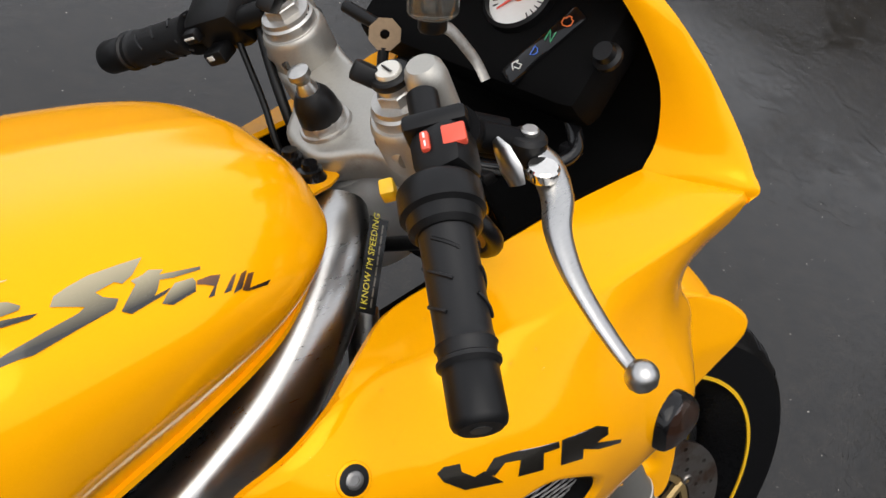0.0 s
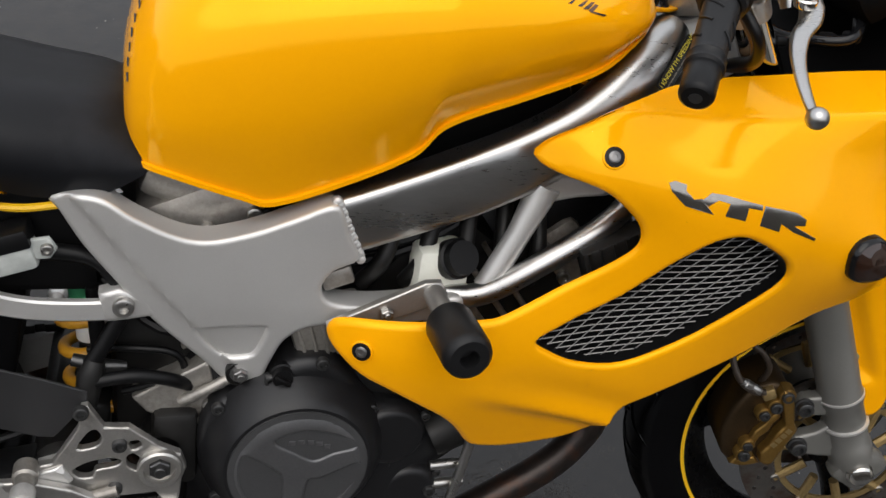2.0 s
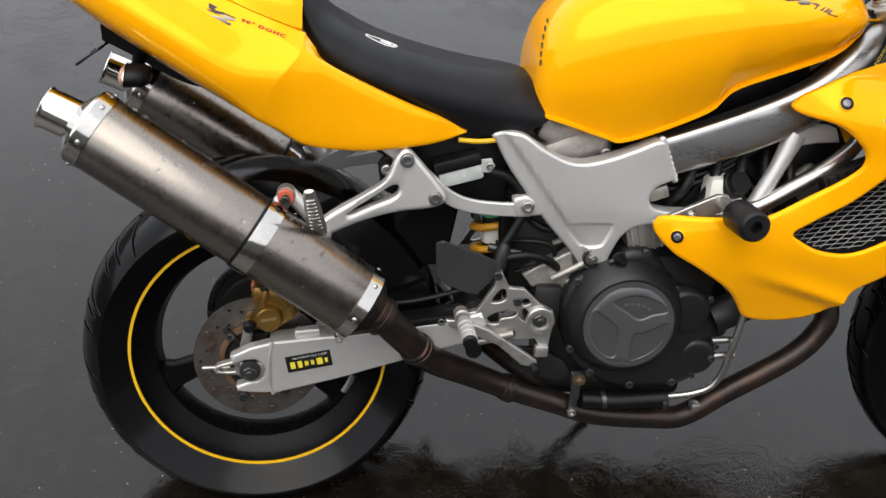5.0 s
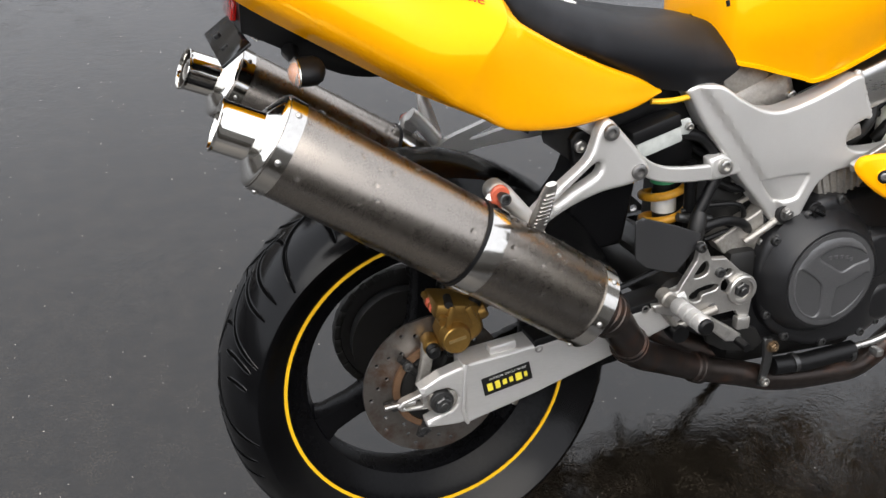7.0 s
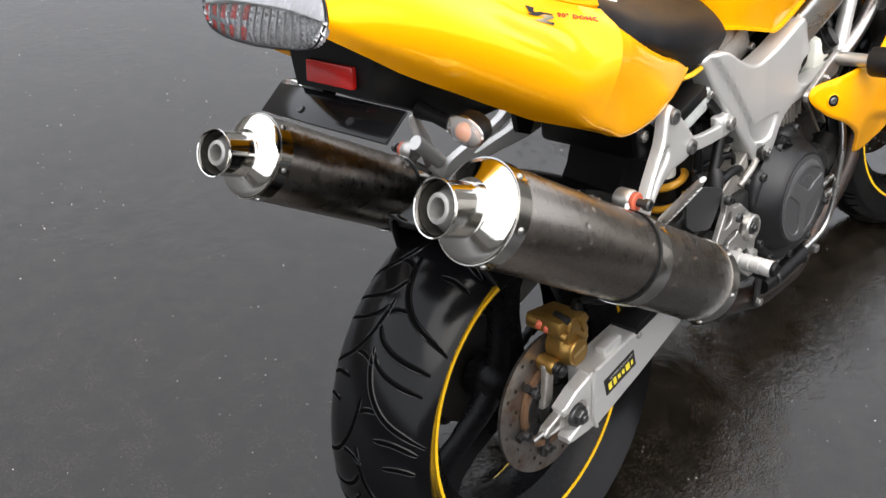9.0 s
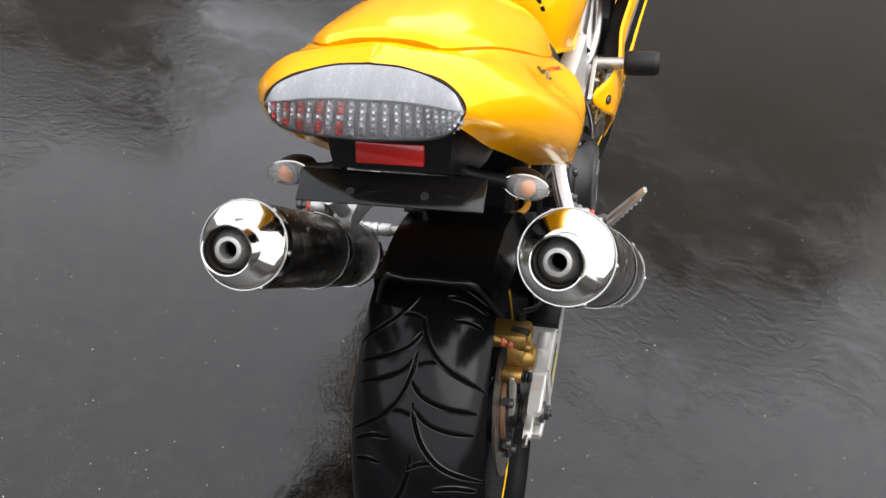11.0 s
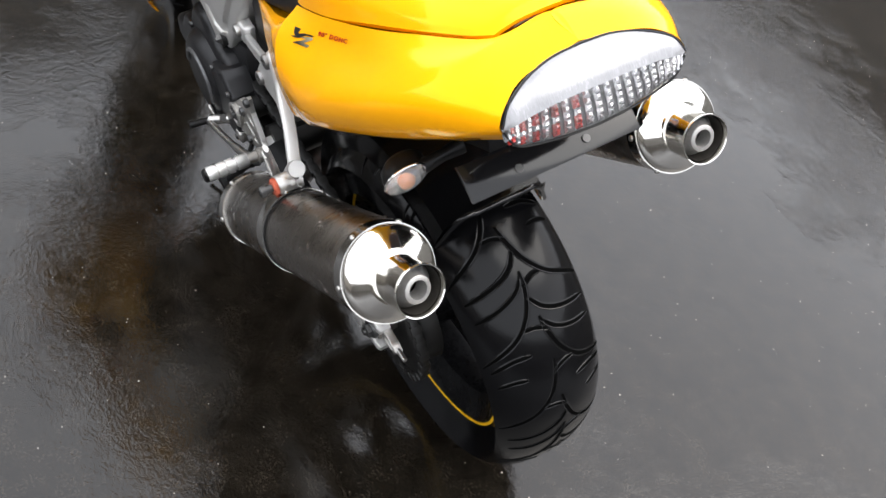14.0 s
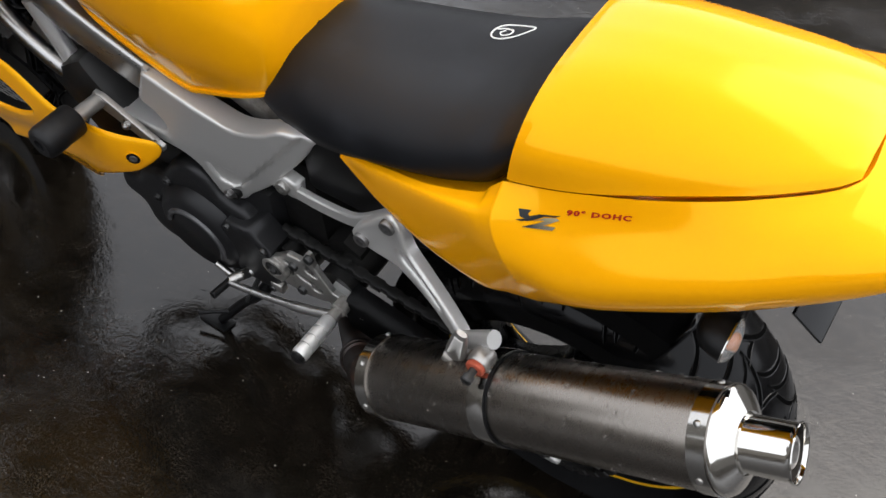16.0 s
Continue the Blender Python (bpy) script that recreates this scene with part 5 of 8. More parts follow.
part("crankcase_cover", panel(case_line, lambda x, z: 0.142 - 0.03 * max(0, (x - 0.74) / 0.1), 0.05, -1, (), 0.016, 0.014), ENGINE, engine)
part("crankcase_cover", panel(case_line, 0.142, 0.05, 1, (), 0.02, 0.014), ENGINE, engine)
CC = V(0.632, 0, 0.412)
part("clutch_cover", lathe(CC + V(0, -0.13, 0), CC + V(0, -0.172, 0), [(0, 0.108), (0.25, 0.104), (0.5, 0.098), (0.78, 0.091), (0.92, 0.086), (1, 0.082)], 64), ENGINE, engine)
part("clutch_cover", lathe(CC + V(0.01, 0.13, -0.02), CC + V(0.01, 0.165, -0.02), [(0, 0.095), (0.4, 0.09), (0.85, 0.078), (1, 0.07)], 48), ENGINE, engine)
circle = [(CC.x + 0.0835 * math.cos(t), CC.z + 0.0835 * math.sin(t)) for t in np.linspace(0, 2 * math.pi, 64, endpoint=False)]
wells = []
for well in (
    [(-0.032, 0.046), (0.004, 0.060), (0.045, 0.050), (0.070, 0.031), (0.042, 0.023), (0.018, 0.013), (-0.006, 0.027)],
    [(-0.069, 0.026), (-0.048, 0.016), (-0.028, 0.000), (-0.020, -0.014), (-0.019, -0.060), (-0.036, -0.064), (-0.060, -0.043), (-0.073, -0.010)],
    [(0.012, -0.020), (0.028, -0.016), (0.050, -0.005), (0.074, 0.004), (0.073, -0.022), (0.054, -0.050), (0.030, -0.066), (0.010, -0.069)],
):
    wells.append([(CC.x + 0.90 * p.x, CC.z + 0.90 * p.y) for p in curve([(x, z, 0) for x, z in well], 4, True)])
part("cover_plate", panel(circle, lambda x, z: 0.1765 - 0.62 * max(0, math.hypot(x - CC.x, z - CC.z) - 0.066), 0.012, -1, wells, 0.012, 0.003), ENGINE_EDGE, engine, "dark grey cover plate with three recessed panels")
part("cover_floor", lathe(CC + V(0, -0.165, 0), CC + V(0, -0.1738, 0), [(0, 0.078), (1, 0.078)], 48), ENGINE_PANEL, engine)
for a in (0.78, 1.05, 1.30, 1.55, 1.80):
    p = CC + V(0.056 * math.cos(a) * 0.75, -0.1735, 0.012 + 0.034 * math.sin(a) * 0.75)
    part("cast_mark", block(p, (0.007, 0.002, 0.006), soft=0.0006), ENGINE_EDGE, engine)
for x, z in ((0.545, 0.475), (0.60, 0.51), (0.655, 0.53), (0.715, 0.465), (0.77, 0.44), (0.80, 0.335), (0.735, 0.288), (0.66, 0.282), (0.585, 0.305), (0.545, 0.35)):
    socket_bolt((x, -0.141, z), (0, -1, 0), 0.0075, engine, BOLT_DARK)
part("filler_cap", lathe(V(0.612, -0.13, 0.515), V(0.612, -0.148, 0.516), [(0, 0.014), (0.5, 0.014), (0.55, 0.012), (1, 0.011)], 24), BLACK, engine)
part("filler_grip", block((0.612, -0.150, 0.516), (0.019, 0.008, 0.005), soft=0.002, turn=pose(0, 0, 0, 0, 30, 0)), BLACK, engine)
# cylinders: one leans ahead, one back
for tilt, base, h in ((52, V(0.76, 0, 0.46), 0.26), (-22, V(0.60, 0, 0.50), 0.20)):
    d = V(math.sin(radians(tilt)), 0, math.cos(radians(tilt)))
    t = Matrix.Rotation(radians(tilt), 4, "Y")
    c = part("cylinder", block(base + d * h * 0.45, (0.14, 0.165, h * 0.9), turn=t, soft=0.012), DARK, engine)
    for i in range(6):
        part("fin", block(base + d * h * (0.18 + 0.1 * i), (0.156, 0.182, 0.007), turn=t, soft=0.002), CAST, c)
    part("head_cover", block(base + d * h * 0.98, (0.13, 0.17, 0.06), turn=t, soft=0.015), CAST, c)
    for x, y in ((-0.05, -0.088), (0.0, -0.088), (0.05, -0.088)):
        q = base + d * h * 0.9 + (t @ V(x, 0, 0)) + V(0, y, 0)
        socket_bolt(q, (0, -1, 0), 0.008, c, BOLT)
part("sump", block((0.65, 0, 0.255), (0.26, 0.17, 0.06), soft=0.02), DARK, engine)
part("oil_cooler_pipe", tube(curve([(0.86, -0.12, 0.53), (0.845, -0.145, 0.45), (0.83, -0.145, 0.34), (0.815, -0.14, 0.285), (0.78, -0.135, 0.262), (0.71, -0.13, 0.25)], 6), 0.0062, 12), BOLT, engine, "bright metal oil pipe")
part("oil_hose", tube([V(0.58, -0.13, 0.245), V(0.64, -0.132, 0.243), V(0.735, -0.132, 0.25)], 0.0155, 16), BLACK, engine)
for x in (0.615, 0.725):
    part("hose_clip", tube([V(x, -0.132, 0.245), V(x + 0.008, -0.132, 0.246)], 0.0165, 18), BOLT_DARK, engine)
hex_nut((0.572, -0.135, 0.285), (0, -1, 0), 0.008, engine, BRASS)
part("bracket", panel([(0.556, 0.30), (0.572, 0.30), (0.576, 0.255), (0.566, 0.21), (0.556, 0.212), (0.560, 0.26)], 0.134, 0.006, -1, (), 0, 0.001), BOLT_DARK, engine)
socket_bolt((0.564, -0.137, 0.222), (0, -1, 0), 0.008, engine)
part("drain_fitting", block((0.79, -0.13, 0.235), (0.016, 0.02, 0.014), soft=0.003), BOLT, engine)
for z in (0.365, 0.335):
    part("bright_fitting", tube([V(0.80, -0.13, z), V(0.845, -0.13, z + 0.003)], 0.0062, 10), BOLT, engine)
part("starter", tube([V(0.80, -0.11, 0.40), V(0.86, -0.11, 0.43)], 0.03, 20), DARK, engine)
part("bearing_carrier", panel([(0.50, 0.50), (0.535, 0.52), (0.545, 0.47), (0.535, 0.43), (0.50, 0.44), (0.47, 0.455), (0.455, 0.475), (0.48, 0.49)], 0.115, 0.04, -1, (), 0.015, 0.003), CAST, engine, "oily cast aluminium carrier", smooth=False)
part("ignition_cover", block((0.50, -0.10, 0.41), (0.05, 0.06, 0.10), soft=0.01), DARK, engine)

# -- dark parts between tank and engine --
part("front_head", block((0.80, 0.05, 0.585), (0.12, 0.20, 0.16), soft=0.02, turn=pose(0, 0, 0, 0, 35, 0)), DARK, engine)
airbox = part("airbox", block((0.73, 0, 0.775), (0.40, 0.13, 0.11), soft=0.02, turn=pose(0, 0, 0, 0, -20, 0)), BLACK, bike, "black plastic airbox under the tank")
part("battery_box", block((0.34, 0.01, 0.66), (0.17, 0.19, 0.14), soft=0.012), BLACK, bike, "black battery box under the seat")
part("fuel_pump", block((0.52, -0.05, 0.705), (0.11, 0.06, 0.05), soft=0.012, turn=pose(0, 0, 0, 0, 22, 0)), CAST, bike, "grey fuel tap housing")
for i in range(4):
    part("loom", tube(curve([(0.42, -0.09 + 0.01 * i, 0.66 - 0.02 * i), (0.5, -0.10, 0.64 - 0.03 * i), (0.62, -0.07, 0.66 - 0.02 * i), (0.76, -0.08, 0.68 - 0.012 * i), (0.9, -0.07, 0.74)], 6), 0.006, 8), BLACK, airbox)
for i in range(5):
    part("hose", tube(curve([(0.70 + 0.05 * i, -0.085, 0.60), (0.72 + 0.045 * i, -0.10, 0.64), (0.74 + 0.04 * i, -0.075, 0.69), (0.78 + 0.03 * i, -0.05, 0.73)], 6), 0.010, 10), DARK, airbox)
tank_c = part("coolant_bottle", block((0.785, -0.095, 0.612), (0.062, 0.05, 0.09), soft=0.012), WHITE_TANK, bike, "milky white coolant bottle with a black cap")
part("cap", lathe(V(0.795, -0.106, 0.640), V(0.802, -0.128, 0.655), [(0, 0.023), (0.55, 0.023), (0.6, 0.02), (1, 0.019)], 24), BLACK, tank_c)
part("relay_box", block((0.955, 0, 0.668), (0.13, 0.15, 0.11), soft=0.012, turn=pose(0, 0, 0, 0, -32, 0)), BLACK, bike, "black box between the frame tubes")
part("tps_sensor", block((0.665, -0.115, 0.63), (0.035, 0.03, 0.022), soft=0.004, turn=pose(0, 0, 0, 0, -20, 0)), CAST, bike, "small grey sensor by the frame")
fluid = part("brake_reservoir", block((0.335, -0.115, 0.652), (0.072, 0.035, 0.034), soft=0.006, turn=pose(0, 0, 0, 0, -17, 0)), RESERVOIR, bike, "milky brake fluid reservoir with a black lid")
part("lid", block((0.329, -0.115, 0.668), (0.076, 0.039, 0.020), soft=0.003, turn=pose(0, 0, 0, 0, -17, 0)), BLACK, fluid)
part("ear", panel([(0.365, 0.675), (0.383, 0.678), (0.39, 0.666), (0.383, 0.655), (0.362, 0.655)], 0.128, 0.005, -1, (), 0, 0.001), RESERVOIR, fluid)
socket_bolt((0.381, -0.131, 0.667), (0, -1, 0), 0.006, fluid)
part("wire", tube(curve([(0.33, -0.108, 0.702), (0.36, -0.110, 0.701), (0.392, -0.108, 0.704)], 6), 0.0042, 8), YELLOW_TRIM, bike, "yellow seam strip under the seat")

# -- rear shock --
sh_a, sh_b = V(0.405, -0.03, 0.60), V(0.425, -0.03, 0.36)
shock = part("shock_absorber", tube([sh_a, sh_a.lerp(sh_b, 0.55), sh_b], [0.018, 0.018, 0.012], 20), DARK, bike, "rear shock absorber with a yellow coil spring")
part("green_label", lathe(sh_a.lerp(sh_b, 0.05), sh_a.lerp(sh_b, 0.2), [(0, 0.021), (1, 0.021)], 20), GREEN, shock)
part("white_label", lathe(sh_a.lerp(sh_b, 0.28), sh_a.lerp(sh_b, 0.40), [(0, 0.0195), (1, 0.0195)], 20), DECAL_WHITE, shock)
coil = []
x, y, d = frame_of(sh_b - sh_a)
for i in range(100):
    s = i / 99
    t = 2 * math.pi * 4.2 * s
    coil.append(sh_a.lerp(sh_b, 0.20 + 0.70 * s) + 0.034 * (math.cos(t) * x + math.sin(t) * y))
part("spring", tube(coil, 0.0068, 10), SPRING, shock, "yellow coil spring")

# -- right rearset --
RSET = [(0.312, 0.394), (0.316, 0.408), (0.331, 0.414), (0.375, 0.421), (0.387, 0.441), (0.402, 0.466), (0.406, 0.493), (0.413, 0.494), (0.428, 0.466), (0.453, 0.464), (0.483, 0.437), (0.506, 0.424), (0.512, 0.405), (0.507, 0.39), (0.504, 0.358), (0.493, 0.353), (0.479, 0.373), (0.439, 0.370), (0.394, 0.384), (0.368, 0.399)]
RH = [[(0.400, 0.439), (0.411, 0.459), (0.420, 0.463), (0.425, 0.452), (0.419, 0.441)], [(0.395, 0.410), (0.410, 0.420), (0.432, 0.424), (0.444, 0.420), (0.438, 0.413), (0.418, 0.409), (0.414, 0.400), (0.401, 0.400)], [(0.452, 0.444), (0.462, 0.446), (0.465, 0.438), (0.455, 0.434)], [(0.450, 0.425), (0.458, 0.428), (0.468, 0.413), (0.461, 0.405), (0.450, 0.412)]]
for side in (-1, 1):
    holes = [[(p.x, p.y) for p in curve([(x, z, 0) for x, z in h], 3, True)] for h in RH]
    rs = part("rearset", panel(RSET, 0.152, 0.010, side, holes, 0.012, 0.0022), MILLED, bike, "milled aluminium rearset footrest plate", smooth=False)
    part("pivot_ring", lathe(V(0.484, side * 0.150, 0.409), V(0.484, side * 0.160, 0.409), [(0, 0.024), (0.8, 0.024), (1, 0.022), (1, 0.0175), (0.4, 0.017)], 32), MILLED, rs)
    hex_nut((0.484, side * 0.151, 0.409), (0, side, 0), 0.0125, rs, BOLT_DARK, "pivot_nut", 0.7)
    for x, z in ((0.443, 0.443), (0.437, 0.384), (0.406, 0.488)):
        socket_bolt((x, side * 0.154, z), (0, side, 0), 0.008, rs, BOLT_DARK)
    socket_bolt((0.318, side * 0.155, 0.404), (0, side, 0), 0.0075, rs, BOLT)
    a, b = V(0.351, side * 0.186, 0.420), V(0.352, side * 0.262, 0.420)
    peg = part("footpeg", lathe(a, b, [(0, 0.009), (0.06, 0.0125), (0.30, 0.0125), (0.31, 0.0100), (0.36, 0.0100), (0.37, 0.0130), (0.53, 0.0130), (0.54, 0.0106), (0.57, 0.0106), (0.58, 0.0130), (0.74, 0.0130), (0.75, 0.0106), (0.78, 0.0106), (0.79, 0.0130), (0.96, 0.0130), (1, 0.0115)], 24), PEG, rs, "knurled aluminium footpeg")
    part("peg_mount", lathe(V(0.350, side * 0.150, 0.418), V(0.351, side * 0.190, 0.420), [(0, 0.013), (0.5, 0.013), (0.55, 0.010), (1, 0.010)], 20), CAST, peg)
    part("peg_end", lathe(b - V(0, side * 0.002, 0), b + V(0, side * 0.006, 0), [(0, 0.012), (0.6, 0.012), (1, 0.009)], 20), BLACK, peg)
    part("lower_lug", block((0.492, side * 0.152, 0.352), (0.024, 0.016, 0.022), soft=0.004), MILLED, rs)
    if side < 0:
        pedal = panel([(0.324, 0.412), (0.330, 0.400), (0.369, 0.387), (0.414, 0.367), (0.44, 0.345), (0.458, 0.330), (0.484, 0.327), (0.484, 0.338), (0.465, 0.352), (0.439, 0.369), (0.394, 0.397), (0.351, 0.412)], 0.168, 0.010, -1, (), 0.012, 0.003)
        ped = part("brake_pedal", pedal, MILLED, rs, "milled brake pedal lever", smooth=False)
        part("toe_peg", tube([V(0.478, -0.160, 0.33), V(0.480, -0.192, 0.328)], 0.007, 12), BLACK, ped)
        part("link_bar", tube([V(0.345, -0.158, 0.402), V(0.372, -0.158, 0.366), V(0.44, -0.158, 0.385)], 0.007, 10), CAST, ped)
        part("rubber_stop", tube([V(0.374, -0.145, 0.358), V(0.374, -0.172, 0.358)], 0.0135, 16), BLACK, ped)
        part("foot_bracket", panel([(0.44, 0.345), (0.49, 0.345), (0.54, 0.32), (0.555, 0.295), (0.54, 0.28), (0.48, 0.292), (0.45, 0.31)], 0.130, 0.008, -1, (), 0.02, 0.002), DARK, rs)
        guard = [(0.302, 0.536), (0.313, 0.541), (0.369, 0.522), (0.412, 0.504), (0.412, 0.488), (0.396, 0.47), (0.377, 0.447), (0.362, 0.449), (0.325, 0.462), (0.306, 0.478)]
        part("heel_guard", panel(guard, 0.140, 0.003, -1, (), 0.02, 0.001), CARBON, rs, "dark textured heel guard")
        part("master_cylinder", tube([V(0.408, -0.125, 0.475), V(0.415, -0.125, 0.515), V(0.42, -0.12, 0.53)], [0.012, 0.014, 0.010], 14), DARK, rs)
        part("banjo_hose", tube(curve([(0.42, -0.13, 0.51), (0.46, -0.13, 0.515), (0.50, -0.12, 0.50), (0.52, -0.10, 0.47), (0.50, -0.09, 0.42)], 6), 0.0075, 10), BLACK, rs)
        part("reservoir_hose", tube(curve([(0.415, -0.12, 0.525), (0.435, -0.115, 0.56), (0.45, -0.11, 0.60), (0.42, -0.1, 0.64), (0.36, -0.1, 0.65)], 6), 0.009, 10), BLACK, rs)
    else:
        gl = part("gear_lever", tube(curve([(0.352, 0.172, 0.405), (0.42, 0.180, 0.382), (0.50, 0.186, 0.362), (0.565, 0.190, 0.350)], 6), [0.008] * 8 + [0.006] * 11, 10), POLISHED, rs, "polished gear change lever")
        part("toe_peg", tube([V(0.566, 0.186, 0.350), V(0.570, 0.225, 0.352)], 0.0065, 12), BLACK, gl)
        part("linkage", tube([V(0.545, 0.150, 0.352), V(0.566, 0.188, 0.352)], 0.009, 10), BOLT, gl)
        part("gear_rod", tube([V(0.50, 0.13, 0.36), V(0.62, 0.14, 0.40)], 0.004, 8), BOLT, gl)
# -- side stand --
stand = part("side_stand", tube(curve([(0.585, 0.088, 0.225), (0.61, 0.105, 0.175), (0.655, 0.128, 0.124), (0.698, 0.151, 0.068)], 5), [0.012] * 8 + [0.0095] * 8, 12), BLACK, bike, "black side stand that holds the motorcycle up")
part("foot", block((0.706, 0.156, 0.0628), (0.062, 0.034, 0.007), soft=0.003, turn=pose(0, 0, 0, LEAN, 0, 0)), BLACK, stand)
part("tang", tube([V(0.672, 0.140, 0.102), V(0.705, 0.158, 0.097), V(0.729, 0.174, 0.095)], [0.0045, 0.004, 0.0045], 10), BLACK, stand)
part("spring", tube([V(0.60, 0.105, 0.235), V(0.635, 0.125, 0.15)], 0.005, 8), BOLT_DARK, stand)

# dark linkage, hoses and mounts between rearset and engine
mount = part("swingarm_mount", block((0.482, 0, 0.50), (0.10, 0.17, 0.20), soft=0.02), DARK, bike, "grimy swingarm pivot casting")
for i, (x, z) in enumerate(((0.43, 0.50), (0.445, 0.47), (0.465, 0.455))):
    part("vent_hose", tube(curve([(x - 0.02, -0.085 - 0.008 * i, z + 0.02), (x + 0.03, -0.10 - 0.005 * i, z + 0.03), (x + 0.075, -0.105, z + 0.02 - 0.03 * i), (x + 0.085, -0.09, z - 0.05)], 6), 0.0042, 10), BLACK, mount)
part("breather", tube([V(0.418, -0.085, 0.60), V(0.42, -0.088, 0.545), V(0.425, -0.085, 0.49)], 0.0085, 12), BLACK, mount)
part("fitting", tube([V(0.395, -0.10, 0.518), V(0.425, -0.105, 0.512), V(0.45, -0.105, 0.510)], [0.007, 0.0085, 0.006], 12), BOLT_DARK, mount)
part("lever_link", panel([(0.37, 0.44), (0.40, 0.455), (0.43, 0.44), (0.43, 0.40), (0.39, 0.385), (0.365, 0.40)], 0.085, 0.17, -1, (), 0.02, 0.006), DARK, mount)

# smaller covers and castings on the engine's right side
for c, r, h in ((V(0.742, -0.128, 0.425), 0.040, 0.020), (V(0.775, -0.122, 0.335), 0.033, 0.018)):
    cov = part("side_cover", lathe(c, c + V(0, -h, 0), [(0, r + 0.004), (0.3, r + 0.003), (0.75, r), (0.95, r - 0.004), (1, r - 0.009)], 36), ENGINE, engine)
    for k in range(3):
        t = 2.1 * k + 0.5
        socket_bolt(c + V((r + 0.006) * math.cos(t), -h * 0.45, (r + 0.006) * math.sin(t)), (0, -1, 0), 0.006, cov, BOLT_DARK)
rib = part("cylinder_casting", block((0.665, -0.100, 0.555), (0.085, 0.045, 0.055), soft=0.008, turn=pose(0, 0, 0, 0, -18, 0)), CAST, engine, "oily ribbed cylinder casting")
for i in range(6):
    part("rib", block(V(0.665, -0.123, 0.555) + (pose(0, 0, 0, 0, -18, 0) @ V(-0.033 + 0.013 * i, 0, 0)), (0.004, 0.008, 0.05), turn=pose(0, 0, 0, 0, -18 + 3 * i, 0), soft=0.001), CAST, rib)
for x, z in ((0.535, 0.466), (0.52, 0.446), (0.548, 0.494)):
    socket_bolt((x, -0.120, z), (0, -1, 0), 0.006, engine, BOLT)
part("carrier_strap", tube(curve([(0.505, -0.118, 0.470), (0.53, -0.122, 0.486), (0.556, -0.12, 0.500)], 5), 0.006, 10), CAST, engine)

# black inner fender ahead of the rear tyre
part("inner_fender", panel([(0.205, 0.455), (0.33, 0.465), (0.352, 0.60), (0.315, 0.650), (0.290, 0.640), (0.262, 0.560), (0.215, 0.50)], 0.055, 0.11, -1, (), 0.03, 0.006), MATT, bike, "black plastic inner fender")

# left side of the engine: sprocket cover, bolts and a raised rib
lc = part("sprocket_cover", panel([(0.485, 0.36), (0.50, 0.335), (0.56, 0.335), (0.60, 0.37), (0.60, 0.43), (0.57, 0.47), (0.52, 0.475), (0.488, 0.44)], 0.158, 0.05, 1, (), 0.015, 0.008), ENGINE, engine)
for x, z in ((0.50, 0.345), (0.585, 0.365), (0.565, 0.462), (0.498, 0.445)):
    socket_bolt((x, 0.159, z), (0, 1, 0), 0.006, lc, BOLT_DARK)
for x, z in ((0.70, 0.47), (0.745, 0.40), (0.735, 0.33), (0.665, 0.30), (0.60, 0.305)):
    socket_bolt((x, 0.144, z), (0, 1, 0), 0.0075, engine, BOLT_DARK)
arc = [CC + V(0.01 + 0.055 * math.cos(t), 0.166, -0.02 + 0.055 * math.sin(t)) for t in np.linspace(0.2, 3.6, 20)]
part("cover_rib", tube(arc, 0.005, 8), ENGINE_EDGE, engine)
part("shift_arm", tube([V(0.545, 0.165, 0.36), V(0.575, 0.172, 0.335), V(0.61, 0.17, 0.345)], [0.008, 0.0065, 0.005], 10), STRAP, engine)

# -- fairing: outline in x and z, fullness from a few control heights --
SHOULDER = [(0.847, 0.795, 0.164), (0.858, 0.811, 0.173), (0.884, 0.829, 0.182), (0.918, 0.844, 0.180), (0.961, 0.848, 0.178), (1.010, 0.849, 0.190), (1.060, 0.854, 0.205), (1.120, 0.862, 0.217), (1.180, 0.870, 0.225), (1.250, 0.879, 0.231), (1.312, 0.887, 0.235)]
EDGE = [(0.847, 0.7955, 0.160), (0.858, 0.8115, 0.169), (0.884, 0.8305, 0.178), (0.918, 0.847, 0.174), (0.961, 0.855, 0.152), (0.998, 0.863, 0.137), (1.046, 0.875, 0.142), (1.104, 0.882, 0.145), (1.162, 0.889, 0.147), (1.215, 0.895, 0.152), (1.258, 0.899, 0.157)]
FAIR = [*((x, z) for x, z, y in SHOULDER), (1.303, 0.845), (1.279, 0.802), (1.298, 0.773), (1.308, 0.747), (1.312, 0.714), (1.305, 0.688), (1.288, 0.670), (1.25, 0.656), (1.205, 0.636), (1.17, 0.612), (1.13, 0.581), (1.05, 0.531), (1.006, 0.501), (0.992, 0.482), (0.982, 0.462), (0.945, 0.435), (0.905, 0.425), (0.865, 0.424), (0.834, 0.430), (0.820, 0.441), (0.806, 0.462), (0.780, 0.491), (0.724, 0.527), (0.687, 0.546), (0.660, 0.570), (0.652, 0.586), (0.655, 0.598), (0.664, 0.605), (0.689, 0.610), (0.750, 0.614), (0.809, 0.618), (0.833, 0.624), (0.881, 0.650), (0.922, 0.676), (0.950, 0.700), (0.960, 0.718), (0.953, 0.739), (0.921, 0.766), (0.897, 0.776), (0.871, 0.780), (0.855, 0.784), (0.848, 0.789)]
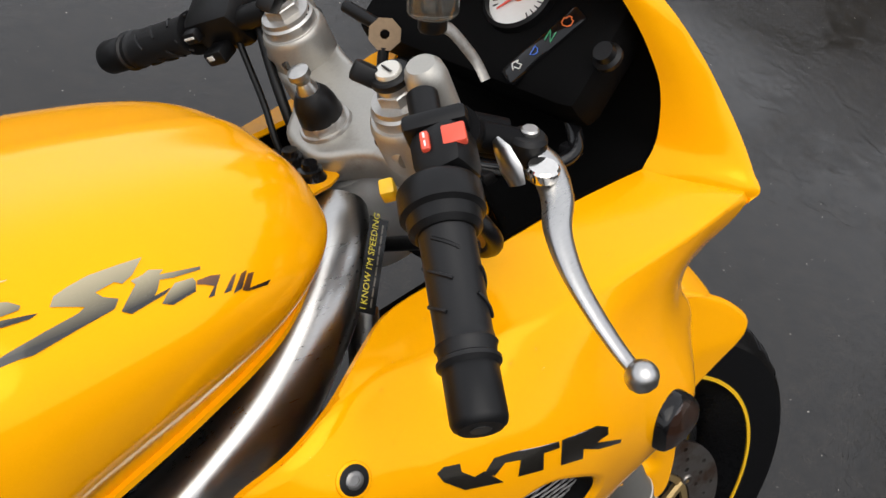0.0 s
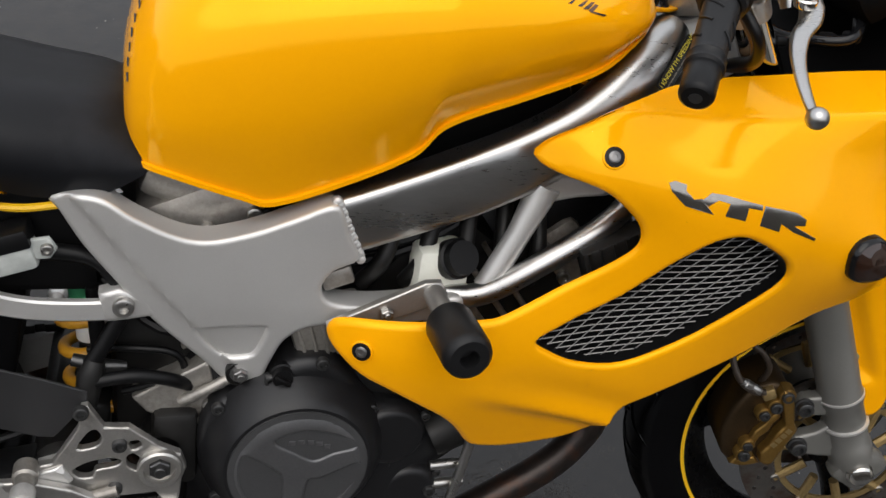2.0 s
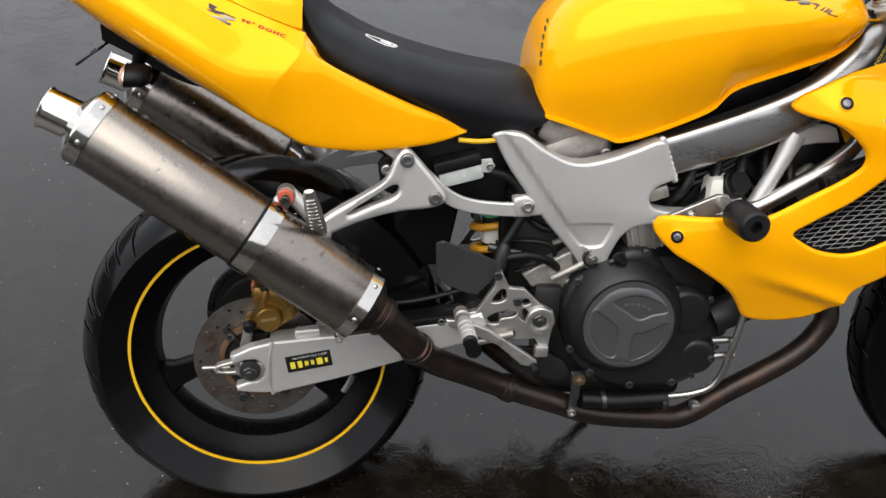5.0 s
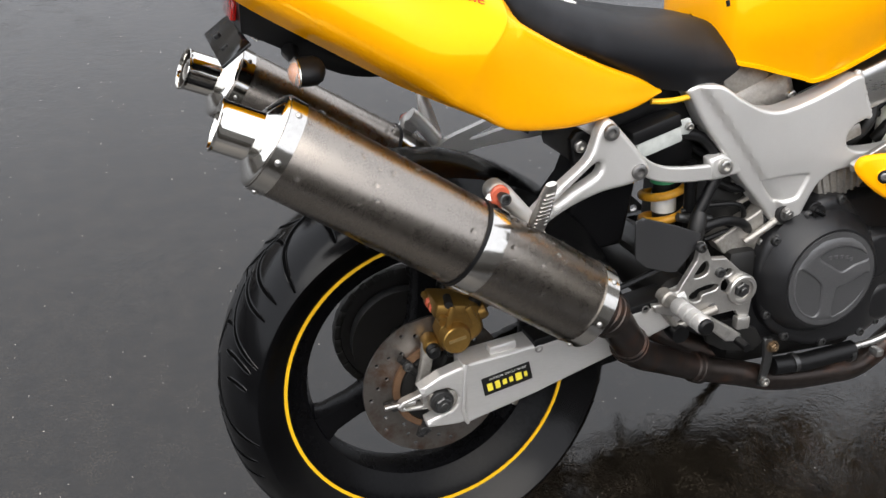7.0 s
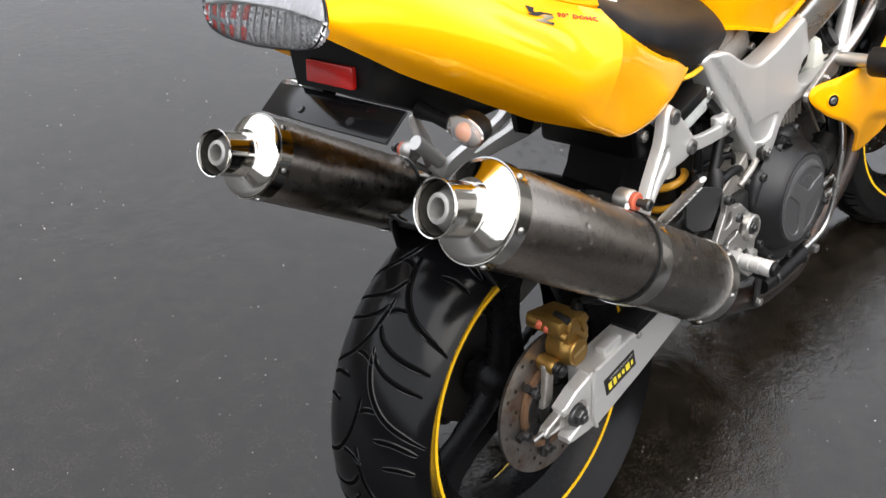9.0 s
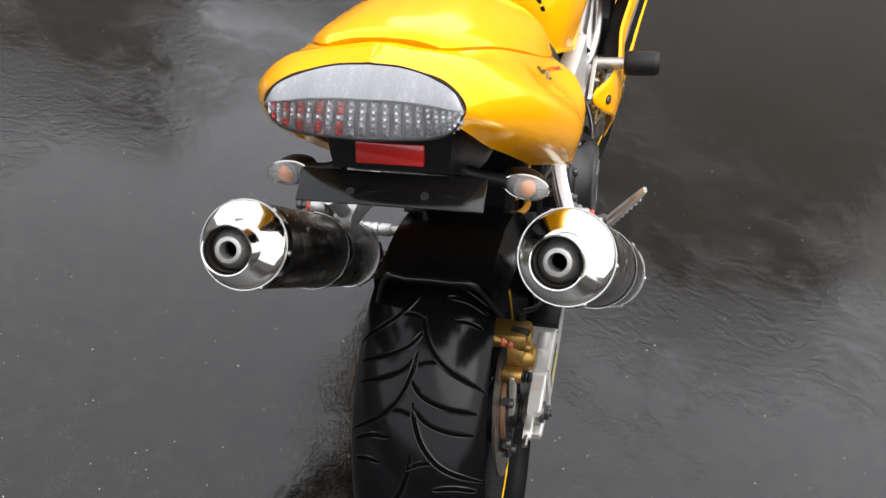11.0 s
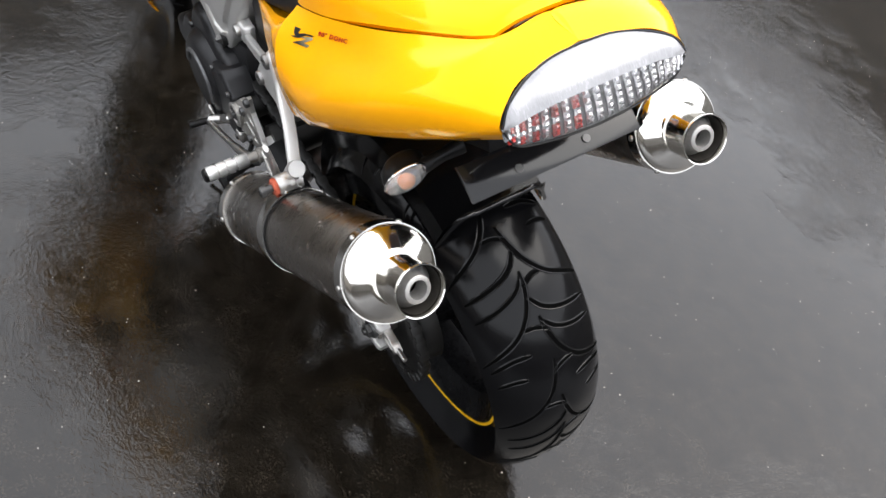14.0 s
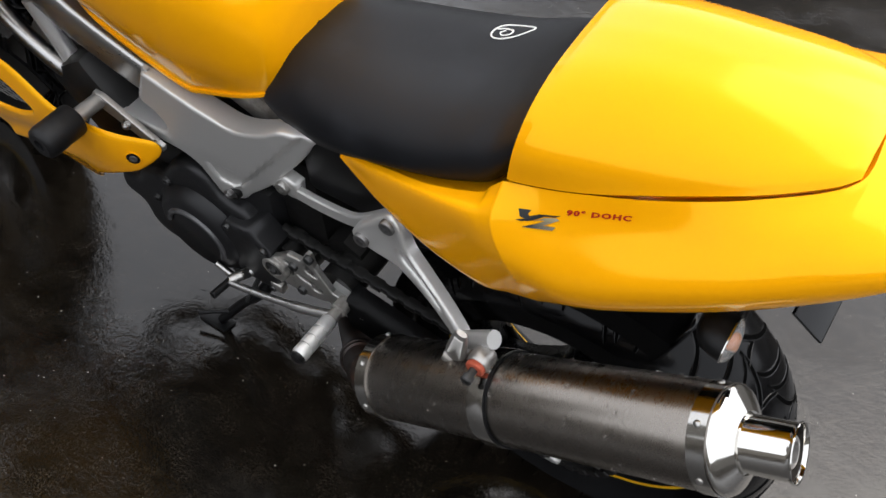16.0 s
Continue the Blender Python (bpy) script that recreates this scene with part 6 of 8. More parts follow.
VENT = [(0.871, 0.595), (0.900, 0.614), (0.955, 0.651), (1.000, 0.702), (1.025, 0.728), (1.045, 0.739), (1.066, 0.739), (1.103, 0.721), (1.118, 0.704), (1.118, 0.688), (1.105, 0.668), (1.073, 0.633), (1.033, 0.598), (0.976, 0.566), (0.923, 0.566), (0.885, 0.582)]
FULL = [*SHOULDER, (0.848, 0.790, 0.170), (0.90, 0.79, 0.207), (0.972, 0.787, 0.221), (1.05, 0.79, 0.240), (1.124, 0.747, 0.255), (1.13, 0.70, 0.250), (1.17, 0.825, 0.226), (1.25, 0.83, 0.215), (1.25, 0.72, 0.249), (1.278, 0.806, 0.200), (1.312, 0.71, 0.200), (1.288, 0.67, 0.21), (1.2, 0.632, 0.222), (0.87, 0.595, 0.208), (0.69, 0.58, 0.191), (0.652, 0.586, 0.166), (0.8, 0.52, 0.204), (0.82, 0.437, 0.180), (0.92, 0.438, 0.183), (0.987, 0.465, 0.196), (1.05, 0.54, 0.214), (0.954, 0.735, 0.213), (0.9, 0.66, 0.199)]
FULL_AT = np.array([p[:2] for p in FULL])
k = np.linalg.norm(FULL_AT[:, None] - FULL_AT[None], axis=-1)
kern = lambda r: np.where(r > 0, r * r * np.log(r + 1e-12), 0.0)
A = np.zeros((len(FULL_AT) + 3, len(FULL_AT) + 3))
A[: len(FULL_AT), : len(FULL_AT)] = kern(k) + 2e-4 * np.eye(len(FULL_AT))
A[: len(FULL_AT), len(FULL_AT)] = A[len(FULL_AT), : len(FULL_AT)] = 1
A[: len(FULL_AT), len(FULL_AT) + 1 :] = FULL_AT
A[len(FULL_AT) + 1 :, : len(FULL_AT)] = FULL_AT.T
weights = np.linalg.solve(A, np.r_[[p[2] for p in FULL], 0, 0, 0])

shoulder_z = smooth_value([x for x, z, y in SHOULDER], [z for x, z, y in SHOULDER])


def round_off(x):
    """The shoulder is soft at the back and crisp towards the nose."""
    return 0.002 + 0.010 * min(1.0, max(0.0, (x - 0.93) / 0.06)) * (1 - 0.7 * min(1.0, max(0.0, (x - 1.0) / 0.22)))


def fair_depth(x, z):
    r = np.hypot(FULL_AT[:, 0] - x, FULL_AT[:, 1] - z)
    d = float(kern(r) @ weights[:-3] + weights[-3] + weights[-2] * x + weights[-1] * z)
    # pressed crease that runs down to the belly
    low = shoulder_z(x) - z
    if low < 0.034:
        d -= round_off(x) * (1 - max(0.0, low) / 0.034) ** 2
    s = min(1.0, max(0.0, (x - 0.79) / 0.13)) * min(1.0, max(0.0, (1.03 - x) / 0.04))
    off = z - (0.526 - 0.308 * (x - 0.807))
    under = min(1.0, max(0.0, -off / 0.020))
    d += s * (0.0045 * math.exp(-((off / 0.011) ** 2)) - 0.003 * math.exp(-(((off - 0.032) / 0.018) ** 2)) - 0.009 * under * under * (3 - 2 * under))
    return d


fair_line = [(p.x, p.y) for p in curve([(x, z, 0) for x, z in FAIR], 4, True)]
vent_line = [(p.x, p.y) for p in curve([(x, z, 0) for x, z in VENT], 4, True)]
for side in (-1, 1):
    bm = panel(fair_line, fair_depth, 0.006, side, [vent_line], 0.008, 0.006)
    bm.verts.ensure_lookup_table()
    rim_at = {}
    for v in bm.verts:
        rim_at.setdefault((round(v.co.x, 5), round(v.co.z, 5)), v)
    last = 4 * (len(SHOULDER) - 1)
    top_line = [*dense([*fair_line[:last], fair_line[last]], 0.012)]
    top_line = top_line[:top_line.index(fair_line[last]) + 1]
    outer = [V(x, side * (fair_depth(x, z) - 0.006), z) for x, z in top_line]
    edge_curve = curve([(x, side * y, z) for x, z, y in EDGE], 6)
    rim_in = []
    for x, z in top_line:
        f = 6 * float(np.interp(x, [q[0] for q in SHOULDER], range(len(SHOULDER))))
        k = min(int(f), len(edge_curve) - 2)
        rim_in.append(edge_curve[k].lerp(edge_curve[k + 1], f - k))
    shelf = grid(bm, [[a.lerp(b, s) for a, b in zip(outer, rim_in)] for s in (0, 0.06, 0.25, 0.5, 0.75, 0.96, 1)] + [[p + V(0, -side * 0.004, -0.003 * min(1.0, i / 20)) for i, p in enumerate(rim_in)], [p + V(0, -side * 0.004, -0.02 * min(1.0, i / 25)) for i, p in enumerate(rim_in)]])
    # the shelf grows out of the flank
    bmesh.ops.weld_verts(bm, targetmap={v: rim_at[k] for v in shelf[0] if (k := (round(v.co.x, 5), round(v.co.z, 5))) in rim_at})
    if side < 0:
        fair_tree = BVHTree.FromBMesh(bm)
    fairing = part("side_fairing", bm, YELLOW, bike, "yellow side fairing with a meshed radiator vent")
    for x, z in ((0.913, 0.808), (0.685, 0.577)):
        y = fair_depth(x, z)
        out = V((fair_depth(x - 0.006, z) - fair_depth(x + 0.006, z)) / 0.012, side, (fair_depth(x, z - 0.006) - fair_depth(x, z + 0.006)) / 0.012).normalized()
        at = V(x, side * y, z)
        part("grommet", lathe(at - out * 0.006, at + out * 0.0012, [(0, 0.0125), (0.9, 0.0125), (1, 0.0115), (1, 0.0105), (0.4, 0.009)], 24), YELLOW, fairing)
        part("bolt_seat", lathe(at - out * 0.001, at + out * 0.0010, [(0, 0.0103), (0.9, 0.0103), (1, 0.0098)], 20), BLACK, fairing)
        part("bolt", lathe(at, at + out * 0.0026, [(0, 0.0062), (0.7, 0.0062), (1, 0.0050), (1, 0.0030), (0.6, 0.0028)], 18), BOLT_WORN, fairing)
    # duct lip behind the opening, radiator and its mesh
    rad = part("radiator", block((1.020, side * 0.150, 0.660), (0.165, 0.03, 0.110), soft=0.004, turn=pose(0, 0, 0, 0, -24, 0)), DARK, bike, "dark side radiator behind the fairing vent")
    lip = bmesh.new()
    ring_out = [V(x, side * (fair_depth(x, z) - 0.006), z) for x, z in vent_line]
    mid = sum(ring_out, Vector()) / len(ring_out)
    ring_in = [p.lerp(mid, 0.03) + V(0, -side * 0.038, 0) for p in ring_out]
    grid(lip, [ring_out, ring_in], True)
    part("duct", lip, BLACK, fairing, "black vent duct")
    part("duct_back", panel(vent_line, lambda x, z: fair_depth(x, z) - 0.044, 0.004, side, (), 0.02, 0.0), MATT, fairing)
    for i in range(11):
        part("core_fin", block(V(1.020, side * 0.1655, 0.660) + (pose(0, 0, 0, 0, -24, 0) @ V(-0.075 + 0.015 * i, 0, 0)), (0.004, 0.003, 0.108), turn=pose(0, 0, 0, 0, -24, 0)), DARK, rad)
    poly = np.array(vent_line)
    for ang, gap in ((radians(52), 0.0120), (radians(10), 0.0078)):
        d = np.array([math.cos(ang), math.sin(ang)])
        n = np.array([-d[1], d[0]])
        for o in np.arange(-0.25, 0.25, gap):
            steps = np.array([1.0, 0.655]) + n * o + d * np.linspace(-0.25, 0.25, 220)[:, None]
            run = steps[inside(steps.T, poly)]
            if len(run) > 3:
                ends = [run[0], run[len(run) // 3], run[2 * len(run) // 3], run[-1]]
                part("mesh_wire", tube([V(a[0], side * (fair_depth(a[0], a[1]) - 0.020), a[1]) for a in ends], 0.0008, 4), WIRE, fairing, smooth=False)

# cowl round the instruments, from the inner rim out to the crest
INNER = [(1.250, 0.158, 0.884), (1.258, 0.157, 0.899), (1.268, 0.160, 0.925), (1.266, 0.158, 0.965), (1.255, 0.152, 0.995), (1.235, 0.142, 1.03), (1.205, 0.125, 1.07), (1.18, 0.09, 1.10), (1.17, 0.0, 1.115)]
CREST = [(1.296, 0.206, 0.872), (1.313, 0.229, 0.8875), (1.315, 0.219, 0.905), (1.311, 0.206, 0.93), (1.300, 0.190, 0.962), (1.281, 0.173, 1.0), (1.255, 0.152, 1.04), (1.228, 0.11, 1.085), (1.22, 0.0, 1.11)]
FACE = [(1.290, 0.200, 0.860), (1.298, 0.214, 0.866), (1.325, 0.20, 0.87), (1.34, 0.18, 0.895), (1.338, 0.165, 0.925), (1.322, 0.145, 0.965), (1.30, 0.12, 1.005), (1.28, 0.07, 1.05), (1.275, 0, 1.07)]
for side in (-1, 1):
    ins, crest, face = (curve([(x, side * y, z) for x, y, z in row], 6) for row in (INNER, CREST, FACE))
    rows = [[p + V(0.012, side * 0.006, -0.004) for p in ins], [p + V(0.003, side * 0.001, 0) for p in ins], ins]
    for s in (0.25, 0.5, 0.75, 0.92):
        rows.append([a.lerp(b, s) + V(-0.004 * math.sin(math.pi * s), 0, 0.002 * math.sin(math.pi * s)) * min(1.0, i / 8) for i, (a, b) in enumerate(zip(ins, crest))])
    rows += [crest, [b + V(0.007, side * 0.003, -0.004) for b in crest], [a.lerp(b, 0.45) + V(0.006, side * 0.006, 0) for a, b in zip(crest, face)], face]
    bm = bmesh.new()
    grid(bm, rows)
    part("instrument_cowl", bm, YELLOW, bike, "yellow front cowl round the instruments")
# nose between the side fairings
nose = []
for x, z, w in ((1.345, 0.885, 0.185), (1.40, 0.84, 0.15), (1.39, 0.78, 0.16), (1.37, 0.72, 0.17), (1.34, 0.66, 0.17)):
    nose.append([V(1.29 + (x - 1.29) * math.cos(a * 1.35) ** 0.6, w * math.sin(a * 1.35), z) for a in np.linspace(-1, 1, 15)])
bm = bmesh.new()
grid(bm, nose)
part("nose_panel", bm, YELLOW, bike)
# black inner trim under the instruments
trim = bmesh.new()
grid(trim, [[V(x, y, z) for y in (-0.158, -0.11, -0.05, 0, 0.05, 0.11, 0.158)] for x, z in ((1.09, 0.84), (1.14, 0.855), (1.20, 0.87), (1.25, 0.885), (1.275, 0.92), (1.275, 0.97), (1.262, 1.01))])
inner = part("inner_trim", trim, PIT, bike, "black inner trim of the cockpit")
for side in (-1, 1):
    wall = bmesh.new()
    grid(wall, [[V(x, side * y, z) for x, y, z in ((1.0, 0.125, 0.858), (1.06, 0.134, 0.875), (1.16, 0.141, 0.888), (1.262, 0.15, 0.90))], [V(x, side * y, z) for x, y, z in ((1.0, 0.13, 0.78), (1.06, 0.14, 0.77), (1.16, 0.15, 0.78), (1.262, 0.16, 0.80))]])
    part("inner_wall", wall, PIT, inner)

# -- instruments --
CL = Matrix.Translation((1.205, 0, 0.985)) @ Matrix.Rotation(radians(-48), 4, "Y")
cluster = part("instrument_panel", block((0.035, 0, -0.024), (0.135, 0.27, 0.05), soft=0.018), PIT, bike, "black instrument cluster with white-faced dials")
cluster.data.transform(CL)


def on_cluster(u, v, h=0.006):
    return CL @ V(u, v, h)


cn = (CL.to_3x3() @ V(0, 0, 1))
for v, r in ((-0.033, 0.029), (0.062, 0.034)):
    c = on_cluster(0.044, v, 0.002)
    dial = part("dial", lathe(c, c + cn * 0.002, [(0, r), (1, r)], 40), DECAL_WHITE, cluster, "white dial face with red needle")
    part("bezel", lathe(c - cn * 0.002, c + cn * 0.008, [(0, r + 0.001), (0, r + 0.005), (0.8, r + 0.004), (1, r + 0.001), (0.5, r)], 40, cap=False), BLACK, dial)
    part("needle", tube([c + cn * 0.004, c + cn * 0.004 + (CL.to_3x3() @ V(-0.018, 0.013, 0))], [0.0016, 0.0007], 6), RED, dial)
    part("needle_hub", lathe(c + cn * 0.002, c + cn * 0.007, [(0, 0.006), (0.7, 0.006), (1, 0.0045)], 20), ORANGE, dial)
    for i in range(22):
        t = radians(-130 + 260 * i / 21)
        q = c + cn * 0.0026 + (CL.to_3x3() @ V(math.cos(t) * (r - 0.006), math.sin(t) * (r - 0.006), 0))
        part("tick", block(q, (0.005, 0.0011, 0.0006), turn=CL.to_3x3().to_4x4() @ Matrix.Rotation(t, 4, "Z")), DECAL_BLACK, dial)
# outlines of the warning marks, a unit high
ARROW = [(-1, 0), (-0.2, 0.9), (-0.2, 0.4), (0.8, 0.4), (0.8, -0.4), (-0.2, -0.4), (-0.2, -0.9)]
BEAM = [(-0.2, 0.8), (0.5, 0.6), (0.9, 0), (0.5, -0.6), (-0.2, -0.8)]
LETTER_N = [(-0.6, -0.9), (-0.6, 0.9), (0.6, -0.9), (0.6, 0.9)]
MOTOR = [(-0.9, 0.4), (-0.4, 0.5), (-0.3, 0.9), (0.4, 0.9), (0.5, 0.5), (1, 0.4), (1, -0.4), (0.5, -0.8), (-0.4, -0.8), (-0.9, -0.4)]
strip = part("warning_strip", block((0, 0, 0), (0.080, 0.019, 0.010), soft=0.004), GLOSS_BLACK, cluster, "strip of warning lamps")
strip.data.transform(CL @ Matrix.Translation((0.0105, -0.080, 0.0)) @ Matrix.Rotation(radians(-25), 4, "Z"))
for i, m in enumerate((DECAL_WHITE, BLUE, GREEN, ORANGE)):
    q = CL @ V(-0.013 + 0.0157 * i, -0.069 - 0.0073 * i, 0.0056)
    shape = ARROW if i == 0 else BEAM if i == 1 else LETTER_N if i == 2 else MOTOR
    line = [V(0.0050 * x, 0.0050 * y, 0) for x, y in shape]
    mark = part("warning_mark", tube(line if i == 2 else [*line, line[0], line[1]], 0.00055, 6), m, strip)
    mark.data.transform(Matrix.Translation(q) @ CL.to_3x3().to_4x4() @ Matrix.Rotation(radians(-90), 4, "Z"))
knob = on_cluster(0.0185, -0.139, 0.0)
part("trip_knob", lathe(knob, knob + cn * 0.012, [(0, 0.012), (0.3, 0.012), (0.5, 0.009), (1, 0.008)], 20), BLACK, cluster)

# -- steering: everything here turns with the bars --
TOP = STEER_AT - STEER_DIR * 0.032


def st(bm):
    return turned(bm, STEER)


tri = [(-0.030, 0.0), (-0.026, 0.026), (-0.005, 0.048), (0.005, 0.066), (0.008, 0.098), (0.024, 0.122), (0.050, 0.120), (0.064, 0.094), (0.060, 0.066), (0.056, 0.03), (0.055, 0.0), (0.056, -0.03), (0.060, -0.066), (0.064, -0.094), (0.050, -0.120), (0.024, -0.122), (0.008, -0.098), (0.005, -0.066), (-0.005, -0.048), (-0.026, -0.026)]
flat = [(p.x, p.y) for p in curve([(x, y, 0) for x, y in tri], 4, True)]
bm = panel(flat, 0.013, 0.026, 1, (), 0.015, 0.006)
lay = Matrix((V(STEER_DIR.z, 0, -STEER_DIR.x), STEER_DIR, V(0, 1, 0))).transposed().to_4x4()
clamp = part("top_clamp", turned(bm, STEER @ Matrix.Translation(TOP + STEER_DIR * 0.012) @ lay), CLAMP, bike, "silver cast top fork clamp")


def steer_part(name, bm, material, parent, label=""):
    return part(name, st(bm), material, parent, label)


def fork_part(name, bm, material, parent, label="", bevel=0.0):
    return part(name, turned(bm, FORK_AT), material, parent, label, bevel=bevel)


S = TOP + STEER_DIR * 0.024
steer_part("stem_washer", lathe(S, S + STEER_DIR * 0.004, [(0, 0.0215), (0.6, 0.0215), (1, 0.0205)], 32), MILLED, clamp)
steer_part("stem_nut", lathe(S + STEER_DIR * 0.003, S + STEER_DIR * 0.012, [(0, 0.019), (0.8, 0.019), (1, 0.0175)], 8), MILLED, clamp)
steer_part("stem_cap", lathe(S + STEER_DIR * 0.009, S + STEER_DIR * 0.037, [(0, 0.0165), (0.08, 0.0178), (0.5, 0.0165), (0.75, 0.0145), (0.93, 0.0112), (1, 0.0098)], 32), BLACK, clamp)
steer_part("stem_ball", lathe(S + STEER_DIR * 0.030, S + STEER_DIR * 0.058, [(0, 0.0095), (0.35, 0.008), (0.55, 0.0055), (0.65, 0.0065), (0.75, 0.0088), (0.92, 0.0085), (1, 0.004)], 24), BOLT, clamp)
for side in (-1, 1):
    axle = V(FRONT[0], side * 0.112, FRONT[2])
    fork_top = V(STEER_AT.x + (0.042 if side > 0 else 0.034), side * 0.094, STEER_AT.z) + STEER_DIR * (0.052 if side > 0 else 0.060)
    wide = 1.0 if side > 0 else 1.02
    axis0 = lambda z: V(1.4630 - 0.5037 * (z - 0.297), side * 0.105, z)
    leg = fork_part("fork_leg", lathe(axis0(0.285), axis0(0.63), [(0, 0.022), (0.02, 0.027), (0.10, 0.030), (0.17, 0.030), (0.18, 0.0275), (0.36, 0.0275), (0.37, 0.030), (0.40, 0.030), (0.41, 0.0285), (0.94, 0.0285), (0.96, 0.030), (1, 0.029)], 32), FORK, bike, "grey painted front fork leg")
    part("stanchion", lathe(FORK_AT @ axis0(0.60), STEER @ fork_top, [(0, 0.0205), (1, 0.0205)], 28), CHROME, leg)
    ring = [(0, 0.0245), (0.42, 0.0245), (0.46, 0.0225), (0.60, 0.0225), (0.63, 0.0205), (0.70, 0.0200), (0.72, 0.0125), (0.95, 0.0118), (1, 0.0105)]
    steer_part("fork_cap", lathe(fork_top - STEER_DIR * 0.035, fork_top + STEER_DIR * 0.020, [(a, q * wide) for a, q in ring], 40), MILLED, leg)
    steer_part("cap_hex", lathe(fork_top + STEER_DIR * 0.004, fork_top + STEER_DIR * 0.013, [(0, 0.0150 * wide), (0.9, 0.0150 * wide), (1, 0.014 * wide)], 6), MILLED, leg)
    holder = steer_part("adjuster_holder", lathe(fork_top + STEER_DIR * 0.018, fork_top + STEER_DIR * 0.025, [(0, 0.0135), (0.2, 0.0145), (0.8, 0.0145), (1, 0.0130)], 24), BLACK, leg)
    steer_part("holder_ear", block(fork_top + STEER_DIR * 0.022 + V(0.012, side * 0.012, 0), (0.018, 0.015, 0.013), soft=0.003, turn=Matrix.Rotation(radians(26), 4, "Y") @ Matrix.Rotation(radians(35 * side), 4, "Z")), BLACK, holder)
    steer_part("holder_ear", block(fork_top + STEER_DIR * 0.020 + V(-0.012, side * -0.013, 0), (0.020, 0.015, 0.014), soft=0.003, turn=Matrix.Rotation(radians(26), 4, "Y") @ Matrix.Rotation(radians(35 * side), 4, "Z")), BLACK, holder)
    steer_part("adjuster_screw", lathe(fork_top + STEER_DIR * 0.020, fork_top + STEER_DIR * 0.028, [(0, 0.0095), (0.8, 0.0095), (1, 0.0085)], 24), DECAL_SILVER, holder)
    steer_part("screw_slot", block(fork_top + STEER_DIR * 0.0282, (0.003, 0.010, 0.0012), turn=Matrix.Rotation(radians(26), 4, "Y")), BOLT_DARK, holder)
    steer_part("bar_clamp", lathe(fork_top - STEER_DIR * 0.048, fork_top - STEER_DIR * 0.010, [(0, 0.0255 * wide), (0.06, 0.0275 * wide), (0.85, 0.0275 * wide), (0.97, 0.0262 * wide), (1, 0.025 * wide)], 40), CLAMP, leg)
    ear = fork_top + V(0.018, side * 0.017, 0)
    steer_part("clamp_post", lathe(ear - STEER_DIR * 0.040, ear + STEER_DIR * (0.036 if side < 0 else 0.012), [(0, 0.0140), (0.08, 0.0152), (0.84, 0.0152), (0.94, 0.0138), (1, 0.0100)], 28), CLAMP, leg)
    q = fork_top - STEER_DIR * 0.040 + V(-0.020, 0, 0)
    steer_part("pinch_boss", lathe(q + V(0, side * -0.010, 0), q + V(0, side * 0.016, 0), [(0, 0.0085), (0.1, 0.0095), (0.9, 0.0095), (1, 0.0085)], 20), CLAMP, leg)
    steer_part("pinch_bolt", lathe(q + V(-0.001, side * -0.017, 0), q + V(-0.001, side * -0.009, 0), [(0, 0.0060), (0.15, 0.0070), (1, 0.0070)], 16), BOLT_DARK, leg)
    # seams of the axle clamp, axle foot and caliper mounts
    for z in (0.420, 0.375):
        d = (axis0(0.5) - axis0(0.4)).normalized()
        fork_part("leg_seam", lathe(axis0(z) - d * 0.0025, axis0(z) + d * 0.0025, [(0, 0.0285), (0.2, 0.0312), (0.8, 0.0312), (1, 0.0285)], 32), FRAME_SILVER, leg, "bright worn edge of the clamp")
    fork_part("axle_foot", block(V(FRONT[0] + 0.006, side * 0.110, FRONT[2] + 0.012), (0.058, 0.036, 0.066), soft=0.012, turn=Matrix.Rotation(radians(26), 4, "Y")), FORK, leg)
    a = V(FRONT[0] + 0.003, side * 0.126, FRONT[2] + 0.012)
    fork_part("axle_cap", lathe(a, a + V(0, side * 0.016, 0), [(0, 0.0185), (0.25, 0.0185), (0.3, 0.0160), (0.8, 0.0160), (0.95, 0.0135), (1, 0.008)], 24), CHROME, leg, "bright axle end")
    arm = panel([(1.438, 0.385), (1.447, 0.355), (1.440, 0.322), (1.405, 0.318), (1.372, 0.317), (1.356, 0.322), (1.353, 0.336), (1.360, 0.346), (1.385, 0.357), (1.405, 0.378)], 0.116, 0.018, side, (), 0.02, 0.005)
    fork_part("caliper_arm", arm, FORK, leg)
    arm = panel([(1.408, 0.432), (1.418, 0.408), (1.410, 0.388), (1.375, 0.384), (1.352, 0.386), (1.343, 0.398), (1.352, 0.410), (1.375, 0.416), (1.390, 0.428)], 0.116, 0.018, side, (), 0.02, 0.005)
    fork_part("caliper_arm", arm, FORK, leg)
    for x, z in ((1.354, 0.398), (1.3655, 0.333)):
        c = V(x, side * 0.116, z)
        fork_part("mount_bolt", lathe(c, c + V(0, side * 0.012, 0), [(0, 0.0135), (0.2, 0.0135), (0.25, 0.0105), (0.92, 0.0105), (1, 0.009), (1, 0.0055), (0.5, 0.005)], 20), BOLT_DARK, leg)
    body = [(1.262, 0.335), (1.268, 0.372), (1.282, 0.402), (1.306, 0.420), (1.332, 0.416), (1.350, 0.392), (1.356, 0.356), (1.345, 0.318), (1.330, 0.292), (1.296, 0.282), (1.276, 0.292), (1.266, 0.312)]
    cal = fork_part("front_caliper", panel([(p.x, p.y) for p in curve([(x, z, 0) for x, z in body], 3, True)], 0.104, 0.07, side, (), 0.014, 0.008), GOLD_SHADED, bike, "gold four-piston front brake caliper")
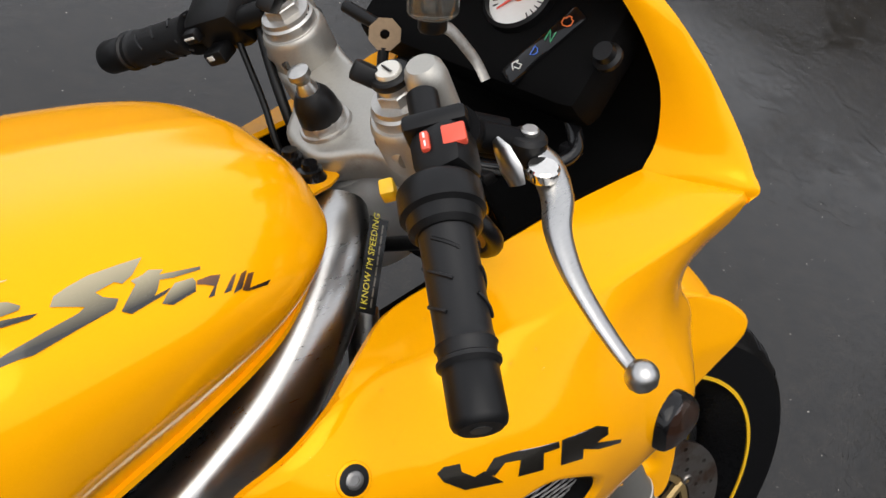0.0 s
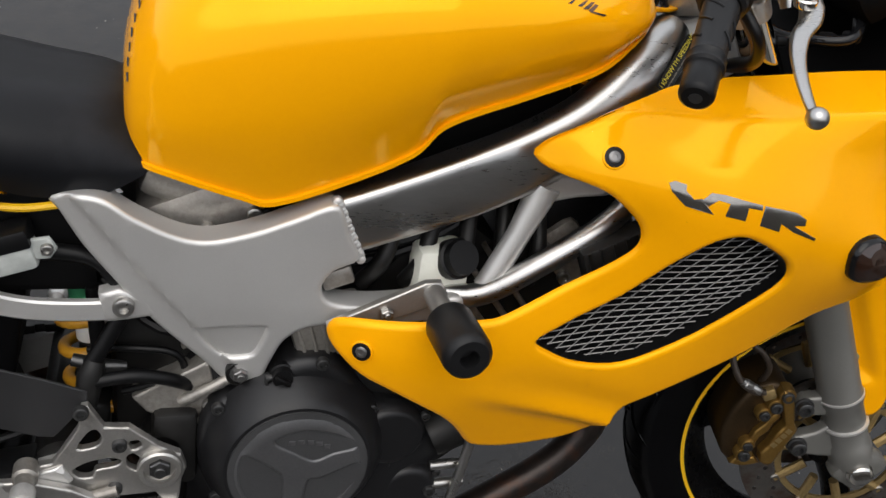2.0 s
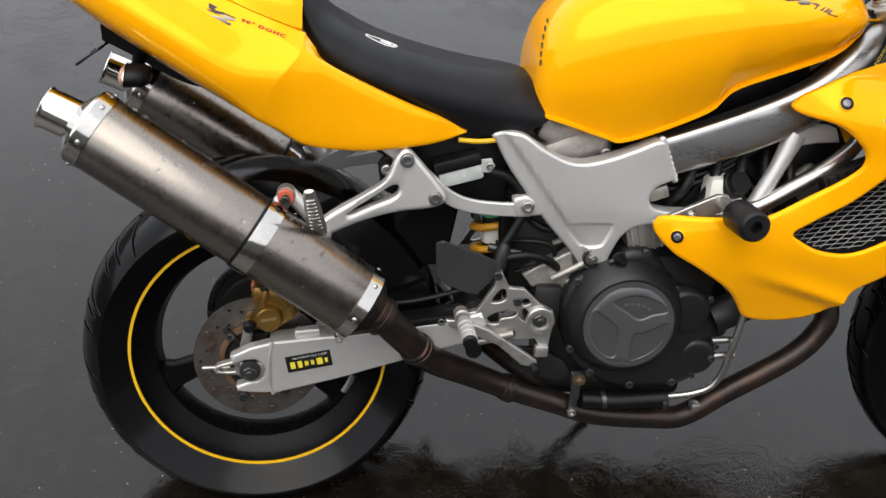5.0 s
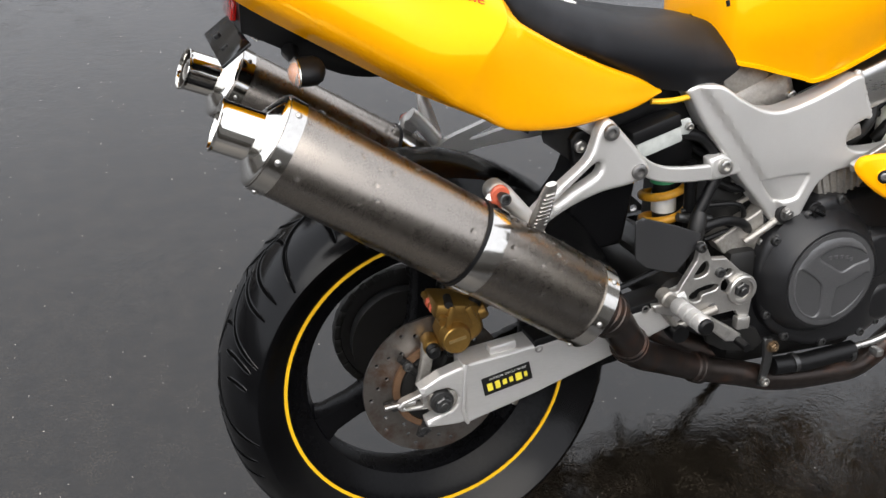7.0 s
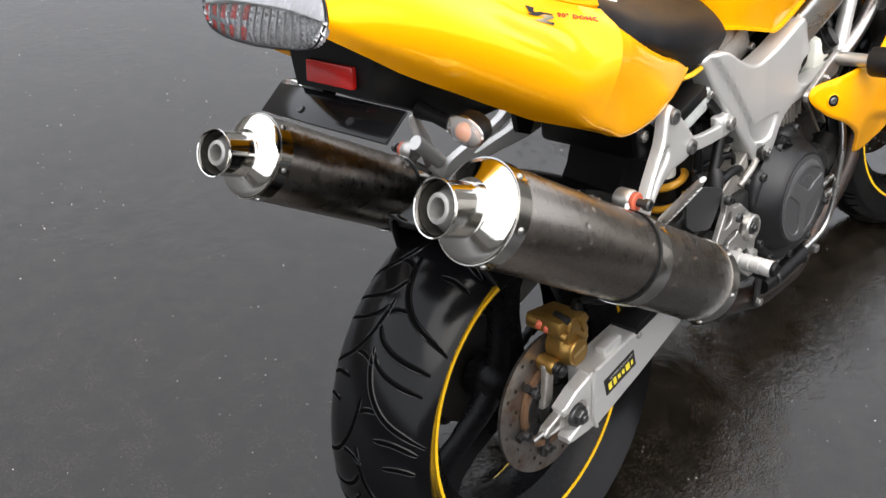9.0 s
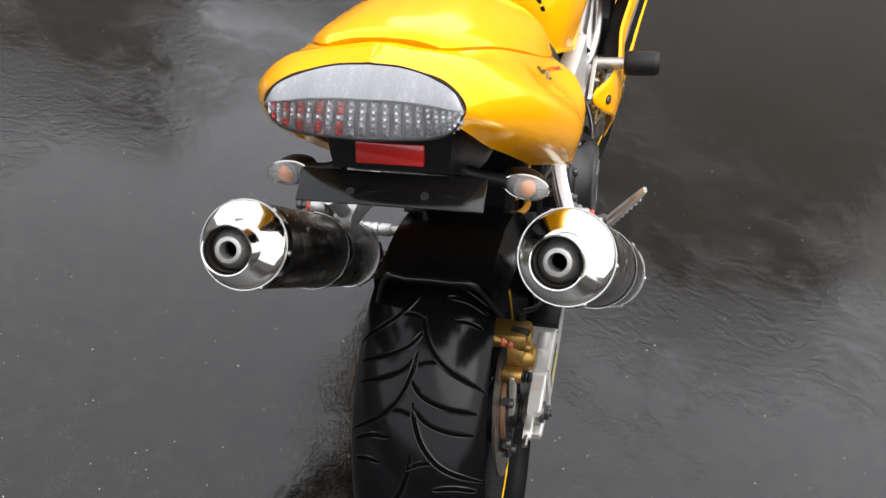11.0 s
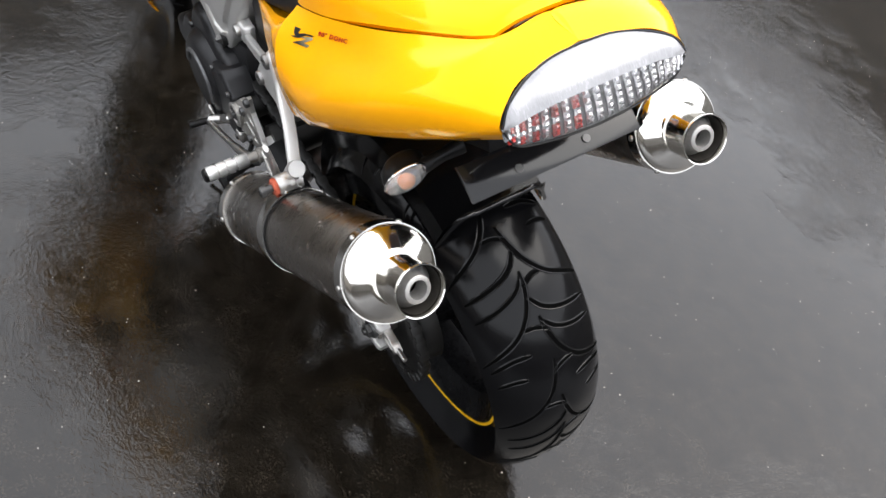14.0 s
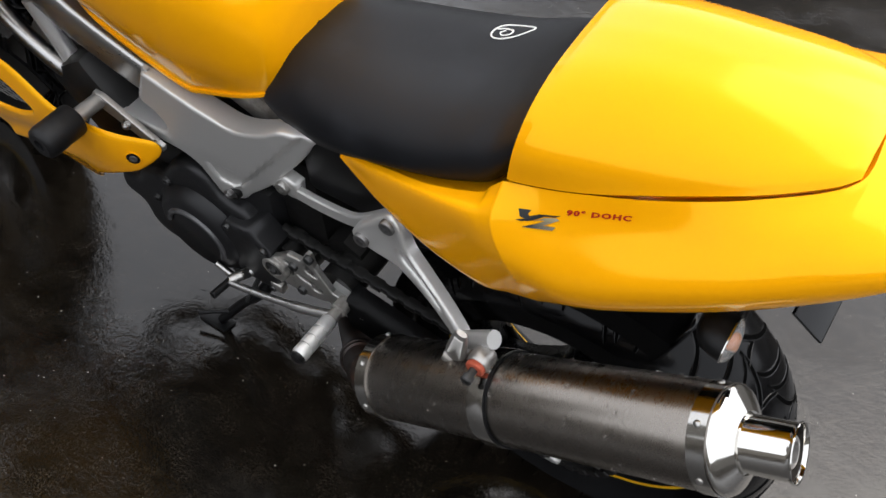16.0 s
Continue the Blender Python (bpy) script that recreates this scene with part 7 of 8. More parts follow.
    face = [(1.320, 0.420), (1.334, 0.414), (1.341, 0.398), (1.349, 0.372), (1.357, 0.360), (1.350, 0.336), (1.340, 0.300), (1.333, 0.294), (1.322, 0.300), (1.318, 0.316), (1.326, 0.330), (1.330, 0.350), (1.338, 0.366), (1.330, 0.386), (1.322, 0.402)]
    fork_part("caliper_face", panel(face, 0.121, 0.022, side, (), 0.010, 0.004), GOLD, cal, "bright gold outer half of the caliper")
    rib = [(1.288, 0.312), (1.300, 0.330), (1.303, 0.346), (1.313, 0.360), (1.318, 0.374), (1.326, 0.384), (1.331, 0.374), (1.324, 0.362), (1.321, 0.348), (1.312, 0.336), (1.308, 0.316), (1.296, 0.300)]
    fork_part("caliper_rib", panel(rib, 0.114, 0.02, side, (), 0.008, 0.003), GOLD, cal)
    fork_part("caliper_foot", panel([(1.284, 0.286), (1.292, 0.300), (1.316, 0.302), (1.326, 0.292), (1.304, 0.284)], 0.113, 0.02, side, (), 0.008, 0.003), GOLD, cal)
    for x, z, r in ((1.328, 0.410, 0.0085), (1.318, 0.391, 0.0085), (1.306, 0.376, 0.0075), (1.298, 0.306, 0.0085), (1.299, 0.322, 0.0070)):
        p = FORK_AT @ V(x, side * 0.117, z)
        d = FORK_AT.to_3x3() @ V(0, side, 0)
        fork_part("bolt_boss", lathe(V(x, side * 0.098, z), V(x, side * 0.117, z), [(0, r + 0.004), (0.9, r + 0.0035), (1, r + 0.002)], 18), GOLD, cal)
        socket_bolt(p, d, r, cal, BOLT_DARK)
    for i in range(4):
        c = V(1.3375, side * 0.1213, 0.345) + Matrix.Rotation(radians(-62), 4, "Y") @ V(-0.014 + 0.0095 * i, 0, 0)
        fork_part("brand_bar", block(c, (0.0068, 0.0008, 0.008), turn=Matrix.Rotation(radians(-62), 4, "Y")), GOLD_DULL, cal)
    fork_part("brake_line", tube(curve([(1.302, side * 0.116, 0.414), (1.276, side * 0.124, 0.418), (1.252, side * 0.122, 0.434), (1.238, side * 0.112, 0.462), (1.236, side * 0.10, 0.50), (1.25, side * 0.08, 0.60), (1.22, side * 0.06, 0.72)], 6), 0.0046, 10), HOSE, cal, "dull braided brake line")
    fork_part("brake_line", tube(curve([(1.298, side * 0.09, 0.412), (1.298, side * 0.10, 0.440), (1.284, side * 0.10, 0.462), (1.258, side * 0.095, 0.480), (1.246, side * 0.085, 0.52)], 6), 0.0042, 10), HOSE, cal)
    fork_part("hose_fitting", lathe(V(1.285, side * 0.121, 0.4165), V(1.256, side * 0.123, 0.431), [(0, 0.0062), (0.2, 0.0072), (0.45, 0.0058), (0.5, 0.0070), (0.8, 0.0070), (0.85, 0.0056), (1, 0.0056)], 10), BOLT, cal)
    fork_part("banjo", block(V(1.300, side * 0.117, 0.413), (0.018, 0.012, 0.017), soft=0.003, turn=Matrix.Rotation(radians(-30), 4, "Y")), GOLD_DULL, cal)
    # mudguard side with its recess and screws
    fend = [(1.348, 0.572), (1.367, 0.531), (1.390, 0.487), (1.412, 0.444), (1.428, 0.428), (1.432, 0.408), (1.440, 0.394), (1.452, 0.390), (1.463, 0.402), (1.466, 0.430), (1.464, 0.480), (1.464, 0.520), (1.472, 0.545), (1.496, 0.568), (1.522, 0.588), (1.537, 0.606), (1.536, 0.622), (1.510, 0.644), (1.480, 0.660), (1.430, 0.678), (1.39, 0.674), (1.362, 0.63)]
    fdepth = lambda x, z: 0.110 - 0.22 * max(0, z - 0.60) - 0.012 / (1 + math.exp((x - 1.437 + 0.52 * (z - 0.45)) / 0.003)) / (1 + math.exp((0.448 - z) / 0.003))
    guard = fork_part("front_mudguard", panel([(p.x, p.y) for p in curve([(x, z, 0) for x, z in fend], 3, True)], fdepth, 0.004, side, (), 0.007, 0.005), YELLOW, bike, "yellow front mudguard side")
    for x, z in ((1.360, 0.555), (1.402, 0.475)):
        p = FORK_AT @ V(x, side * (fdepth(x, z) + 0.002), z)
        socket_bolt(p, FORK_AT.to_3x3() @ V(0, side, 0), 0.0072, guard, BOLT)
hood = []
for x, z, w in ((1.358, 0.60, 1), (1.375, 0.655, 1), (1.40, 0.682, 1), (1.44, 0.688, 1), (1.49, 0.676, 1), (1.516, 0.650, 0.95), (1.534, 0.615, 0.80), (1.540, 0.59, 0.55)):
    hood.append([V(x - 0.012 * abs(a) ** 2, 0.096 * a * w, z + 0.014 * (1 - a * a) - 0.016) for a in np.linspace(-1, 1, 13)])
bm = bmesh.new()
grid(bm, hood)
fork_part("front_mudguard_top", bm, YELLOW, bike, "yellow front mudguard over the tyre")

# -- bars, grips and levers: the right one, and its twin beyond the steering line --
E1, E2 = V(0.929, -0.291, 0.905), V(1.000, -0.181, 0.979)
ax = (E2 - E1).normalized()
E1, E2 = E1 + ax * 0.007, E2 - ax * 0.026
LEFT = Matrix.Translation((0.011, -0.014, -0.028)) @ STEER @ Matrix.Diagonal((1, -1, 1, 1)) @ STEER.inverted()


def lr(name, bm, material, parent, side, label=""):
    if side > 0:
        turned(bm, LEFT)
        bmesh.ops.reverse_faces(bm, faces=bm.faces[:])
    return part(name, bm, material, parent, label)


bx, by, _ = frame_of(ax)
for side in (-1, 1):
    g = lr("handlebar", lathe(E1 + ax * 0.01, E2 + ax * 0.095, [(0, 0.0105), (1, 0.0105)], 24), BLACK, bike, side, "clip-on handlebar with a ribbed rubber grip")
    grip = lr("grip", lathe(E1 + ax * 0.022, E2, [(0, 0.0158), (0.03, 0.0186), (0.055, 0.0186), (0.07, 0.0165), (0.13, 0.0172), (0.15, 0.0183), (0.17, 0.0172), (0.22, 0.0166), (0.9, 0.0172), (0.97, 0.0195), (1, 0.020)], 36), GRIP, g, side, "black rubber grip with slanted ribs")
    for i in range(4):
        for j in range(3):
            t0 = 2 * math.pi * j / 3 + 0.4 * i
            c = E1 + ax * (0.052 + 0.019 * i)
            path = [c + ax * (0.010 * s) + (0.0173) * (math.cos(t0 - 0.9 * s) * bx + math.sin(t0 - 0.9 * s) * by) for s in np.linspace(0, 1, 7)]
            lr("rib", tube(path, 0.0013, 6), GRIP, grip, side)
    lr("bar_end", lathe(E1 - ax * 0.012, E1 + ax * 0.024, [(0, 0.0125), (0.06, 0.0152), (0.14, 0.0162), (0.95, 0.0162), (1, 0.015)], 48), BLACK, g, side)
    lr("bar_screw", lathe(E1 - ax * 0.0125, E1 - ax * 0.008, [(0, 0.006), (1, 0.006)], 12), BOLT_DARK, g, side)
    if side < 0:
        lr("throttle_flange", lathe(E2 - ax * 0.010, E2 + ax * 0.024, [(0, 0.019), (0.1, 0.0225), (0.35, 0.0232), (0.42, 0.0265), (0.9, 0.0265), (1, 0.024)], 40), BLACK, g, side)
    sw = E2 + ax * 0.044 + (ax.cross(V(-0.35, 0.05, 1))).normalized() * 0.006
    switch = lr("switch_housing", block(sw + by * 0.002 - ax * (0 if side < 0 else 0.009), (0.036, 0.037, 0.036) if side < 0 else (0.046, 0.042, 0.060), soft=0.010, turn=Matrix((bx, by, ax)).transposed().to_4x4()), BLACK, g, side, "black switch housing")
    up = (V(-0.35, 0.05, 1) - ax * ax.dot(V(-0.35, 0.05, 1))).normalized()
    acr = ax.cross(up)
    if side < 0:
        t = Matrix((acr, ax, up)).transposed().to_4x4()
        lr("kill_switch", block(sw + ax * 0.003 + up * 0.0175 + acr * 0.011, (0.015, 0.014, 0.007), soft=0.0015, turn=t), RED, switch, side, "red engine stop switch")
        lr("start_button", block(sw + ax * 0.003 + up * 0.0175 - acr * 0.007, (0.006, 0.014, 0.006), soft=0.002, turn=t), RED, switch, side, "red starter button")
        lr("yellow_tab", block(V(0.993, -0.143, 0.963), (0.010, 0.012, 0.013), soft=0.002, turn=t), YELLOW_TRIM, switch, side)
        for i in range(2):
            lr("button_mark", block(sw + up * 0.0207 - acr * 0.007 + ax * (0.006 - 0.006 * i), (0.0012, 0.004, 0.0006), turn=t), DECAL_WHITE, switch, side)
        lr("switch_cap", block(sw + ax * 0.022 + up * 0.003, (0.042, 0.013, 0.026), soft=0.004, turn=t), BLACK, switch, side)
    else:
        t = Matrix((acr, ax, up)).transposed().to_4x4()
        lr("horn_button", block(sw - acr * 0.024 - up * 0.016 - ax * 0.012, (0.020, 0.022, 0.014), soft=0.003, turn=t), BLACK, switch, side)
        lr("horn_mark", block(sw - acr * 0.0345 - up * 0.014 - ax * 0.014, (0.001, 0.006, 0.004), turn=t), DECAL_WHITE, switch, side)
        lr("turn_switch", block(sw - acr * 0.024 + up * 0.006 - ax * 0.026, (0.012, 0.016, 0.012), soft=0.003, turn=t), BLACK, switch, side)
        lr("turn_mark", block(sw - acr * 0.0305 + up * 0.007 - ax * 0.026, (0.001, 0.011, 0.002), turn=t), DECAL_WHITE, switch, side)
    # perch and lever
    perch = lr("lever_perch", tube(curve([sw + ax * 0.02 + acr * 0.012, (1.060, -0.150, 0.985), (1.077, -0.168, 0.981), (1.087, -0.186, 0.976)], 4), [0.015, 0.014, 0.013, 0.012, 0.012, 0.011, 0.011, 0.0105, 0.0105, 0.0105, 0.010, 0.009, 0.008], 14), MATT, g, side, "black lever perch")
    lr("pivot_boss", lathe(V(1.085, -0.176, 0.968), V(1.084, -0.1785, 0.988), [(0, 0.012), (0.15, 0.0135), (0.85, 0.0135), (1, 0.011)], 24), BLACK, perch, side)
    pts = curve([(1.086, -0.168, 0.979), (1.090, -0.188, 0.970), (1.079, -0.211, 0.956), (1.060, -0.229, 0.946), (1.046, -0.254, 0.932), (1.038, -0.283, 0.916), (1.034, -0.307, 0.904), (1.032, -0.320, 0.900)], 5)
    rad = np.interp(np.linspace(0, 1, len(pts)), [0, 0.15, 0.35, 0.6, 0.9, 1], [0.0115, 0.0135, 0.0102, 0.0076, 0.0058, 0.0056]).tolist()
    lever = lr("lever", tube(pts, rad, 16, flat=0.62, twist_up=(0.2, 0.3, 1)), POLISHED, g, side, "polished lever with a ball end")
    lr("ball", lathe(V(1.0365, -0.314, 0.9025), V(1.0285, -0.330, 0.8955), [(0, 0.004), (0.1, 0.007), (0.3, 0.0097), (0.5, 0.0105), (0.7, 0.0097), (0.9, 0.007), (1, 0.003)], 24), POLISHED, lever, side)
    c = V(1.077, -0.1985, 0.9665)
    lr("adjuster_wheel", lathe(c, c + V(-0.1, -0.12, 1).normalized() * 0.009, [(0, 0.0105), (0.2, 0.0115), (0.8, 0.0115), (1, 0.010)], 14), CHROME, lever, side)
    c = V(1.086, -0.1775, 0.985)
    lr("pivot_screw", lathe(c, c + V(-0.1, -0.12, 1).normalized() * 0.007, [(0, 0.0062), (0.8, 0.0062), (1, 0.005)], 16), BOLT, lever, side)
    lr("lever_tab", tube([V(1.061, -0.170, 0.988), V(1.060, -0.178, 0.983), V(1.061, -0.186, 0.972), V(1.063, -0.190, 0.962)], [0.003, 0.0065, 0.0085, 0.0065], 10, flat=0.4, twist_up=(-1, 0, 0.5)), POLISHED, lever, side)

# fluid cup and hoses
cup = V(1.090, -0.078, 1.060)
mc = part("brake_fluid_cup", lathe(cup - V(0, 0, 0.02), cup + V(0.0, 0, 0.02), [(0, 0.012), (0.05, 0.0165), (0.12, 0.0185), (0.6, 0.0185), (0.62, 0.020), (0.95, 0.020), (1, 0.018)], 32), SMOKED_CUP, bike, "small smoked brake fluid cup by the handlebar")
part("cup_base", lathe(cup - V(0, 0, 0.030), cup - V(0, 0, 0.018), [(0, 0.009), (0.2, 0.0105), (0.9, 0.0105), (1, 0.009)], 24), BLACK, mc)
part("cup_arm", tube(curve([V(1.094, -0.080, 1.034), V(1.102, -0.084, 1.030), V(1.112, -0.088, 1.018), V(1.122, -0.092, 1.004), V(1.124, -0.100, 0.992)], 3), 0.0048, 10, flat=0.4, twist_up=(0, -1, 0.3)), CAST, mc)
part("master_body", tube([V(1.064, -0.128, 0.980), V(1.092, -0.15, 0.972)], 0.015, 16), MATT, mc)
cables = part("control_cable", tube(curve([(1.07, 0.15, 0.985), (1.070, 0.139, 0.963), (1.066, 0.105, 0.925), (1.060, 0.077, 0.893), (1.07, 0.06, 0.86)], 6), 0.003, 10), BLACK, bike, "black control cable by the headstock")
part("cable", tube(curve([(1.08, 0.125, 0.985), (1.075, 0.104, 0.955), (1.070, 0.075, 0.92), (1.075, 0.05, 0.87)], 6), 0.0045, 10), BLACK, cables)
part("cable", tube(curve([(1.02, -0.16, 0.965), (1.04, -0.19, 0.935), (1.06, -0.17, 0.905), (1.07, -0.12, 0.885), (1.06, -0.06, 0.86)], 6), 0.006, 10), BLACK, cables)
part("cable", tube(curve([(1.03, -0.15, 0.965), (1.055, -0.175, 0.92), (1.075, -0.14, 0.89), (1.08, -0.08, 0.87)], 6), 0.0075, 10), BRASS, cables)
part("harness", tube(curve([(1.10, -0.02, 0.93), (1.14, -0.08, 0.91), (1.17, -0.12, 0.915), (1.20, -0.13, 0.925), (1.22, -0.10, 0.95)], 6), 0.007, 10), GLOSS_BLACK, cables)
for i in range(4):
    part("plug", block((1.14 + 0.02 * i, -0.09 - 0.012 * i, 0.905 + 0.006 * i), (0.018, 0.014, 0.012), soft=0.003), BLACK, cables)
key_at = STEER @ (TOP + V(0.045, 0, 0) + STEER_DIR * 0.02)
lock = part("ignition_lock", lathe(key_at - STEER_DIR * 0.03, key_at + STEER_DIR * 0.004, [(0, 0.02), (0.8, 0.02), (1, 0.017)], 24), BLACK, bike, "black ignition lock on the top clamp")
bow = V(1.113, 0.0, 1.003)
kd = (bow - key_at).normalized()
key = part("key", tube([key_at, bow - kd * 0.010], 0.0045, 10), BLACK, lock, "worn brass key in the lock")
part("key_bow", lathe(bow - V(0.0007, 0.0007, -0.0005), bow + V(0.0007, 0.0007, -0.0005), [(0, 0.0040), (0, 0.0135), (1, 0.0135), (1, 0.0040)], 8, cap=False), BRASS, key)
part("key_fob", tube([bow + V(0.002, 0.006, 0.004), bow + V(-0.002, 0.025, 0.009), bow + V(-0.006, 0.042, 0.014)], [0.0045, 0.0055, 0.005], 12), BLACK, key)
# tank bracket with two rubber mounts
br = part("tank_bracket", panel([(0.965, -0.052), (1.0, -0.048), (1.024, -0.043), (1.037, -0.036), (1.040, -0.024), (1.032, -0.012), (1.036, 0.000), (1.035, 0.014), (1.018, 0.026), (0.965, 0.032)], 0.0, 0.004, 1, (), 0.015, 0.002), YELLOW, bike, "yellow tank bracket with rubber-mounted bolts")
br.data.transform(Matrix.Translation((0, 0, 0.915)) @ Matrix.Rotation(radians(-90), 4, "X"))
for x, y in ((1.017, -0.0255), (1.019, 0.002)):
    part("mount", lathe(V(x + 0.002, y, 0.913), V(x, y, 0.932), [(0, 0.011), (0.3, 0.012), (0.5, 0.0095), (0.72, 0.0095), (0.75, 0.0065), (1, 0.006)], 20), GLOSS_BLACK, br)
# crash protectors
for side in (-1, 1):
    a, b = (V(0.765, -0.212, 0.628), V(0.768, -0.284, 0.630)) if side < 0 else (V(0.765, 0.200, 0.630), V(0.767, 0.268, 0.632))
    puck = part("crash_protector", lathe(a, b, [(0, 0.019), (0.04, 0.0238), (0.12, 0.0256), (0.85, 0.0256), (0.95, 0.0240), (1, 0.0198), (1, 0.010), (0.75, 0.0095)], 36), GRIP, bike, "black plastic crash protector on a silver arm")
    part("stub", tube([V(0.764, side * 0.15, 0.627), a], 0.012, 18), MILLED, puck)
    part("arm", panel([(0.652, 0.590), (0.672, 0.600), (0.755, 0.640), (0.772, 0.640), (0.780, 0.626), (0.768, 0.612), (0.68, 0.580), (0.655, 0.578)], 0.158, 0.009, side, (), 0.02, 0.002), MILLED, puck)
    for x, z in ((0.664, 0.589), (0.715, 0.604)):
        hex_nut((x, side * 0.158, z), (0, side, 0), 0.007, puck)
# front indicators: smoked pods that sit flush on the fairing
POD = [(1.185, 0.704), (1.180, 0.727), (1.188, 0.742), (1.209, 0.748), (1.229, 0.737), (1.241, 0.717), (1.239, 0.700), (1.216, 0.692), (1.198, 0.694)]
for side in (-1, 1):
    loop = [(p.x, p.y) for p in curve([(x, z, 0) for x, z in POD], 4, True)]
    mid = V(sum(x for x, z in loop) / len(loop), 0, sum(z for x, z in loop) / len(loop))
    rows = []
    for share, high in ((1.0, -0.004), (0.98, 0.005), (0.92, 0.009), (0.84, 0.0105)):
        rows.append([V(mid.x + (x - mid.x) * share, side * (fair_depth(x, z) * 0.75 + fair_depth(mid.x, mid.z) * 0.25 + high), mid.z + (z - mid.z) * share) for x, z in loop])
    bm = bmesh.new()
    grid(bm, rows, True)
    pod = part("indicator", bm, GLOSS_BLACK, bike, "smoked front indicator, flush on the fairing")
    lens = [rows[-1]]
    for share, high in ((0.78, 0.0110), (0.60, 0.0135), (0.35, 0.0150), (0.08, 0.0155)):
        lens.append([V(mid.x + (x - mid.x) * share, side * (fair_depth(x, z) * 0.5 + fair_depth(mid.x, mid.z) * 0.5 + high), mid.z + (z - mid.z) * share) for x, z in loop])
    bm = bmesh.new()
    rings = grid(bm, lens, True)
    bm.faces.new(rings[-1])
    part("lens", bm, SMOKE, pod, "brown smoked lens")

# -- decals and lettering --


def fade(name, low, high):
    """A printed fade from the foot of a stroke to its head."""
    m = paint(name, low, 0.25, 0.2, spread=0.15, grain=2500, coat=0.5)
    link, b = m.node_tree.links.new, m.node_tree.nodes["Principled BSDF"]
    cut = node(m, "ShaderNodeSeparateXYZ")
    link(node(m, "ShaderNodeTexCoord").outputs["Generated"], cut.inputs[0])
    ramp = node(m, "ShaderNodeMapRange", From_Min=0.15, From_Max=0.95)
    link(cut.outputs[2], ramp.inputs[0])
    mix = node(m, "ShaderNodeMixRGB")
    mix.inputs[1].default_value, mix.inputs[2].default_value = (*low, 1), (*high, 1)
    link(ramp.outputs[0], mix.inputs[0])
    link(mix.outputs[0], b.inputs["Base Color"])
    return m


FADE = fade("faded_print", (0.012, 0.011, 0.010), (0.42, 0.36, 0.22))
FADE_BROWN = fade("brown_print", (0.02, 0.012, 0.008), (0.16, 0.06, 0.02))


def laid(name, shape, place, material, parent, label="", step=0.006):
    """A thin print: a flat outline laid on a surface by place(u, v)."""
    verts, faces, *_ = sheet(shape, (), step, ())
    bm = bmesh.new()
    made = [bm.verts.new(place(u, v)) for u, v in verts]
    for f in faces:
        bm.faces.new([made[i] for i in f])
    return part(name, bm, material, parent, label)


def written(name, body, size, place, material, parent, label="", shear=0.0, tight=1.0, bold=0.0):
    """Lettering laid on a surface by place(u, v), u along the line and v up, in metres."""
    data = bpy.data.curves.new(name, "FONT")
    data.body, data.size, data.shear, data.resolution_u, data.space_character, data.offset = body, size, shear, 2, tight, bold
    ob = new("lettering", data)
    me = bpy.data.meshes.new_from_object(ob.evaluated_get(bpy.context.evaluated_depsgraph_get()))
    bpy.data.objects.remove(ob)
    bm = bmesh.new()
    bm.from_mesh(me)
    bpy.data.meshes.remove(me)
    for v in bm.verts:
        v.co = place(v.co.x, v.co.y)
    return part(name, bm, material, parent, label, smooth=False)


def on_tank(side):
    def place(x, w):
        c = w / math.sqrt(2)
        hit, n, *_ = tank_tree.ray_cast(V(x, c - 0.8, c + 0.8), V(0, 1, -1).normalized())
        p = hit + n * (0.0007 if n.z > 0 or n.y < 0 else -0.0007)
        return V(p.x, p.y if side < 0 else -p.y, p.z)

    return place


# outlines of the slanted model letters, along the tank and up its flank
STROKE_TOP_BAR = [(0.6855, 0.6293), (0.6913, 0.6355), (0.7091, 0.6356), (0.7302, 0.6243), (0.7508, 0.6151), (0.7669, 0.6114), (0.7467, 0.6122), (0.7375, 0.6181), (0.7327, 0.6155), (0.7207, 0.6203), (0.6991, 0.6254)]
STROKE_FIRST = [(0.6512, 0.6200), (0.6635, 0.6255), (0.6715, 0.6289), (0.6862, 0.6280), (0.6980, 0.6228), (0.7125, 0.6184), (0.7195, 0.6172), (0.7026, 0.6160), (0.6908, 0.6203), (0.6840, 0.6230), (0.6727, 0.6226), (0.6639, 0.6186)]
STROKE_SECOND = [(0.6953, 0.6125), (0.7026, 0.6160), (0.7125, 0.6184), (0.7194, 0.6166), (0.7172, 0.6130), (0.7117, 0.6106), (0.7285, 0.6105), (0.7380, 0.6082), (0.7402, 0.6042), (0.7328, 0.6018), (0.7343, 0.5990), (0.7272, 0.5984), (0.7229, 0.6036), (0.7287, 0.6047), (0.7263, 0.6070), (0.7106, 0.6082)]
STROKE_THIRD = [(0.7343, 0.5990), (0.7409, 0.6024), (0.7502, 0.6041), (0.7611, 0.6001), (0.7656, 0.5958), (0.7636, 0.5940), (0.7544, 0.5940), (0.7496, 0.5993), (0.7461, 0.5968), (0.7533, 0.5922), (0.7712, 0.5889), (0.7664, 0.5875), (0.7528, 0.5884), (0.7418, 0.5907), (0.7366, 0.5956)]
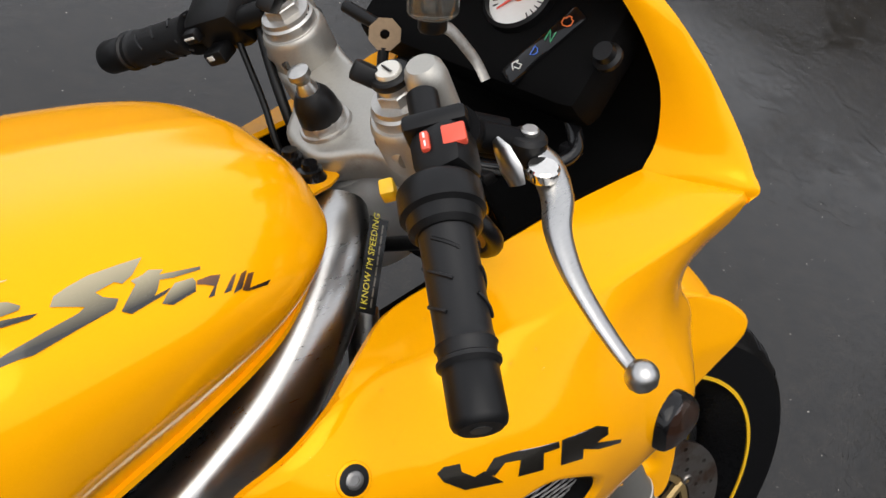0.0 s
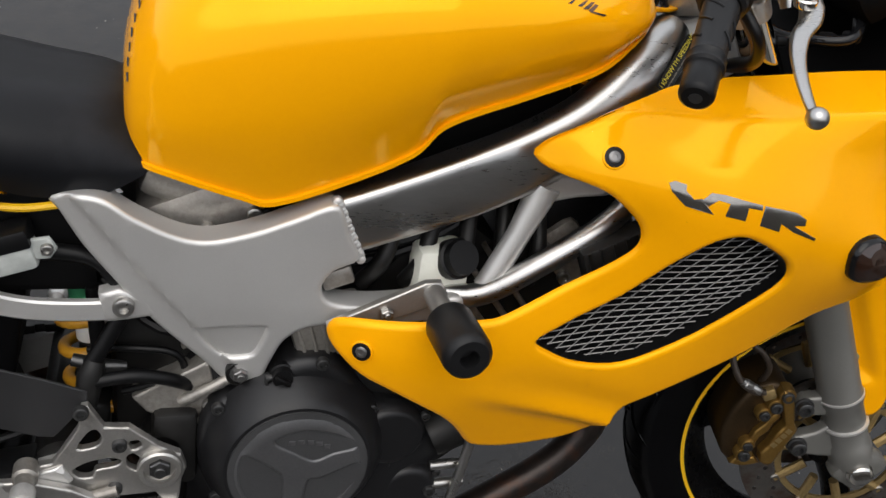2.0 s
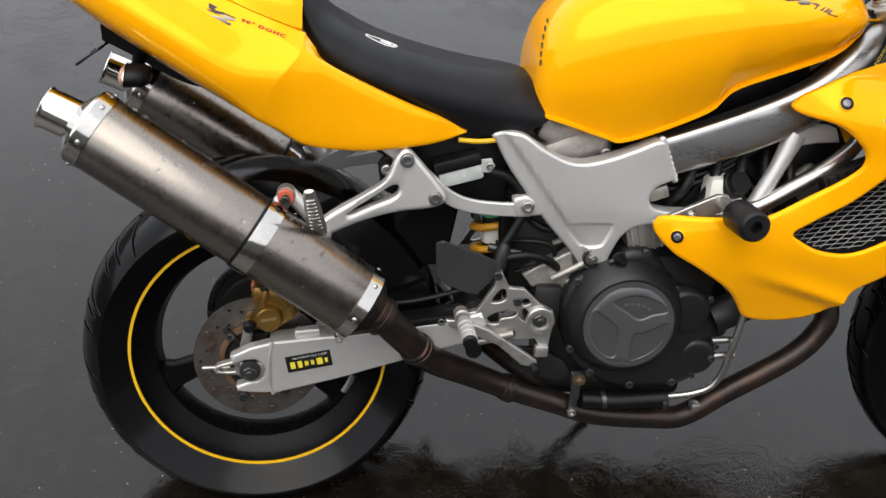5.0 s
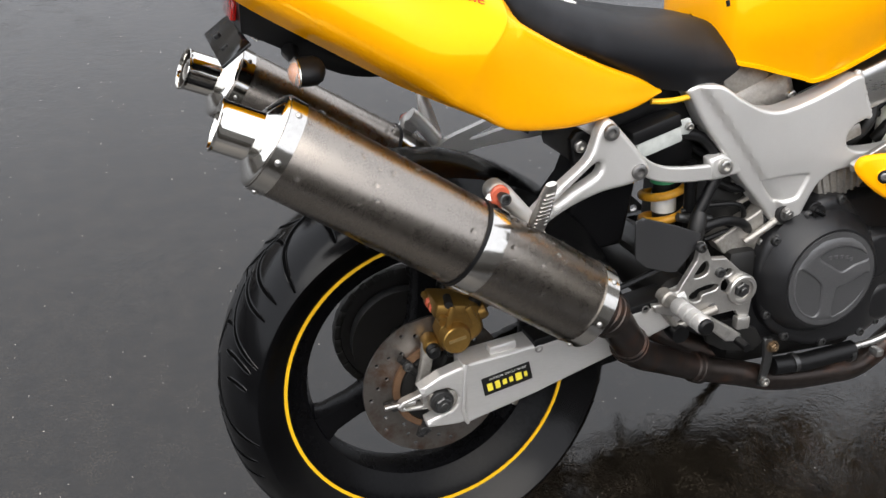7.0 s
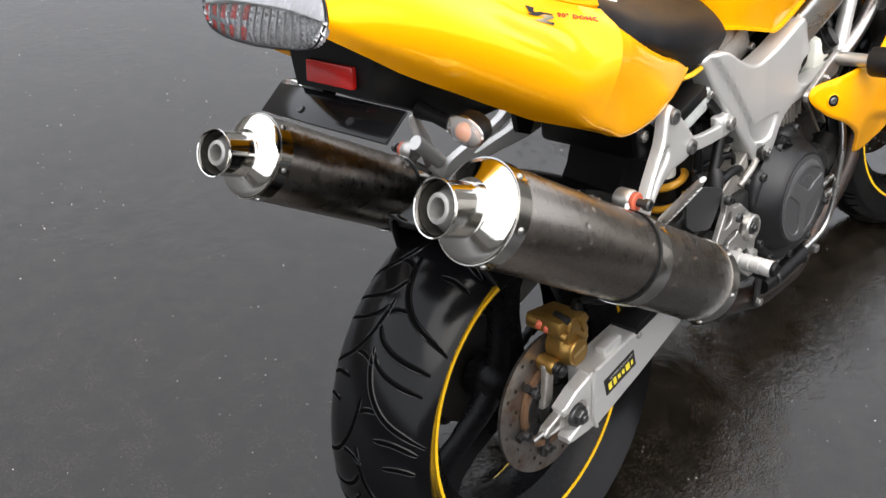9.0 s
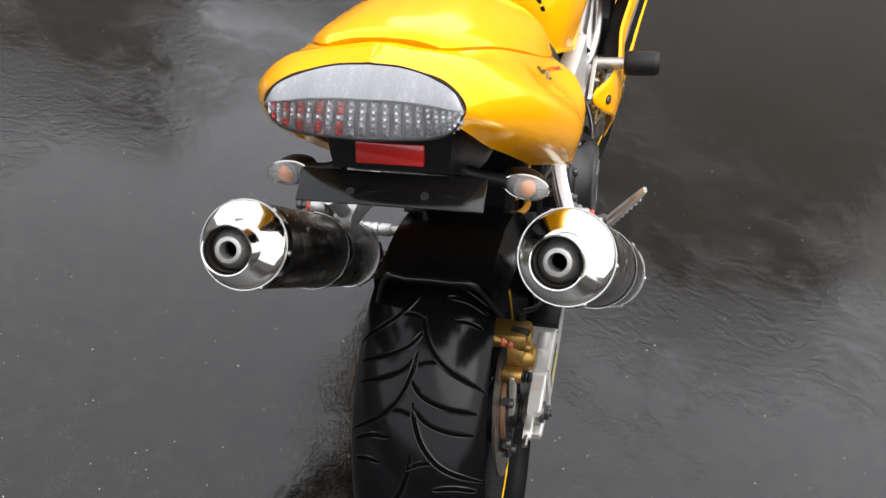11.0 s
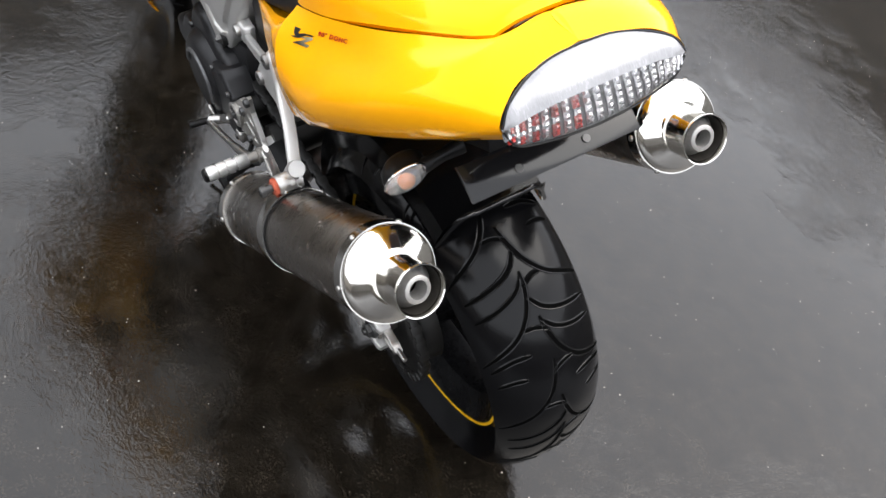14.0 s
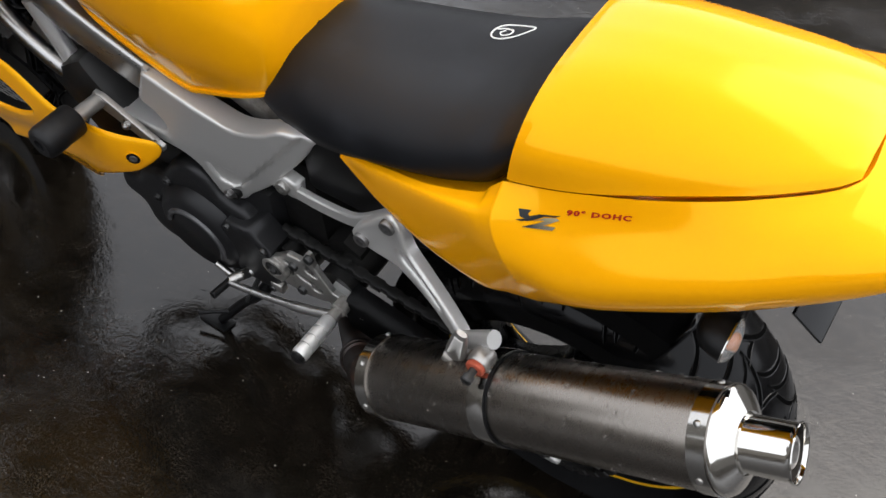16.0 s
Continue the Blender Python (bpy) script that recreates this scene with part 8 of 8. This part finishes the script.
STROKE_LARGE = [(0.7265, 0.5720), (0.7335, 0.5727), (0.7514, 0.5757), (0.7699, 0.5786), (0.7888, 0.5812), (0.7937, 0.5831), (0.7849, 0.5869), (0.7778, 0.5898), (0.7822, 0.5946), (0.7910, 0.5969), (0.8032, 0.5989), (0.8202, 0.5989), (0.8348, 0.5984), (0.8246, 0.5906), (0.8173, 0.5878), (0.8139, 0.5904), (0.8021, 0.5885), (0.8044, 0.5847), (0.8115, 0.5808), (0.8070, 0.5763), (0.7879, 0.5738), (0.7599, 0.5696), (0.7531, 0.5703), (0.7333, 0.5704)]
STROKE_CROSSED = [(0.8096, 0.5738), (0.8160, 0.5790), (0.8237, 0.5849), (0.8221, 0.5876), (0.8302, 0.5887), (0.8344, 0.5902), (0.8419, 0.5874), (0.8385, 0.5855), (0.8473, 0.5841), (0.8634, 0.5819), (0.8621, 0.5801), (0.8449, 0.5811), (0.8371, 0.5826), (0.8334, 0.5780), (0.8300, 0.5751), (0.8411, 0.5764), (0.8358, 0.5739), (0.8140, 0.5705)]
STROKE_RING = [(0.8318, 0.5696), (0.8378, 0.5741), (0.8443, 0.5778), (0.8554, 0.5772), (0.8560, 0.5742), (0.8532, 0.5692), (0.8373, 0.5668)]
STROKE_HOOK = [(0.8587, 0.5633), (0.8655, 0.5684), (0.8607, 0.5710), (0.8558, 0.5726), (0.8571, 0.5748), (0.8665, 0.5748), (0.8726, 0.5734), (0.8665, 0.5676), (0.8628, 0.5632)]
STROKE_TAIL_A = [(0.8691, 0.5624), (0.8796, 0.5702), (0.8830, 0.5711), (0.8744, 0.5625)]
STROKE_TAIL_B = [(0.8753, 0.5607), (0.8862, 0.5700), (0.8907, 0.5707), (0.8819, 0.5615)]
STROKE_TAIL_C = [(0.8818, 0.5606), (0.8904, 0.5686), (0.8948, 0.5682), (0.8873, 0.5604), (0.9043, 0.5608), (0.9006, 0.5584), (0.8850, 0.5591)]
STROKES = [(STROKE_TOP_BAR, DECAL_SILVER), (STROKE_FIRST, FADE), (STROKE_SECOND, FADE), (STROKE_THIRD, FADE), (STROKE_LARGE, FADE), (STROKE_CROSSED, FADE), (STROKE_RING, FADE), (STROKE_HOOK, FADE_BROWN), (STROKE_TAIL_A, FADE_BROWN), (STROKE_TAIL_B, FADE_BROWN), (STROKE_TAIL_C, FADE_BROWN)]
for side in (-1, 1):
    for k, (shape, m) in enumerate(STROKES):
        laid("model_stroke", shape, on_tank(side), m, tank, "grey to black fading model stroke")
    # five small bars where the maker's name stands
    for i in range(5):
        a, b = 0.205 * i, 0.205 * i + 0.165
        foot = lambda q: (0.6775 + 0.0560 * q, 0.6060 - 0.0232 * q)
        head = lambda q: (0.6804 + 0.0495 * q, 0.6110 - 0.0197 * q)
        laid("brand_bar", [foot(a), foot(b), head(b), head(a)], on_tank(side), DECAL_RED, tank, "small red brand bar")


def on_fairing(side):
    def place(u, v):
        x = 0.968 + 0.146 * u + (1 - v) * (0.010 + 0.007 * u)
        z = 0.793 - 0.022 * u - (1 - v) * (0.023 + 0.005 * u)
        return V(x, side * (fair_depth(x, z) + 0.0007), z)

    return place


for side in (-1, 1):
    for shape in (
        [(0, 0.85), (0.05, 1), (0.13, 0.97), (0.11, 0.7), (0.15, 0.42), (0.21, 0.55), (0.26, 0.0), (0.07, 0.0), (0.0, 0.5)],
        [(0.20, 0.45), (0.30, 0.92), (0.40, 1), (0.66, 1), (0.64, 0.78), (0.54, 0.75), (0.48, 0.15), (0.34, 0.1), (0.41, 0.7), (0.33, 0.7), (0.24, 0.3)],
        [(0.58, 0.12), (0.68, 1), (0.93, 1), (0.99, 0.8), (0.96, 0.55), (0.86, 0.45), (1.02, 0.12), (1.0, 0.0), (0.84, 0.18), (0.76, 0.42), (0.72, 0.06)],
    ):
        laid("model_block", shape, on_fairing(side), DECAL_FOIL, bpy.data.objects["side_fairing" if side < 0 else "side_fairing.001"], "slanted black foil model mark", 0.012)


def on_tail(side):
    """Right side reads from the rear ahead, left side from the front back."""
    def place(u, v):
        c, q = (0.940, -0.340) if side < 0 else (-0.950, 0.311)
        x0, z0 = (-0.0605, 0.885) if side < 0 else (0.0555, 0.841)
        x, z = x0 + c * u + abs(q) * v, z0 + q * u + 0.935 * v
        hit, n, *_ = tail_tree.ray_cast(V(x, 0.5, z), V(0, -1, 0))
        if hit is None:
            hit, n, *_ = tail_tree.find_nearest(V(x, 0.16, z))
        return V(hit.x, side * (hit.y + 0.0012), hit.z)

    return place


for side in (-1, 1):
    place = on_tail(side)
    spot = lambda x, y: place(0.002 + 0.047 * x, 0.0165 * y)
    for shape, m in (
        ([(0.03, 1.0), (0.33, 0.95), (0.26, 0.76), (0.31, 0.66), (0.52, 0.76), (1.0, 0.76), (0.87, 0.66), (0.63, 0.66), (0.37, 0.43), (0.12, 0.41), (0.0, 0.50), (0.20, 0.52), (0.09, 0.64)], DECAL_BLACK),
        ([(0.40, 0.42), (0.64, 0.60), (0.91, 0.63), (0.97, 0.53), (0.80, 0.36), (0.63, 0.22), (0.91, 0.17), (0.84, 0.0), (0.16, 0.12), (0.52, 0.33), (0.66, 0.45), (0.55, 0.47)], FADE),
    ):
        laid("engine_mark", shape, spot, m, tail, "black and grey V2 engine mark", 0.05)
    written("engine_note", "90° DOHC", 0.0064, lambda u, v: place(1.95 * u + 0.0540, 0.95 * v + (0.0110 if side < 0 else 0.0140) + 0.10 * u), DECAL_RED, tail, "small red lettering", 0.1, 1.2, 0.0003)

# teardrop mark on the seat
def on_seat(line, closed):
    out = []
    for p in curve([(x, y, 0) for x, y in line], 6, closed):
        hit, *_ = seat_tree.ray_cast(V(0.205 + 1.1 * p.x - 0.3 * p.y, -0.067 + 1.45 * p.y + 0.35 * p.x, 1.2), V(0, 0, -1))
        out.append(hit + V(0, 0, 0.0004))
    return [*out, out[0], out[1]] if closed else out


mark = part("spiral_mark", tube(on_seat([(-0.025, 0.0), (-0.011, 0.008), (0.006, 0.010), (0.018, 0.006), (0.020, -0.002), (0.012, -0.009), (-0.004, -0.008)], True), 0.0011, 6), DECAL_WHITE, seat, "small white teardrop mark with a spiral inside")
part("spiral", tube(on_seat([(0.016, -0.004), (0.008, -0.004), (-0.002, 0.0), (0.000, 0.005), (0.008, 0.005), (0.011, 0.001), (0.006, -0.001)], False), 0.0010, 6), DECAL_WHITE, mark)

# warning sticker on the beam by the headstock
sl = V(0.0225, 0.0174, 0.028).normalized()
sn = (V(0.1, -0.75, 0.6) - sl * sl.dot(V(0.1, -0.75, 0.6))).normalized()
sw_ = sn.cross(sl)
SM = Matrix((sl, sw_, sn)).transposed().to_4x4()
SM.translation = V(1.017, -0.0915, 0.874) + sn * 0.001 - sw_ * 0.006
wsticker = part("warning_sticker", turned(block((0, 0.002, 0), (0.072, 0.016, 0.0012)), SM), DECAL_BLACK, bpy.data.objects["frame_spar"], "black warning sticker with yellow lettering")
written("sticker_line", "I KNOW I'M SPEEDING", 0.0078, lambda u, v: SM @ V(0.93 * u - 0.034, v + 0.0025, 0.0011), DECAL_YELLOW, wsticker, "yellow lettering")
for i in range(8):
    part("small_bar", turned(block((-0.028 + 0.008 * i, -0.0015, 0.0009), (0.0066, 0.0012, 0.0005)), SM), DECAL_GREY, wsticker)
# black bars up the rear of the tank
for i in range(6):
    s = i / 5
    q = V(0.4645, -0.050, 0.888).lerp(V(0.4555, -0.082, 0.826), s)
    hit, n, *_ = tank_tree.find_nearest(q)
    part("brand_bar", block(hit, (0.0016, 0.009, 0.0085), turn=Matrix.Rotation(radians(-22), 4, "X")), DECAL_BLACK, tank, "small black brand bar")

# bars on the shop sticker and the caliper
turn = pose(0, 0, 0, 0, -12.5, 0)
for u, w in ((-0.027, 0.010), (-0.015, 0.009), (-0.004, 0.008), (0.006, 0.007), (0.018, 0.012), (0.029, 0.006)):
    part("script_bar", block(V(0.1015, -0.1589, 0.326) + (turn @ V(u, 0, -0.001)), (w * 0.8, 0.0006, 0.012 if w > 0.008 else 0.008), turn=turn), DECAL_YELLOW, sticker, "yellow script bar")
written("shop_line", "MOTOR CYCLE SHOP", 0.0052, lambda u, v: V(0.1015, -0.1592, 0.3275) + (turn @ V(u * 1.15 - 0.026, 0, v + 0.008)), DECAL_WHITE, sticker, "small white lettering")

# -- raindrops on paint and metal --
rng = random.Random(7)
drops = bmesh.new()


def drop(p, n, r):
    x, y, z = frame_of(n)
    rows = []
    for a, h in ((1.0, -0.1), (0.95, 0.3), (0.75, 0.62), (0.4, 0.8)):
        rows.append([p + r * a * (math.cos(2 * math.pi * k / 8) * x + math.sin(2 * math.pi * k / 8) * y) + z * r * h for k in range(8)])
    rings = grid(drops, rows, True)
    drops.faces.new(rings[-1])


def sprinkle(tree, box, count, small, large, mirror=True):
    """Drops at random on a surface within a box of x, y and z."""
    for _ in range(count):
        q = V(*(rng.uniform(a, b) for a, b in box))
        hit, n, *_ = tree.find_nearest(q)
        if hit is None or not all(a - 0.02 <= c <= b + 0.02 for c, (a, b) in zip(hit, box)):
            continue
        out = n if n.dot(V(0.25, 0, 0.6) - V(hit.x, 0, hit.z) + V(0, -hit.y, 0)) < 0 else -n
        r = small + (large - small) * rng.random() ** 3
        for s in ((1, -1) if mirror else (1,)):
            drop(V(hit.x, s * hit.y, hit.z), V(out.x, s * out.y, out.z), r)


sprinkle(tail_tree, ((-0.28, 0.3), (0.10, 0.22), (0.69, 0.80)), 320, 0.0012, 0.0040)
sprinkle(tail_tree, ((-0.29, 0.1), (0.10, 0.22), (0.80, 0.96)), 90, 0.0009, 0.0024)
sprinkle(fair_tree, ((0.85, 1.31), (-0.27, -0.15), (0.70, 0.89)), 60, 0.0007, 0.0018)
sprinkle(fair_tree, ((0.82, 1.31), (-0.27, -0.15), (0.44, 0.66)), 60, 0.0007, 0.0020)
sprinkle(spar_tree, ((0.68, 0.92), (0.12, 0.16), (0.67, 0.82)), 110, 0.0010, 0.0030)
for f, r, *_ in (MUF_R, MUF_L):
    f, r = Vector(f), Vector(r)
    x, y, d = frame_of(r - f)
    for _ in range(260):
        t = rng.uniform(0, 2 * math.pi)
        n = math.cos(t) * x + math.sin(t) * y
        if n.z > -0.2:
            drop(f.lerp(r, rng.uniform(0.06, 0.95)) + n * 0.0576, n, 0.0012 + 0.0028 * rng.random() ** 3)
tagged(part("rainwater", drops, DROP, bike, "clear rainwater beaded on paint and metal"), "clear rainwater beaded on paint and metal", kind="stuff")
